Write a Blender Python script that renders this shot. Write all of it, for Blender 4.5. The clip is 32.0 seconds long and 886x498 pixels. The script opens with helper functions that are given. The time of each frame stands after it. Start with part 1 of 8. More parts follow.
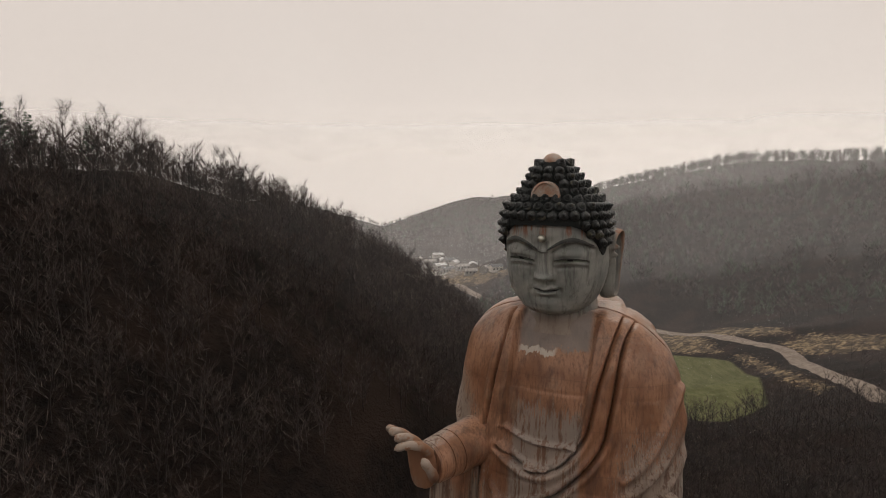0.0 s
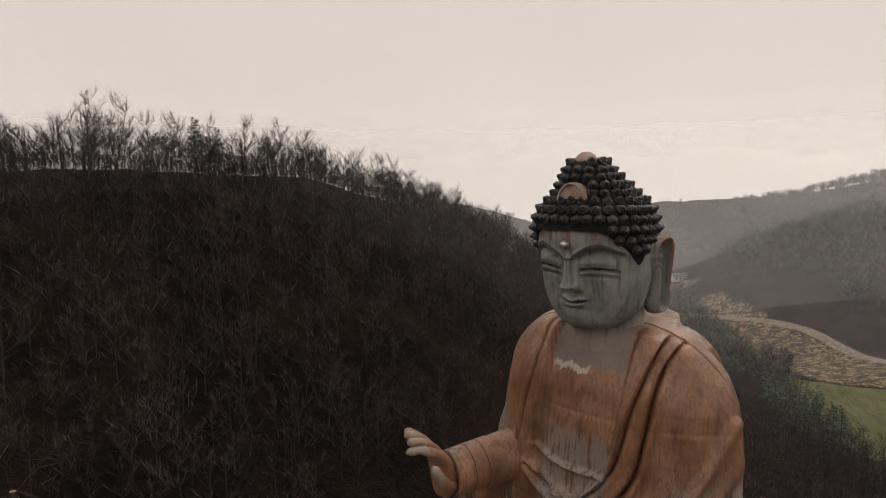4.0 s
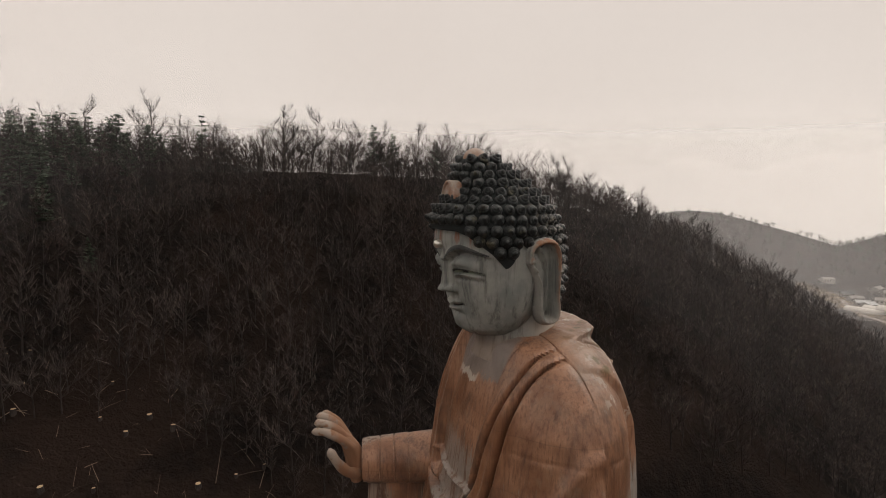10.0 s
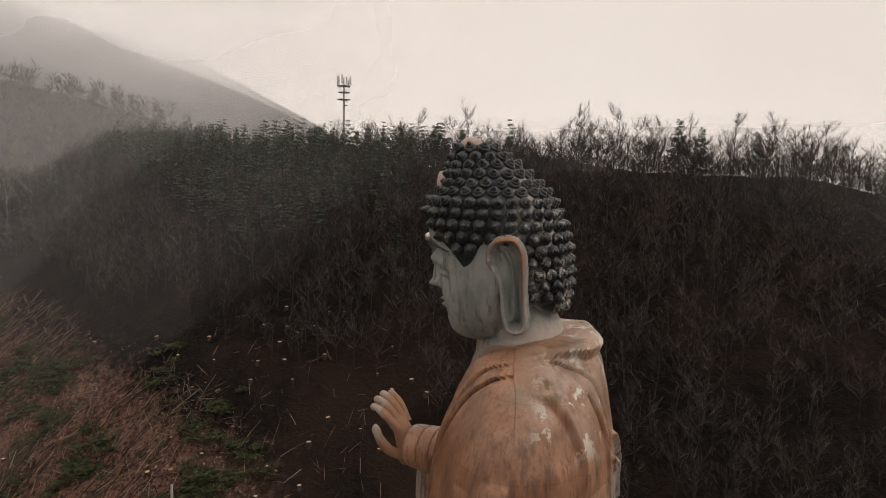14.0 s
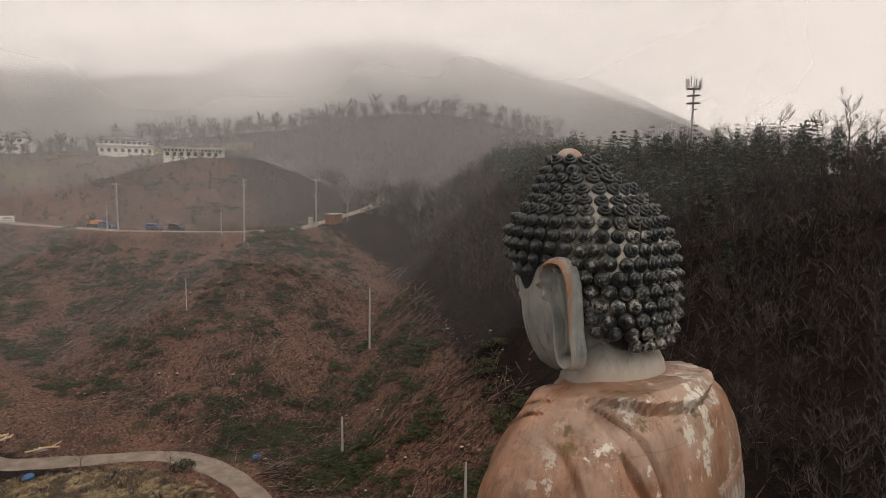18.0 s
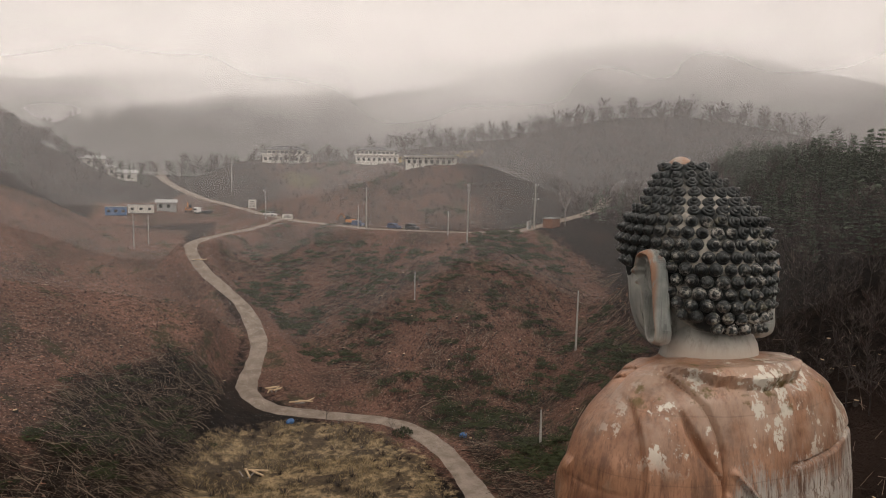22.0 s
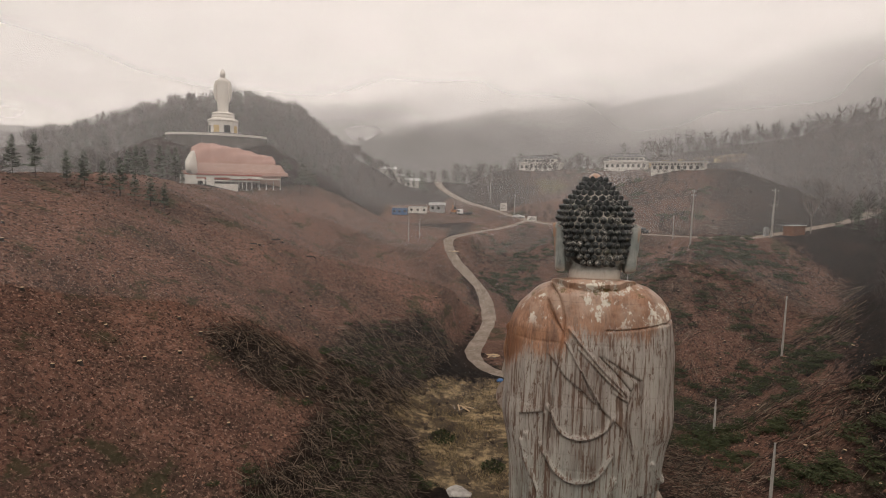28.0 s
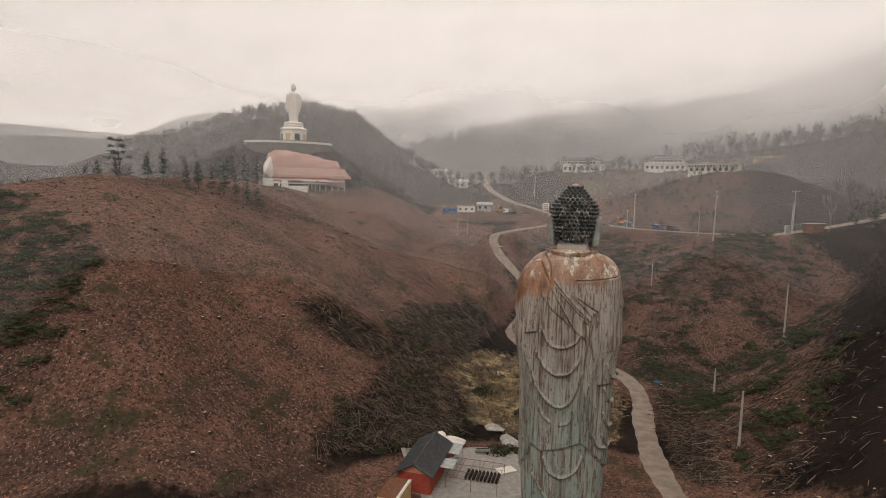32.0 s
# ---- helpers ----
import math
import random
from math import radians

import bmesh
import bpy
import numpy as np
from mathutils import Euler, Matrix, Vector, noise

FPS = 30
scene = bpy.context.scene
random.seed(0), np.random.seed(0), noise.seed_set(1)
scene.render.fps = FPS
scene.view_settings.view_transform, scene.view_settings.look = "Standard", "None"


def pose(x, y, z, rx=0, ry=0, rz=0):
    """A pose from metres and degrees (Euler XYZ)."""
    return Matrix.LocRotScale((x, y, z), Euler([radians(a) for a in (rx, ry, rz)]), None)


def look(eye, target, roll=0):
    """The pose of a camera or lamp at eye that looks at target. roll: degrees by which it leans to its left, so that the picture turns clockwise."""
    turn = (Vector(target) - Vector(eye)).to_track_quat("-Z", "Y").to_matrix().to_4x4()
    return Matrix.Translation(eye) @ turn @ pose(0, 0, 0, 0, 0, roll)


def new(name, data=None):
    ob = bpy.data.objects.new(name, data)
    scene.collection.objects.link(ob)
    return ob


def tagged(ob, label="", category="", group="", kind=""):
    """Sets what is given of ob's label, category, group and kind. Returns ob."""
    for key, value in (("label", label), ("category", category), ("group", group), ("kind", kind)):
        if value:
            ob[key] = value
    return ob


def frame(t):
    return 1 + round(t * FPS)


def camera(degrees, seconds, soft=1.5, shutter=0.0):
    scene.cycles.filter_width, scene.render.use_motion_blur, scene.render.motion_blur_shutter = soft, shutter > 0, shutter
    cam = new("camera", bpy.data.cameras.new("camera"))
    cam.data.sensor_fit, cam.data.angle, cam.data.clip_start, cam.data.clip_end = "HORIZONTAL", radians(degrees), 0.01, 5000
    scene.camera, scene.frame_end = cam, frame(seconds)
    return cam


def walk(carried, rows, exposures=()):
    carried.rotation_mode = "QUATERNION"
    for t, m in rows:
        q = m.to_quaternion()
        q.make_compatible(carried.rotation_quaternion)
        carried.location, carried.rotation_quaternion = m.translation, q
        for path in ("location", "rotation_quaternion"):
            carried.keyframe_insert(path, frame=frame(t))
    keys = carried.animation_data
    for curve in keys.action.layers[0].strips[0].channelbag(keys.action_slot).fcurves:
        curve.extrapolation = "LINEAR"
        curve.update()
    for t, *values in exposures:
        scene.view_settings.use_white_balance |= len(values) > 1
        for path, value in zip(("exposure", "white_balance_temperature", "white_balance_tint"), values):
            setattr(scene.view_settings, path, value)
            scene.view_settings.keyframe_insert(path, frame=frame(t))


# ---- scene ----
cam = camera(73.6, 32.0, 1.0)
PATH = [
    (0, (-3.84, -23.30, 33.87), (-3.896, -21.317, 33.654), -0.0),
    (0.5, (-3.23, -23.46, 33.83), (-3.352, -21.474, 33.614), -0.0),
    (1, (-2.54, -23.47, 33.79), (-2.747, -21.493, 33.582), -0.0),
    (1.5, (-1.81, -23.33, 33.80), (-2.095, -21.357, 33.587), -0.0),
    (2, (-1.10, -23.08, 33.85), (-1.459, -21.125, 33.632), -0.0),
    (2.5, (-0.40, -22.76, 33.85), (-0.834, -20.816, 33.635), -0.1),
    (3, (0.27, -22.40, 33.84), (-0.234, -20.476, 33.628), -0.1),
    (3.5, (0.94, -22.01, 33.80), (0.356, -20.111, 33.594), -0.2),
    (5.5, (3.42, -21.41, 33.78), (2.640, -19.580, 33.575), -0.2),
    (6, (4.01, -21.12, 33.78), (3.199, -19.305, 33.572), -0.2),
    (6.5, (4.64, -20.83, 33.78), (3.800, -19.028, 33.574), -0.2),
    (7, (5.33, -20.48, 33.77), (4.449, -18.698, 33.574), -0.3),
    (7.5, (6.15, -20.02, 33.79), (5.234, -18.249, 33.592), -0.3),
    (8, (7.14, -19.43, 33.77), (6.177, -17.685, 33.570), -0.2),
    (8.5, (8.22, -18.72, 33.76), (7.186, -17.018, 33.558), -0.5),
    (9, (9.32, -17.94, 33.72), (8.210, -16.293, 33.521), -0.4),
    (10, (11.71, -16.12, 33.59), (10.372, -14.646, 33.400), 0.5),
    (10.5, (12.72, -15.06, 33.58), (11.212, -13.759, 33.384), 0.5),
    (11, (13.63, -13.91, 33.56), (12.013, -12.755, 33.364), 0.7),
    (11.5, (14.39, -12.74, 33.53), (12.699, -11.687, 33.337), 0.7),
    (12, (15.07, -11.52, 33.51), (13.312, -10.586, 33.317), 0.8),
    (12.5, (15.71, -10.23, 33.49), (13.893, -9.410, 33.298), 1.0),
    (13, (16.25, -8.86, 33.47), (14.382, -8.168, 33.279), 1.2),
    (13.5, (16.67, -7.46, 33.47), (14.759, -6.890, 33.269), 1.3),
    (15.5, (17.13, -1.63, 33.59), (15.136, -1.688, 33.392), 0.3),
    (16, (16.92, -0.72, 33.68), (14.944, -0.932, 33.478), 0.4),
    (16.5, (16.71, 0.25, 33.71), (14.760, -0.125, 33.508), 0.7),
    (17, (16.47, 1.08, 33.76), (14.552, 0.537, 33.562), 0.7),
    (17.5, (16.21, 1.83, 33.79), (14.340, 1.138, 33.592), 0.7),
    (18, (15.94, 2.42, 33.80), (14.127, 1.595, 33.605), 0.7),
    (18.5, (15.76, 2.95, 33.83), (14.011, 2.004, 33.637), 0.9),
    (19, (15.71, 3.43, 33.83), (14.018, 2.382, 33.639), 0.9),
    (19.5, (15.74, 3.89, 33.84), (14.115, 2.744, 33.642), 0.9),
    (20, (15.91, 4.40, 33.83), (14.341, 3.181, 33.633), 0.9),
    (20.5, (16.28, 4.93, 33.81), (14.760, 3.653, 33.617), 1.0),
    (21, (16.75, 5.60, 33.79), (15.272, 4.271, 33.595), 1.0),
    (21.5, (17.29, 6.32, 33.77), (15.853, 4.933, 33.576), 1.0),
    (22, (17.90, 7.20, 33.74), (16.525, 5.762, 33.551), 1.1),
    (22.5, (18.46, 8.14, 33.72), (17.135, 6.654, 33.528), 1.1),
    (23, (18.82, 9.11, 33.69), (17.545, 7.573, 33.496), 1.2),
    (23.5, (18.68, 10.20, 33.67), (17.465, 8.624, 33.481), 1.2),
    (24, (18.21, 11.41, 33.65), (17.049, 9.794, 33.459), 1.1),
    (24.5, (17.40, 12.72, 33.66), (16.294, 11.062, 33.468), 1.2),
    (25, (16.73, 14.16, 33.71), (15.707, 12.457, 33.519), 1.2),
    (25.5, (16.37, 15.75, 33.74), (15.422, 13.996, 33.544), 1.2),
    (26, (16.17, 17.53, 33.75), (15.311, 15.739, 33.555), 1.2),
    (26.5, (16.27, 19.60, 33.74), (15.493, 17.769, 33.540), 1.3),
    (28.5, (18.90, 31.56, 33.70), (18.329, 29.655, 33.510), 1.4),
    (29, (19.52, 34.11, 33.77), (18.974, 32.194, 33.572), 1.4),
    (29.5, (20.12, 36.50, 33.79), (19.588, 34.583, 33.592), 1.2),
    (30, (20.72, 38.81, 33.83), (20.210, 36.885, 33.633), 1.3),
    (30.5, (21.28, 41.07, 33.90), (20.784, 39.142, 33.697), 1.1),
    (31, (21.82, 43.34, 33.96), (21.340, 41.406, 33.758), 1.2),
    (31.5, (22.35, 45.63, 34.02), (21.886, 43.693, 33.818), 1.1),
    (32, (22.93, 47.97, 34.06), (22.483, 46.029, 33.866), 1.3),
]
walk(cam, [(t, look(eye, target, roll)) for t, eye, target, roll in PATH], [(0, -0.18), (9, -0.16), (14, 0.0), (21, 0.05), (32, 0.04)])

# ---- world, sun ----
world = bpy.data.worlds.new("overcast_sky")
scene.world = world
world.use_nodes = True
wn, wl = world.node_tree.nodes, world.node_tree.links
wn.clear()
sky = wn.new("ShaderNodeTexSky")
sky.sky_type, sky.sun_disc = "NISHITA", False
sky.sun_elevation, sky.sun_rotation = radians(48), radians(22)
cloud = wn.new("ShaderNodeTexNoise")
cloud.inputs["Scale"].default_value, cloud.inputs["Detail"].default_value = 1.6, 3.0
ramp = wn.new("ShaderNodeValToRGB")
ramp.color_ramp.elements[0].position, ramp.color_ramp.elements[0].color = 0.3, (0.800, 0.700, 0.630, 1)
ramp.color_ramp.elements[1].position, ramp.color_ramp.elements[1].color = 0.75, (0.865, 0.772, 0.702, 1)
wl.new(cloud.outputs["Fac"], ramp.inputs["Fac"])
bg_sky, bg_cloud = wn.new("ShaderNodeBackground"), wn.new("ShaderNodeBackground")
bg_sky.inputs["Strength"].default_value, bg_cloud.inputs["Strength"].default_value = 0.05, 1.0
wl.new(sky.outputs["Color"], bg_sky.inputs["Color"])
place = wn.new("ShaderNodeTexCoord")
split = wn.new("ShaderNodeSeparateXYZ")
wl.new(place.outputs["Generated"], split.inputs[0])
glow = wn.new("ShaderNodeMapRange")
for key, v in (("From Min", -0.7), ("From Max", 0.9), ("To Min", 1.06), ("To Max", 1.0)):
    glow.inputs[key].default_value = v
wl.new(split.outputs["Y"], glow.inputs["Value"])
wl.new(glow.outputs["Result"], bg_cloud.inputs["Strength"])
wl.new(ramp.outputs["Color"], bg_cloud.inputs["Color"])
mixw, outw = wn.new("ShaderNodeMixShader"), wn.new("ShaderNodeOutputWorld")
mixw.inputs["Fac"].default_value = 0.96
wl.new(bg_sky.outputs[0], mixw.inputs[1])
wl.new(bg_cloud.outputs[0], mixw.inputs[2])
wl.new(mixw.outputs[0], outw.inputs["Surface"])
sun = new("sun", bpy.data.lights.new("sun", "SUN"))
sun.data.energy, sun.data.angle, sun.data.color = 0.9, radians(25), (1.0, 0.93, 0.84)
sun.matrix_world = look((40, 70, 110), (0, 0, 0))


# ---- materials ----
class Mat:
    """A node material built step by step."""

    def __init__(self, name, rough=0.85, metal=0.0, spec=0.3):
        self.m = bpy.data.materials.new(name)
        self.m.use_nodes = True
        self.t = self.m.node_tree
        self.b = self.t.nodes["Principled BSDF"]
        self.b.inputs["Roughness"].default_value = rough
        self.b.inputs["Metallic"].default_value = metal
        self.b.inputs["Specular IOR Level"].default_value = spec
        self.co = self.t.nodes.new("ShaderNodeTexCoord")

    def set(self, socket, v):
        if isinstance(v, bpy.types.NodeSocket):
            self.t.links.new(v, socket)
        elif isinstance(v, tuple):
            socket.default_value = (*v, 1) if len(v) == 3 and len(socket.default_value) == 4 else v
        else:
            socket.default_value = v

    def mapped(self, scale=(1, 1, 1), space="Object"):
        n = self.t.nodes.new("ShaderNodeMapping")
        self.t.links.new(self.co.outputs[space], n.inputs["Vector"])
        n.inputs["Scale"].default_value = scale
        return n.outputs["Vector"]

    def noise(self, scale, detail=4, stretch=(1, 1, 1), rough=0.6, space="Object", distort=0.0):
        n = self.t.nodes.new("ShaderNodeTexNoise")
        self.t.links.new(self.mapped(stretch, space), n.inputs["Vector"])
        n.inputs["Scale"].default_value, n.inputs["Detail"].default_value, n.inputs["Roughness"].default_value, n.inputs["Distortion"].default_value = scale, detail, rough, distort
        return n.outputs["Fac"]

    def voronoi(self, scale, stretch=(1, 1, 1), out="Distance", space="Object"):
        n = self.t.nodes.new("ShaderNodeTexVoronoi")
        self.t.links.new(self.mapped(stretch, space), n.inputs["Vector"])
        n.inputs["Scale"].default_value = scale
        return n.outputs[out]

    def math(self, op, a, b=0.0):
        n = self.t.nodes.new("ShaderNodeMath")
        n.operation = op
        self.set(n.inputs[0], a)
        self.set(n.inputs[1], b)
        return n.outputs[0]

    def ramp(self, fac, lo, hi, a=0.0, b=1.0):
        n = self.t.nodes.new("ShaderNodeMapRange")
        n.interpolation_type = "SMOOTHSTEP"
        self.set(n.inputs["Value"], fac)
        for key, v in (("From Min", lo), ("From Max", hi), ("To Min", a), ("To Max", b)):
            self.set(n.inputs[key], v)
        return n.outputs["Result"]

    def mix(self, fac, a, b, mode="MIX"):
        n = self.t.nodes.new("ShaderNodeMix")
        n.data_type, n.blend_type = "RGBA", mode
        self.set(n.inputs["Factor"], fac)
        self.set(n.inputs[6], a)
        self.set(n.inputs[7], b)
        return n.outputs[2]

    def xyz(self, space="Object"):
        n = self.t.nodes.new("ShaderNodeSeparateXYZ")
        self.t.links.new(self.co.outputs[space], n.inputs[0])
        return n.outputs

    def attr(self, name):
        n = self.t.nodes.new("ShaderNodeAttribute")
        n.attribute_name = name
        s = self.t.nodes.new("ShaderNodeSeparateColor")
        self.t.links.new(n.outputs["Color"], s.inputs[0])
        return s.outputs

    def chance(self):
        return self.t.nodes.new("ShaderNodeObjectInfo").outputs["Random"]

    def island(self):
        return self.t.nodes.new("ShaderNodeNewGeometry").outputs["Random Per Island"]

    def bump(self, height, strength=0.4, dist=0.05):
        n = self.t.nodes.new("ShaderNodeBump")
        n.inputs["Strength"].default_value, n.inputs["Distance"].default_value = strength, dist
        self.set(n.inputs["Height"], height)
        self.t.links.new(n.outputs["Normal"], self.b.inputs["Normal"])
        return self

    def colour(self, c):
        self.set(self.b.inputs["Base Color"], c)
        return self

    def rough(self, r):
        self.set(self.b.inputs["Roughness"], r)
        return self


def mottled(name, a, b, scale=3.0, rough=0.85, metal=0.0, bump=0.3, dist=0.02, stretch=(1, 1, 1), spec=0.3):
    m = Mat(name, rough, metal, spec)
    n = m.noise(scale, 5, stretch)
    fine = m.noise(scale * 9, 3, stretch)
    m.colour(m.mix(m.ramp(m.math("ADD", m.math("MULTIPLY", n, 0.7), m.math("MULTIPLY", fine, 0.3)), 0.32, 0.68), a, b))
    return m.bump(fine, bump, dist).m


# robe: copper-brown coat above, bare grey-green below, with drips between
m = Mat("weathered_robe", 0.55, 0.0, 0.5)
x, y, z = m.xyz()
drip = m.noise(2.6, 3, (1.0, 1.0, 0.06), 0.7)
drip2 = m.noise(9.0, 2, (1.0, 1.0, 0.05), 0.6)
edge = m.ramp(y, 0.3, 2.4, 24.5, 26.75)
edge = m.math("ADD", edge, m.ramp(x, -2.6, -4.2, 0.0, 1.6))
edge = m.math("SUBTRACT", edge, m.math("MULTIPLY", m.ramp(x, 1.4, 1.9), m.ramp(y, 0.0, 1.4, 0.0, 1.1)))
edge = m.math("ADD", edge, m.math("MULTIPLY", m.math("SUBTRACT", drip, 0.5), 1.3))
edge = m.math("ADD", edge, m.math("MULTIPLY", m.math("SUBTRACT", drip2, 0.5), 1.5))
edge = m.math("SUBTRACT", edge, m.math("MULTIPLY", m.ramp(m.math("ABSOLUTE", x), 3.9, 2.9), m.ramp(y, -1.6, -2.6, 0.0, 3.2)))
drip3 = m.noise(26.0, 3, (1.0, 1.0, 0.03), 0.7)
edge = m.math("ADD", edge, m.math("MULTIPLY", m.math("SUBTRACT", drip3, 0.5), m.ramp(y, 0.4, -0.6, 2.4, 6.0)))
coat = m.ramp(m.math("SUBTRACT", z, edge), -0.55, 0.35)
worn = m.ramp(m.noise(0.9, 5, (1, 1, 0.6), 0.65), 0.60, 0.66)
big = m.noise(0.55, 4)
grain = m.noise(11, 5, (1, 1, 0.10), 0.7)
copper = m.mix(m.ramp(big, 0.35, 0.68), (0.225, 0.108, 0.058), (0.415, 0.226, 0.138))
copper = m.mix(m.ramp(grain, 0.46, 0.66, 0.0, 0.62), copper, (0.125, 0.055, 0.032))
copper = m.mix(m.ramp(m.noise(1.5, 5, (1, 1, 0.25), 0.7), 0.50, 0.68, 0.0, 0.7), copper, (0.10, 0.055, 0.038))
# light from above painted in: paler copper on upper back and shoulders
topside_lit = m.math("MULTIPLY", m.ramp(z, 26.6, 28.2), m.ramp(y, -0.4, 1.4))
copper = m.mix(m.math("MULTIPLY", topside_lit, m.ramp(m.noise(0.9, 5), 0.40, 0.62, 0.05, 0.65)), copper, (0.45, 0.335, 0.26))
streak = m.ramp(m.noise(5.5, 4, (1, 1, 0.035), 0.75), 0.49, 0.60)
streak_fine = m.ramp(m.noise(16, 2, (1, 1, 0.03), 0.6), 0.5, 0.75)
verd = m.ramp(z, 23.5, 12.0)
grey = m.mix(verd, (0.350, 0.315, 0.280), (0.250, 0.315, 0.285))
grey = m.mix(m.ramp(m.noise(0.8, 4, (1, 1, 0.3)), 0.35, 0.7, 0.0, 0.6), grey, (0.44, 0.405, 0.36))
grey = m.mix(m.ramp(y, 0.6, -0.8, 0.0, 0.6), grey, (0.24, 0.165, 0.120))
grey = m.mix(m.math("MULTIPLY", streak, 0.92), grey, (0.125, 0.070, 0.045))
mid_stain = m.math("MULTIPLY", m.ramp(m.math("ABSOLUTE", m.math("SUBTRACT", x, 0.3)), 1.5, 0.2), m.ramp(m.noise(2.0, 4, (1, 1, 0.12)), 0.42, 0.62))
grey = m.mix(m.math("MULTIPLY", mid_stain, 0.55), grey, (0.10, 0.068, 0.052))
blot = m.ramp(m.noise(3.2, 6, (1, 1, 0.35), 0.75), 0.56, 0.62)
grey = m.mix(m.math("MULTIPLY", blot, 0.8), grey, (0.105, 0.055, 0.032))
grey = m.mix(m.math("MULTIPLY", streak_fine, 0.35), grey, (0.06, 0.055, 0.05))
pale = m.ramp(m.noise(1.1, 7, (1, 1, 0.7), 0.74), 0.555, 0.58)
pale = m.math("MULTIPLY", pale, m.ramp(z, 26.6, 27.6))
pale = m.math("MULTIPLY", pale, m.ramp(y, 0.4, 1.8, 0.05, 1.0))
panel = m.math("MINIMUM", m.ramp(m.math("ABSOLUTE", m.math("SUBTRACT", m.math("FRACT", m.math("MULTIPLY", z, 0.62)), 0.5)), 0.004, 0.014), 1.0)
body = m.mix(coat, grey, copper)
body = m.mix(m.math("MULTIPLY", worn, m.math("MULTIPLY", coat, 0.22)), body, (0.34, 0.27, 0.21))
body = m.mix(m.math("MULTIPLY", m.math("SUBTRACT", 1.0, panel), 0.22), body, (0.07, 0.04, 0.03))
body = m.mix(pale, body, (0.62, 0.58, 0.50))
wob = m.math("MULTIPLY", m.math("SUBTRACT", m.noise(3.0, 5, (1, 1, 0.4), 0.7), 0.5), 1.1)
breast = m.math("MULTIPLY", m.ramp(y, -0.2, -0.6), m.ramp(m.math("ABSOLUTE", m.math("SUBTRACT", x, 0.1)), 1.45, 1.25))
bare = m.math("MULTIPLY", breast, m.ramp(m.math("ADD", z, wob), 27.55, 27.75))
body = m.mix(m.math("MULTIPLY", bare, 0.85), body, (0.215, 0.195, 0.180))
run = m.math("ADD", z, m.math("ADD", m.math("MULTIPLY", m.math("SUBTRACT", drip2, 0.5), 2.2), m.math("MULTIPLY", m.math("SUBTRACT", drip3, 0.5), 2.6)))
washed = m.math("MULTIPLY", breast, m.ramp(run, 25.55, 25.15, 0.0, 0.8))
body = m.mix(washed, body, m.mix(streak, (0.27, 0.245, 0.22), (0.13, 0.078, 0.052)))
flake = m.math("MULTIPLY", m.math("MULTIPLY", breast, m.ramp(m.math("ABSOLUTE", m.math("SUBTRACT", m.math("ADD", z, wob), 27.52)), 0.16, 0.12)), m.ramp(x, 0.35, 0.1))
body = m.mix(m.math("MULTIPLY", flake, 0.9), body, (0.52, 0.48, 0.42))
dusk = m.ramp(m.noise(1.0, 6, (1, 1, 0.22), 0.7), 0.50, 0.66, 0.0, 0.42)
body = m.mix(dusk, body, (0.085, 0.052, 0.038))
moss = m.math("MULTIPLY", m.ramp(m.noise(2.2, 5), 0.56, 0.68), m.math("MULTIPLY", m.ramp(z, 28.0, 28.5), m.ramp(y, 0.2, 1.2)))
body = m.mix(moss, body, (0.115, 0.078, 0.02))
m.colour(body)
m.rough(m.mix(coat, (0.72, 0.72, 0.72), (0.36, 0.36, 0.36)))
m.bump(m.math("ADD", m.math("MULTIPLY", grain, 0.5), m.noise(4.0, 5, (1, 1, 0.5))), 0.45, 0.05)
ROBE_MAT = m.m
# bare painted concrete of the face and neck
m = Mat("weathered_grey_paint", 0.72, 0.0, 0.3)
x, y, z = m.xyz()
base = m.mix(m.ramp(m.noise(1.1, 5), 0.35, 0.68), (0.205, 0.224, 0.216), (0.325, 0.335, 0.312))
dark = m.ramp(m.noise(4.5, 4, (1, 1, 0.05), 0.7), 0.48, 0.70)
base = m.mix(m.math("MULTIPLY", dark, 0.78), base, (0.085, 0.088, 0.088))
light = m.ramp(m.noise(8.0, 2, (1, 1, 0.03)), 0.60, 0.75)
base = m.mix(m.math("MULTIPLY", light, 0.35), base, (0.40, 0.41, 0.38))
rust = m.math("MULTIPLY", m.ramp(m.noise(3.2, 4, (1, 1, 0.10), 0.7), 0.53, 0.60), m.ramp(z, 31.85, 32.25))
base = m.mix(m.math("MULTIPLY", rust, 0.8), base, (0.22, 0.075, 0.035))
ear_rust = m.math("MULTIPLY", m.ramp(m.noise(1.9, 5, (1, 1, 0.3), 0.7), 0.40, 0.52), m.ramp(m.math("ABSOLUTE", x), 2.10, 2.26))
base = m.mix(m.math("MULTIPLY", ear_rust, 0.75), base, (0.27, 0.125, 0.06))
arm = m.math("MULTIPLY", m.ramp(y, -3.2, -3.8), m.ramp(m.noise(1.4, 4), 0.32, 0.48))
base = m.mix(arm, base, (0.28, 0.13, 0.065))
base = m.mix(m.math("MULTIPLY", m.ramp(y, -5.15, -5.55), m.ramp(m.noise(3.0, 4), 0.36, 0.5)), base, (0.44, 0.43, 0.39))
neck_tint = m.math("MULTIPLY", m.math("MULTIPLY", m.ramp(z, 30.1, 29.3), m.ramp(y, -0.6, 0.6)), 0.85)
base = m.mix(neck_tint, base, (0.43, 0.365, 0.31))
throat = m.math("MULTIPLY", m.ramp(z, 29.3, 28.6), 0.5)
base = m.mix(throat, base, (0.27, 0.165, 0.11))
m.colour(base)
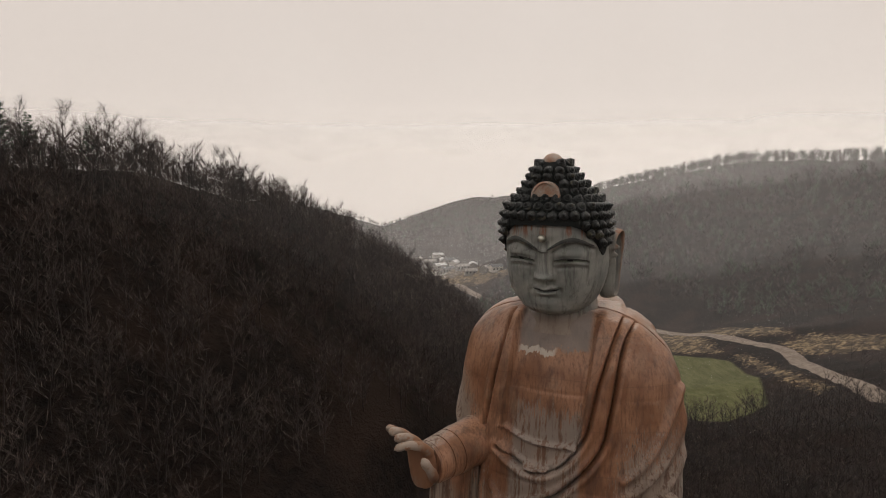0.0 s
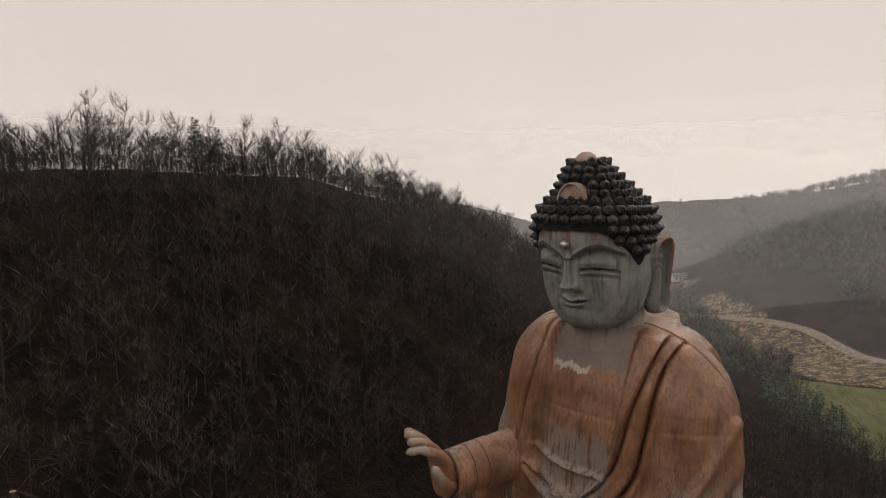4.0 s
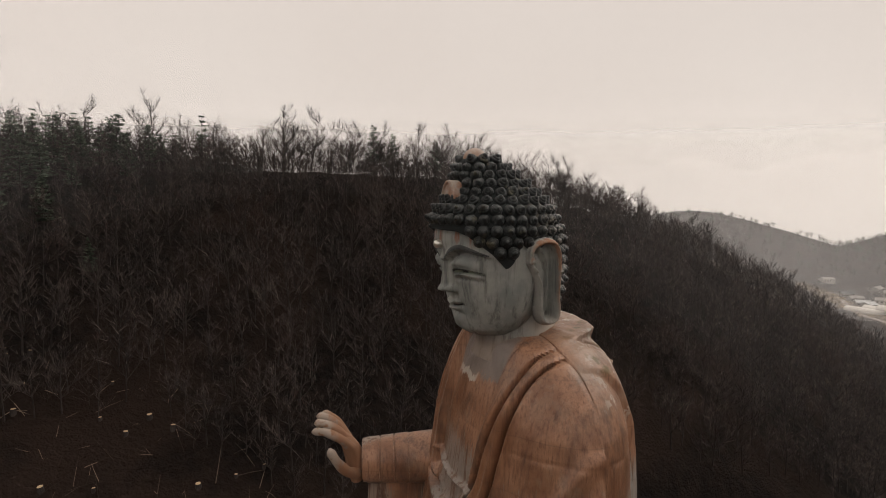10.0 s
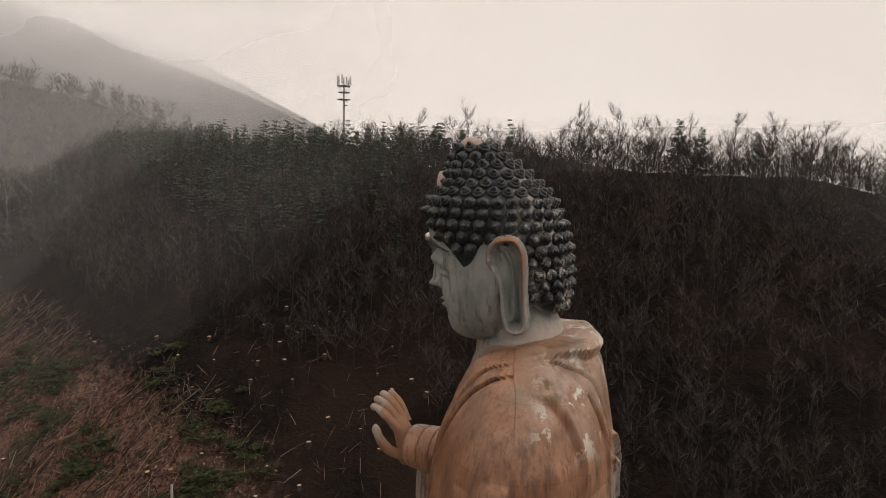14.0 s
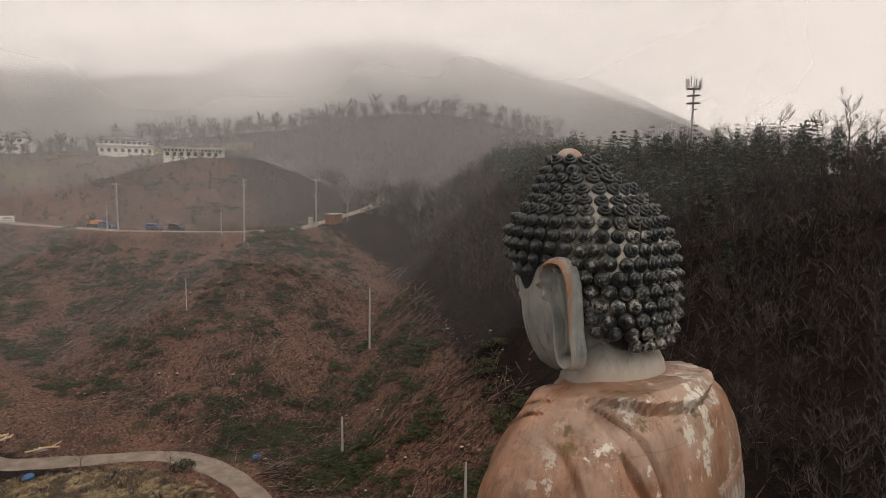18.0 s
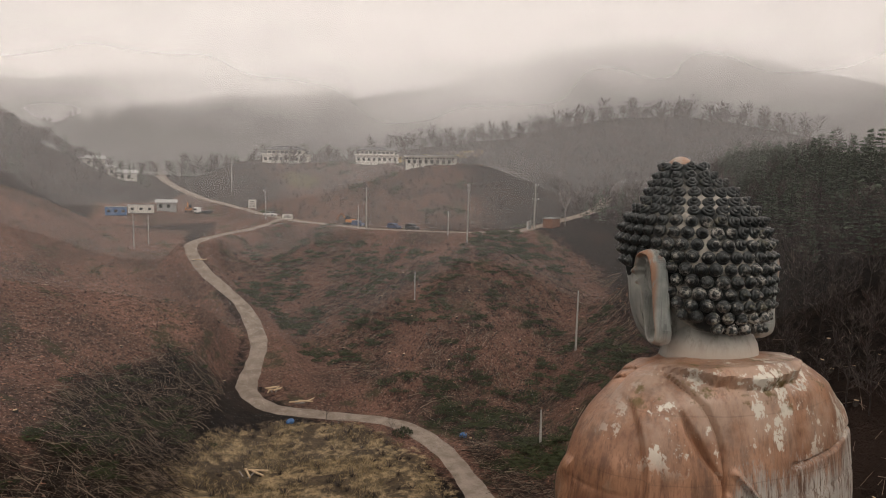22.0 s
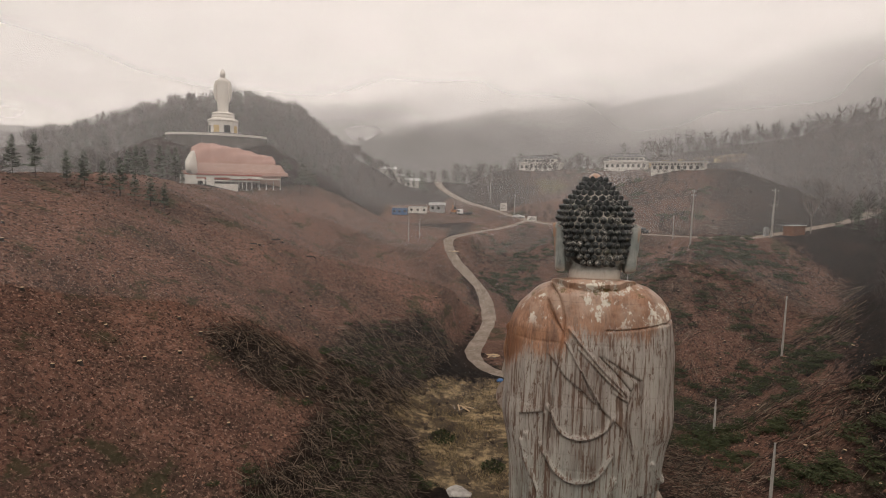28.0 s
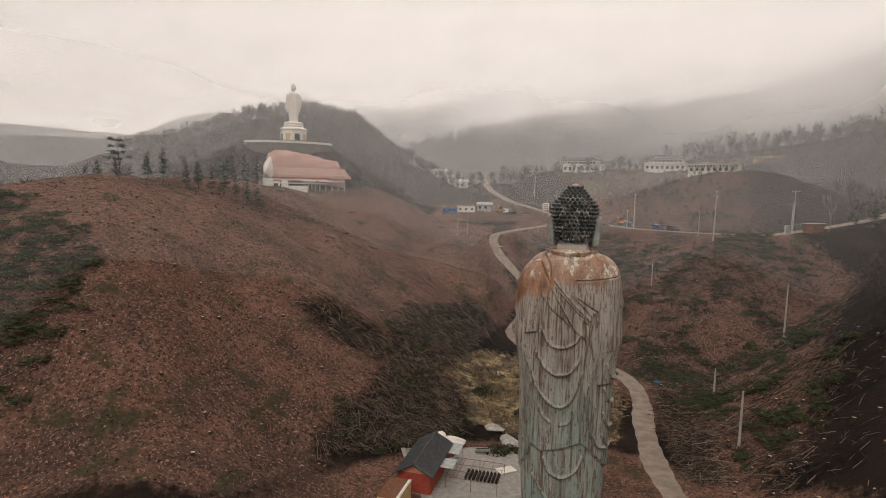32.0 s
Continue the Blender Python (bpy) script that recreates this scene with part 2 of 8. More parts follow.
m.bump(m.noise(9, 5, (1, 1, 0.4)), 0.25, 0.03)
SKIN_MAT = m.m
m = Mat("black_hair_paint", 0.40, 0.0, 0.5)
x, y, z = m.xyz()
lich = m.ramp(m.noise(1.3, 5, (1, 1, 1), 0.7), 0.47, 0.58)
lich = m.math("MULTIPLY", lich, m.ramp(y, -0.6, 1.2))
lich = m.math("MULTIPLY", lich, m.ramp(m.noise(9, 4), 0.46, 0.58))
hair = m.mix(m.ramp(m.noise(2.2, 4), 0.3, 0.7), (0.010, 0.013, 0.014), (0.030, 0.036, 0.038))
moss = m.math("MULTIPLY", m.ramp(m.noise(1.7, 4), 0.6, 0.66), 0.6)
hair = m.mix(moss, hair, (0.10, 0.095, 0.06))
m.colour(m.mix(m.math("MULTIPLY", lich, 0.7), hair, (0.42, 0.40, 0.36)))
m.bump(m.noise(16, 4), 0.3, 0.02)
HAIR_MAT = m.m
m = Mat("scalp_between_knobs", 0.8, 0.0, 0.2)
x, y, z = m.xyz()
bare = m.math("MULTIPLY", m.ramp(m.noise(0.75, 5, (1, 1, 1), 0.6), 0.40, 0.55), m.ramp(y, -0.9, 0.5))
m.colour(m.mix(m.math("MULTIPLY", bare, 0.9), (0.020, 0.024, 0.024), (0.40, 0.375, 0.33)))
m.bump(m.noise(12, 4), 0.3, 0.02)
SCALP_MAT = m.m
FINIAL_MAT = mottled("stained_bead", (0.34, 0.16, 0.09), (0.42, 0.40, 0.36), 1.8, 0.6)
BROW_MAT = mottled("dark_brow_paint", (0.050, 0.056, 0.058), (0.10, 0.105, 0.10), 3.0, 0.75)
EYE_MAT = mottled("pale_green_eye_paint", (0.22, 0.27, 0.22), (0.34, 0.38, 0.32), 3.0, 0.6)
SILVER_MAT = mottled("dull_silver_bead", (0.55, 0.55, 0.50), (0.75, 0.74, 0.68), 4, 0.28, 0.9, 0.05)

# ground: cover holds felled red earth, dry grass, green field
m = Mat("valley_ground", 0.95, 0.0, 0.1)
r, g, b = m.attr("cover")[:3]
n1, n2, n3 = m.noise(0.09, 5), m.noise(0.9, 5), m.noise(7.0, 4)
# leaf litter, its colour deepened with the shade between the trees
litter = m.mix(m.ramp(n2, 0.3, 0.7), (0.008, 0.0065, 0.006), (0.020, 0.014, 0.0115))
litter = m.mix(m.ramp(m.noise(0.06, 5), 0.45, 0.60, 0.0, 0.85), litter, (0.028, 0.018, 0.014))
earth = m.mix(m.ramp(n1, 0.35, 0.62), (0.130, 0.064, 0.047), (0.210, 0.108, 0.078))
earth = m.mix(m.ramp(n2, 0.42, 0.66, 0.0, 0.7), earth, (0.070, 0.044, 0.035))
earth = m.mix(m.ramp(n3, 0.50, 0.72, 0.0, 0.65), earth, (0.215, 0.130, 0.098))
earth = m.mix(m.ramp(m.noise(26, 3), 0.58, 0.70, 0.0, 0.8), earth, (0.34, 0.25, 0.20))
earth = m.mix(m.ramp(m.noise(0.055, 6, (1, 1, 1), 0.65), 0.46, 0.62, 0.0, 0.7), earth, (0.060, 0.042, 0.034))
n4 = m.noise(2.3, 3, (1, 1, 1), 0.7)
earth = m.mix(m.ramp(n4, 0.50, 0.60, 0.0, 0.8), earth, (0.040, 0.026, 0.021))
earth = m.mix(m.ramp(m.noise(3.1, 2, (1, 1, 1), 0.7), 0.58, 0.64, 0.0, 0.8), earth, (0.30, 0.195, 0.150))
weed = m.ramp(m.noise(0.16, 6, (1, 1, 1), 0.7), 0.54, 0.64)
earth = m.mix(m.math("MULTIPLY", weed, 0.75), earth, (0.050, 0.050, 0.026))
dry = m.mix(m.ramp(n2, 0.35, 0.65), (0.115, 0.090, 0.058), (0.37, 0.275, 0.16))
dry = m.mix(m.ramp(m.noise(0.28, 5, (1, 1, 1), 0.7), 0.44, 0.55, 0.0, 0.85), dry, (0.060, 0.046, 0.035))
dry = m.mix(m.ramp(n3, 0.5, 0.7, 0.0, 0.6), dry, (0.05, 0.042, 0.028))
field = m.mix(m.ramp(m.noise(0.5, 4, (1, 0.2, 1)), 0.35, 0.65), (0.098, 0.108, 0.042), (0.150, 0.152, 0.068))
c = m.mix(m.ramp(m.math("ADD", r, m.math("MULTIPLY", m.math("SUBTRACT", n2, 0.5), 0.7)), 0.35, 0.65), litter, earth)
c = m.mix(m.ramp(m.math("ADD", g, m.math("MULTIPLY", m.math("SUBTRACT", n2, 0.5), 0.9)), 0.4, 0.62), c, dry)
c = m.mix(m.ramp(b, 0.35, 0.65), c, field)
m.colour(c)
m.bump(m.math("ADD", m.math("MULTIPLY", n3, 0.4), m.math("ADD", n2, n4)), 1.0, 0.4)
GROUND = m.m
m = Mat("dusty_track", 0.95, 0.0, 0.1)
n1, n2 = m.noise(0.5, 5), m.noise(6, 4)
c = m.mix(m.ramp(n1, 0.35, 0.65), (0.185, 0.152, 0.125), (0.275, 0.232, 0.195))
c = m.mix(m.ramp(n2, 0.5, 0.72, 0.0, 0.5), c, (0.14, 0.10, 0.078))
m.colour(c).bump(n2, 0.6, 0.06)
TRACK = m.m
BARK = mottled("bare_bark", (0.022, 0.018, 0.016), (0.060, 0.050, 0.044), 1.2, 0.9)
m = Mat("bare_twigs", 0.95, 0.0, 0.15)
c = m.mix(m.ramp(m.noise(0.20, 3), 0.34, 0.66), (0.036, 0.030, 0.029), (0.125, 0.100, 0.090))
c = m.mix(m.ramp(m.noise(0.33, 2, (1, 1, 1), 0.5), 0.56, 0.70, 0.0, 0.5), c, (0.085, 0.044, 0.032))
c = m.mix(m.ramp(m.island(), 0.0, 0.8, 0.0, 0.6), c, (0.026, 0.022, 0.022))
m.colour(m.mix(m.ramp(m.island(), 0.86, 0.95), c, (0.165, 0.138, 0.122)))
TWIG = m.m
PALE_BARK = mottled("pale_bark", (0.16, 0.135, 0.12), (0.30, 0.27, 0.25), 1.2, 0.9)
m = Mat("conifer_needles", 0.8, 0.0, 0.2)
c = m.mix(m.island(), (0.048, 0.070, 0.052), (0.118, 0.150, 0.102))
m.colour(m.mix(m.ramp(m.noise(0.5, 3), 0.4, 0.7, 0, 0.5), c, (0.028, 0.034, 0.018)))
NEEDLE = m.m
m = Mat("rusty_leaves", 0.85, 0.0, 0.15)
m.colour(m.mix(m.island(), (0.10, 0.032, 0.014), (0.21, 0.085, 0.030)))
RUST_LEAF = m.m
m = Mat("shrub_leaves", 0.8, 0.0, 0.2)
m.colour(m.mix(m.island(), (0.022, 0.030, 0.013), (0.065, 0.072, 0.032)))
SHRUB = m.m
m = Mat("dead_sticks", 0.9, 0.0, 0.15)
m.colour(m.mix(m.ramp(m.island(), 0.38, 1.0), (0.034, 0.026, 0.022), (0.27, 0.205, 0.155)))
STICK = m.m
m = Mat("litter_flakes", 0.9, 0.0, 0.15)
m.colour(m.mix(m.ramp(m.island(), 0.2, 1.0), (0.030, 0.018, 0.014), (0.330, 0.180, 0.125)))
FLAKE = m.m
m = Mat("dry_straw", 0.95, 0.0, 0.1)
m.colour(m.mix(m.island(), (0.12, 0.095, 0.055), (0.37, 0.28, 0.165)))
STRAW = m.m
WOOD_CUT = mottled("fresh_cut_wood", (0.42, 0.30, 0.18), (0.60, 0.46, 0.30), 6, 0.85)
CONCRETE = mottled("grey_concrete", (0.20, 0.19, 0.175), (0.34, 0.32, 0.295), 1.5, 0.9)
POLE_C = mottled("pole_concrete", (0.30, 0.285, 0.265), (0.40, 0.385, 0.36), 3, 0.85)
WHITE = mottled("white_stone", (0.62, 0.58, 0.53), (0.76, 0.73, 0.68), 0.8, 0.8)
PLASTER = mottled("white_plaster", (0.60, 0.57, 0.52), (0.74, 0.71, 0.66), 1.0, 0.85)
PINK = mottled("faded_pink_paint", (0.40, 0.235, 0.20), (0.48, 0.31, 0.265), 0.6, 0.85)
PINK_LIGHT = mottled("pale_pink_paint", (0.50, 0.33, 0.28), (0.58, 0.42, 0.36), 0.9, 0.85)
DARK_WALL = mottled("stained_dark_wall", (0.085, 0.080, 0.075), (0.15, 0.14, 0.13), 0.6, 0.9)
SLATE = mottled("dark_roof_tile", (0.040, 0.044, 0.048), (0.085, 0.090, 0.095), 2.0, 0.7)
RED_WALL = mottled("red_board_wall", (0.26, 0.045, 0.030), (0.36, 0.075, 0.05), 2.5, 0.8)
ORANGE = mottled("salmon_gable_board", (0.46, 0.19, 0.12), (0.56, 0.26, 0.17), 2.5, 0.8)
SHEET = mottled("grey_sheet_metal", (0.30, 0.31, 0.31), (0.46, 0.47, 0.46), 2.0, 0.5, 0.3)
RUST = mottled("rusty_iron", (0.13, 0.055, 0.030), (0.24, 0.115, 0.07), 3.0, 0.85)
STEEL = mottled("galvanised_steel", (0.28, 0.28, 0.28), (0.42, 0.42, 0.42), 4.0, 0.5, 0.4)
GLASS_DARK = mottled("dark_window_glass", (0.015, 0.018, 0.02), (0.03, 0.034, 0.036), 2.0, 0.15, 0, 0)
BLUE = mottled("blue_tarp", (0.04, 0.10, 0.24), (0.06, 0.15, 0.33), 4.0, 0.6)
CAR_WHITE = mottled("white_car_paint", (0.70, 0.70, 0.69), (0.78, 0.78, 0.77), 2, 0.3, 0, 0)
CAR_DARK = mottled("dark_car_paint", (0.025, 0.028, 0.034), (0.05, 0.055, 0.065), 2, 0.3, 0, 0)
CAR_BLUE = mottled("blue_car_paint", (0.035, 0.06, 0.13), (0.06, 0.09, 0.18), 2, 0.35, 0, 0)
ORANGE_PAINT = mottled("orange_machine_paint", (0.40, 0.14, 0.03), (0.52, 0.20, 0.05), 2, 0.6)
RUBBER = mottled("black_rubber", (0.012, 0.012, 0.012), (0.03, 0.03, 0.03), 5, 0.85)
ROCK = mottled("grey_rock", (0.24, 0.225, 0.21), (0.46, 0.44, 0.41), 1.2, 0.9, 0, 0.8, 0.15)
YELLOW = mottled("ochre_panel", (0.50, 0.36, 0.16), (0.58, 0.44, 0.22), 1.5, 0.85)


def mist_material(name, strength, low, high, top, cloud=1.0, cover=None, north=0.33, foot=1.0, band=(130, 50), tint=(0.97, 0.97, 0.98)):
    """Thin drifting mist: lets most light pass, thicker with height and in wisps."""
    mm = Mat(name)
    t = mm.t
    px, py, pz = mm.xyz()
    wisp = mm.noise(0.010, 2, (1, 1, 2.0), 0.5)
    rise = mm.ramp(mm.math("ADD", pz, mm.math("MULTIPLY", mm.math("SUBTRACT", wisp, 0.5), 60.0)), low, high, 0.0, cloud)
    if cover:
        rise = mm.math("MULTIPLY", rise, mm.ramp(py, cover[0], cover[1]))
    haze = mm.math("MULTIPLY", mm.ramp(wisp, 0.25, 0.75, 0.75, 1.25), mm.ramp(pz, band[0], band[1], 0.0, strength))
    haze = mm.math("MULTIPLY", haze, mm.math("MULTIPLY", mm.ramp(py, 120.0, -80.0, north, 1.0), mm.ramp(pz, 2.0, 28.0, foot, 1.0)))
    haze = mm.math("MINIMUM", haze, 1.0)
    alpha = mm.math("SUBTRACT", mm.math("ADD", haze, rise), mm.math("MULTIPLY", haze, rise))
    alpha = mm.math("MULTIPLY", mm.math("MINIMUM", alpha, 1.0), mm.ramp(pz, top * 0.98, top * 0.66))
    up = t.nodes.new("ShaderNodeCombineXYZ")
    up.inputs[2].default_value = 1.0
    near, far = t.nodes.new("ShaderNodeBsdfDiffuse"), t.nodes.new("ShaderNodeBsdfTranslucent")
    for n in (near, far):
        n.inputs["Color"].default_value = (*tint, 1)
    t.links.new(up.outputs[0], near.inputs["Normal"])
    down = t.nodes.new("ShaderNodeCombineXYZ")
    down.inputs[2].default_value = -1.0
    t.links.new(down.outputs[0], far.inputs["Normal"])
    add, clear, mixs = t.nodes.new("ShaderNodeAddShader"), t.nodes.new("ShaderNodeBsdfTransparent"), t.nodes.new("ShaderNodeMixShader")
    t.links.new(near.outputs[0], add.inputs[0])
    t.links.new(far.outputs[0], add.inputs[1])
    t.links.new(alpha, mixs.inputs[0])
    t.links.new(clear.outputs[0], mixs.inputs[1])
    t.links.new(add.outputs[0], mixs.inputs[2])
    t.links.new(mixs.outputs[0], t.nodes["Material Output"].inputs["Surface"])
    return mm.m



# ---- land form ----
def smooth_path(pts, n=8):
    """Catmull-Rom points along a line."""
    pts = [np.array(p, float) for p in pts]
    pts = [2 * pts[0] - pts[1]] + pts + [2 * pts[-1] - pts[-2]]
    out = []
    for a, b, c, d in zip(pts, pts[1:], pts[2:], pts[3:]):
        for u in np.linspace(0, 1, n, endpoint=False):
            out.append(0.5 * (2 * b + (c - a) * u + (2 * a - 5 * b + 4 * c - d) * u * u + (3 * b - a - 3 * c + d) * u ** 3))
    return out + [pts[-2]]


def line_dist(x, z, line):
    best = np.full(x.shape, 1e9)
    for (ax, az), (bx, bz) in zip(line, line[1:]):
        dx, dz = bx - ax, bz - az
        u = np.clip(((x - ax) * dx + (z - az) * dz) / (dx * dx + dz * dz + 1e-9), 0, 1)
        best = np.minimum(best, np.hypot(x - ax - u * dx, z - az - u * dz))
    return best


def inside(x, z, poly):
    odd = np.zeros(x.shape, bool)
    for (ax, az), (bx, bz) in zip(poly, poly[1:] + poly[:1]):
        hit = ((az > z) != (bz > z)) & (x < (bx - ax) * (z - az) / (bz - az + 1e-12) + ax)
        odd ^= hit
    return odd


def along(poly, x, y):
    """Distance to a polyline of (x, y, z) and the height of its nearest point."""
    best, high = np.full(np.shape(x), 1e9), np.zeros(np.shape(x))
    for (ax, ay, az), (bx, by, bz) in zip(poly, poly[1:]):
        dx, dy = bx - ax, by - ay
        u = np.clip(((x - ax) * dx + (y - ay) * dy) / (dx * dx + dy * dy), 0, 1)
        d = np.hypot(x - ax - u * dx, y - ay - u * dy)
        high = np.where(d < best, az + u * (bz - az), high)
        best = np.minimum(best, d)
    return best, high


VALLEY = [(-150, 1200, -55), (-60, 800, -50), (0, 560, -46), (35, 430, -42), (60, 300, -36), (75, 190, -30), (60, 130, -26), (25, 70, -12), (6, 22, -1), (0, 0, 0), (-16, -26, -0.5), (-30, -60, -2), (-33, -84, 1), (-37, -110, 5), (-44, -140, 12), (-48, -165, 19), (-54, -200, 26), (-60, -260, 36), (-60, -420, 60)]
# crest lines: points, slope of the flanks, width of the rounded top
FORMS = {
    "west": ([(-150, -52, 42), (-100, -20, 38), (-80, 0, 37), (-63, 29, 36.5), (-48, 57, 36), (-36, 84, 28.5), (-18, 122, 12), (4, 165, -14)], 0.86, 7),
    "bench": ([(-72, -182, 24.2), (-78, -160, 24), (-85, -131, 22.5), (-84, -95, 23.4), (-90, -88, 23.8), (-107, -86, 24.3), (-140, -78, 32)], 0.60, 3),
    "knee": ([(-78, -82, 22.5), (-60, -72, 11), (-50, -68, 3)], 0.6, 5),
    "halls": ([(-100, -240, 46), (-116, -226, 46.2), (-142, -199, 46.6), (-139, -160, 44.8), (-150, -150, 45)], 0.46, 8),
    "dome": ([(72, -66, 34), (58, -76, 35.5), (46, -116, 36.5), (33, -168, 34.5)], 0.62, 11),
    "lobe": ([(58, -72, 35.5), (54, -48, 29.5), (46, -28, 18.5), (40, -14, 9)], 0.60, 8),
    "spur": ([(46, -102, 36), (24, -102, 28), (4, -101, 19.5), (-19, -102, 13.5)], 0.68, 7),
    "terrace": ([(20, -196, 51.5), (46, -196, 51.5)], 0.7, 8),
    "knoll": ([(112, -262, 49), (84, -262, 55), (52, -264, 67), (22, -262, 72), (0, -262, 68), (-24, -264, 50)], 0.7, 12),
    "mount": ([(-460, -130, 135), (-380, -200, 135), (-350, -330, 140), (-230, -470, 130), (-90, -560, 120), (120, -620, 110)], 0.56, 30),
    "back": ([(-330, -200, 96), (-275, -250, 92), (-225, -325, 90), (-150, -390, 86), (-80, -440, 80)], 0.5, 20),
    "eastern": ([(240, -240, 60), (230, 0, 40), (250, 120, 20)], 0.30, 40),
    "north_hill": ([(520, 60, 78), (420, 170, 62), (300, 300, 52), (260, 370, 50), (215, 420, 52), (180, 500, 42), (150, 570, 31), (115, 660, 25), (60, 820, 18), (-120, 1150, 4), (-300, 1300, 0)], 0.42, 34),
    "far_north": ([(900, 1500, 10), (200, 1900, 0), (-500, 1900, 0), (-1200, 1600, 10)], 0.30, 60),
    "far_west": ([(-420, 160, 60), (-320, 420, 20), (-240, 700, 4), (-330, 950, 20)], 0.30, 40),
}


VALLEY_TRACK = [(-77, -166, 24), (-63, -162, 21.6), (-50, -156, 20.4), (-40, -147, 19.3), (-37, -133, 15), (-37.7, -122, 11.3), (-38.3, -113, 8), (-34.5, -99, 4.2), (-29.5, -91, 2.2), (-25, -84, 0.5), (-25.7, -77, -0.8), (-31, -70.5, -1.3), (-38, -62, -1.8), (-38, -52, -2), (-34, -42, -2), (-28.5, -32.5, -1.3), (-23.6, -23, -0.8), (-20.5, -16, -0.6), (-18, -8, -0.5), (-16, 4, -0.5), (-10, 22, -1.5), (0, 45, -6), (20, 72, -12)]
UPPER_TRACK = [(-95, -340, 48), (-74, -268, 37.5), (-68, -218, 31.2), (-73, -200, 28), (-77, -184, 25.5), (-79, -160, 23.8), (-86, -133, 22.8), (-88, -110, 23.4), (-91, -97, 23.8), (-101, -90, 24.2), (-116, -92, 25.4), (-136, -90, 29), (-158, -98, 33)]


def land(x, y):
    x, y = np.asarray(x, float), np.asarray(y, float)
    d, z0 = along(VALLEY, x, y)
    floor = z0 + np.maximum(d - 10, 0) * 0.05
    layers = [floor]
    for poly, slope, top in FORMS.values():
        d, z = along(poly, x, y)
        layers.append(z + slope * top - slope * np.sqrt(d * d + top * top))
    k = 1.4
    stack = np.stack(layers)
    peak = stack.max(0)
    z = peak + k * np.log(np.exp((stack - peak) / k).sum(0))
    z = z - k * 0.3
    z = z + 0.5 * np.sin(x * 0.11 + 1.3 * np.sin(y * 0.07)) * np.sin(y * 0.13 + x * 0.05) + 0.18 * np.sin(x * 0.43 + y * 0.31) * np.sin(y * 0.53 - x * 0.2)
    for track, wide in ((VALLEY_TRACK, 2.6), (UPPER_TRACK, 3.4)):
        d, zt = along(track, x, y)
        w = np.clip((8.5 - d) / (8.5 - wide), 0, 1)
        w = w * w * (3 - 2 * w)
        z = z * (1 - w) + zt * w
    # level ground round the statue and the hut
    r = np.hypot(x - 2, y + 4)
    w = 1 / (1 + np.exp((r - 20) / 2.5))
    return z * (1 - w)


def spread(lo, hi, step, reach, grow=1.18):
    mid = list(np.arange(lo, hi, step))
    out, s, v = [], step, hi
    while v < reach:
        out.append(v)
        s *= grow
        v += s
    left, s, v = [], step, lo
    while v > -reach:
        s *= grow
        v -= s
        left.append(v)
    return np.array(left[::-1] + mid + out)


gx, gy = spread(-150, 110, 1.3, 4000, 1.10), spread(-240, 150, 1.5, 4000, 1.10)
GX, GY = np.meshgrid(gx, gy)
GZ = land(GX, GY)


def mesh_from(name, verts, faces, material=None, smooth=False):
    me = bpy.data.meshes.new(name)
    me.from_pydata(verts if isinstance(verts, list) else verts.tolist(), [], faces if isinstance(faces, list) else faces.tolist())
    if material:
        me.materials.append(material)
    if smooth:
        me.polygons.foreach_set("use_smooth", [True] * len(me.polygons))
    me.update()
    return me


GXL, GYL, GZL = gx.tolist(), gy.tolist(), GZ.tolist()


def high(x, y):
    """Height of the ground sheet at one place."""
    i, j = min(max(bisect(GXL, x) - 1, 0), len(GXL) - 2), min(max(bisect(GYL, y) - 1, 0), len(GYL) - 2)
    u, v = (x - GXL[i]) / (GXL[i + 1] - GXL[i]), (y - GYL[j]) / (GYL[j + 1] - GYL[j])
    a, b = GZL[j], GZL[j + 1]
    return (a[i] * (1 - u) + a[i + 1] * u) * (1 - v) + (b[i] * (1 - u) + b[i + 1] * u) * v


def bisect(line, v):
    lo, hi = 0, len(line)
    while lo < hi:
        mid = (lo + hi) // 2
        if v < line[mid]:
            hi = mid
        else:
            lo = mid + 1
    return lo


nx, ny = len(gx), len(gy)
idx = np.arange(nx * ny).reshape(ny, nx)
quads = np.stack([idx[:-1, :-1], idx[:-1, 1:], idx[1:, 1:], idx[1:, :-1]], -1).reshape(-1, 4)
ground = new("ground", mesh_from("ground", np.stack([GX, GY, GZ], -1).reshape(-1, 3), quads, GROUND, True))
tagged(ground, "steep valley of shade-darkened leaf litter and felled reddish slopes", "ground", kind="structure")


def region(x, y, poly, soft):
    """1 inside a plan outline, falling to 0 over soft metres."""
    d = line_dist(x, y, poly + poly[:1])
    sd = np.where(inside(x, y, poly), d, -d)
    return np.clip(sd / (2 * soft) + 0.5, 0, 1)


FELLED_EAST = [(80, -10), (30, -8), (14, -30), (2, -60), (-20, -82), (-34, -104), (-38, -150), (-50, -176), (-26, -190), (-4, -176), (8, -168), (48, -150), (70, -100), (85, -60)]
FELLED_WEST = [(-22, -2), (-40, -8), (-52, -20), (-64, -31), (-78, -44), (-94, -54), (-110, -68), (-104, -130), (-112, -190), (-70, -200), (-37, -150), (-34, -110), (-22, -86), (-26, -74), (-30, -40), (-24, -20)]
FELLED_UP = [(-80, -190), (-88, -130), (-98, -97), (-120, -99), (-146, -140), (-176, -180), (-160, -212), (-126, -238), (-96, -246)]
YARD = [(-26, -188), (-64, -182), (-72, -200), (-66, -220), (-34, -212)]
GREEN_BANK = [(-92, -196), (-104, -186), (-116, -196), (-112, -216), (-98, -222)]
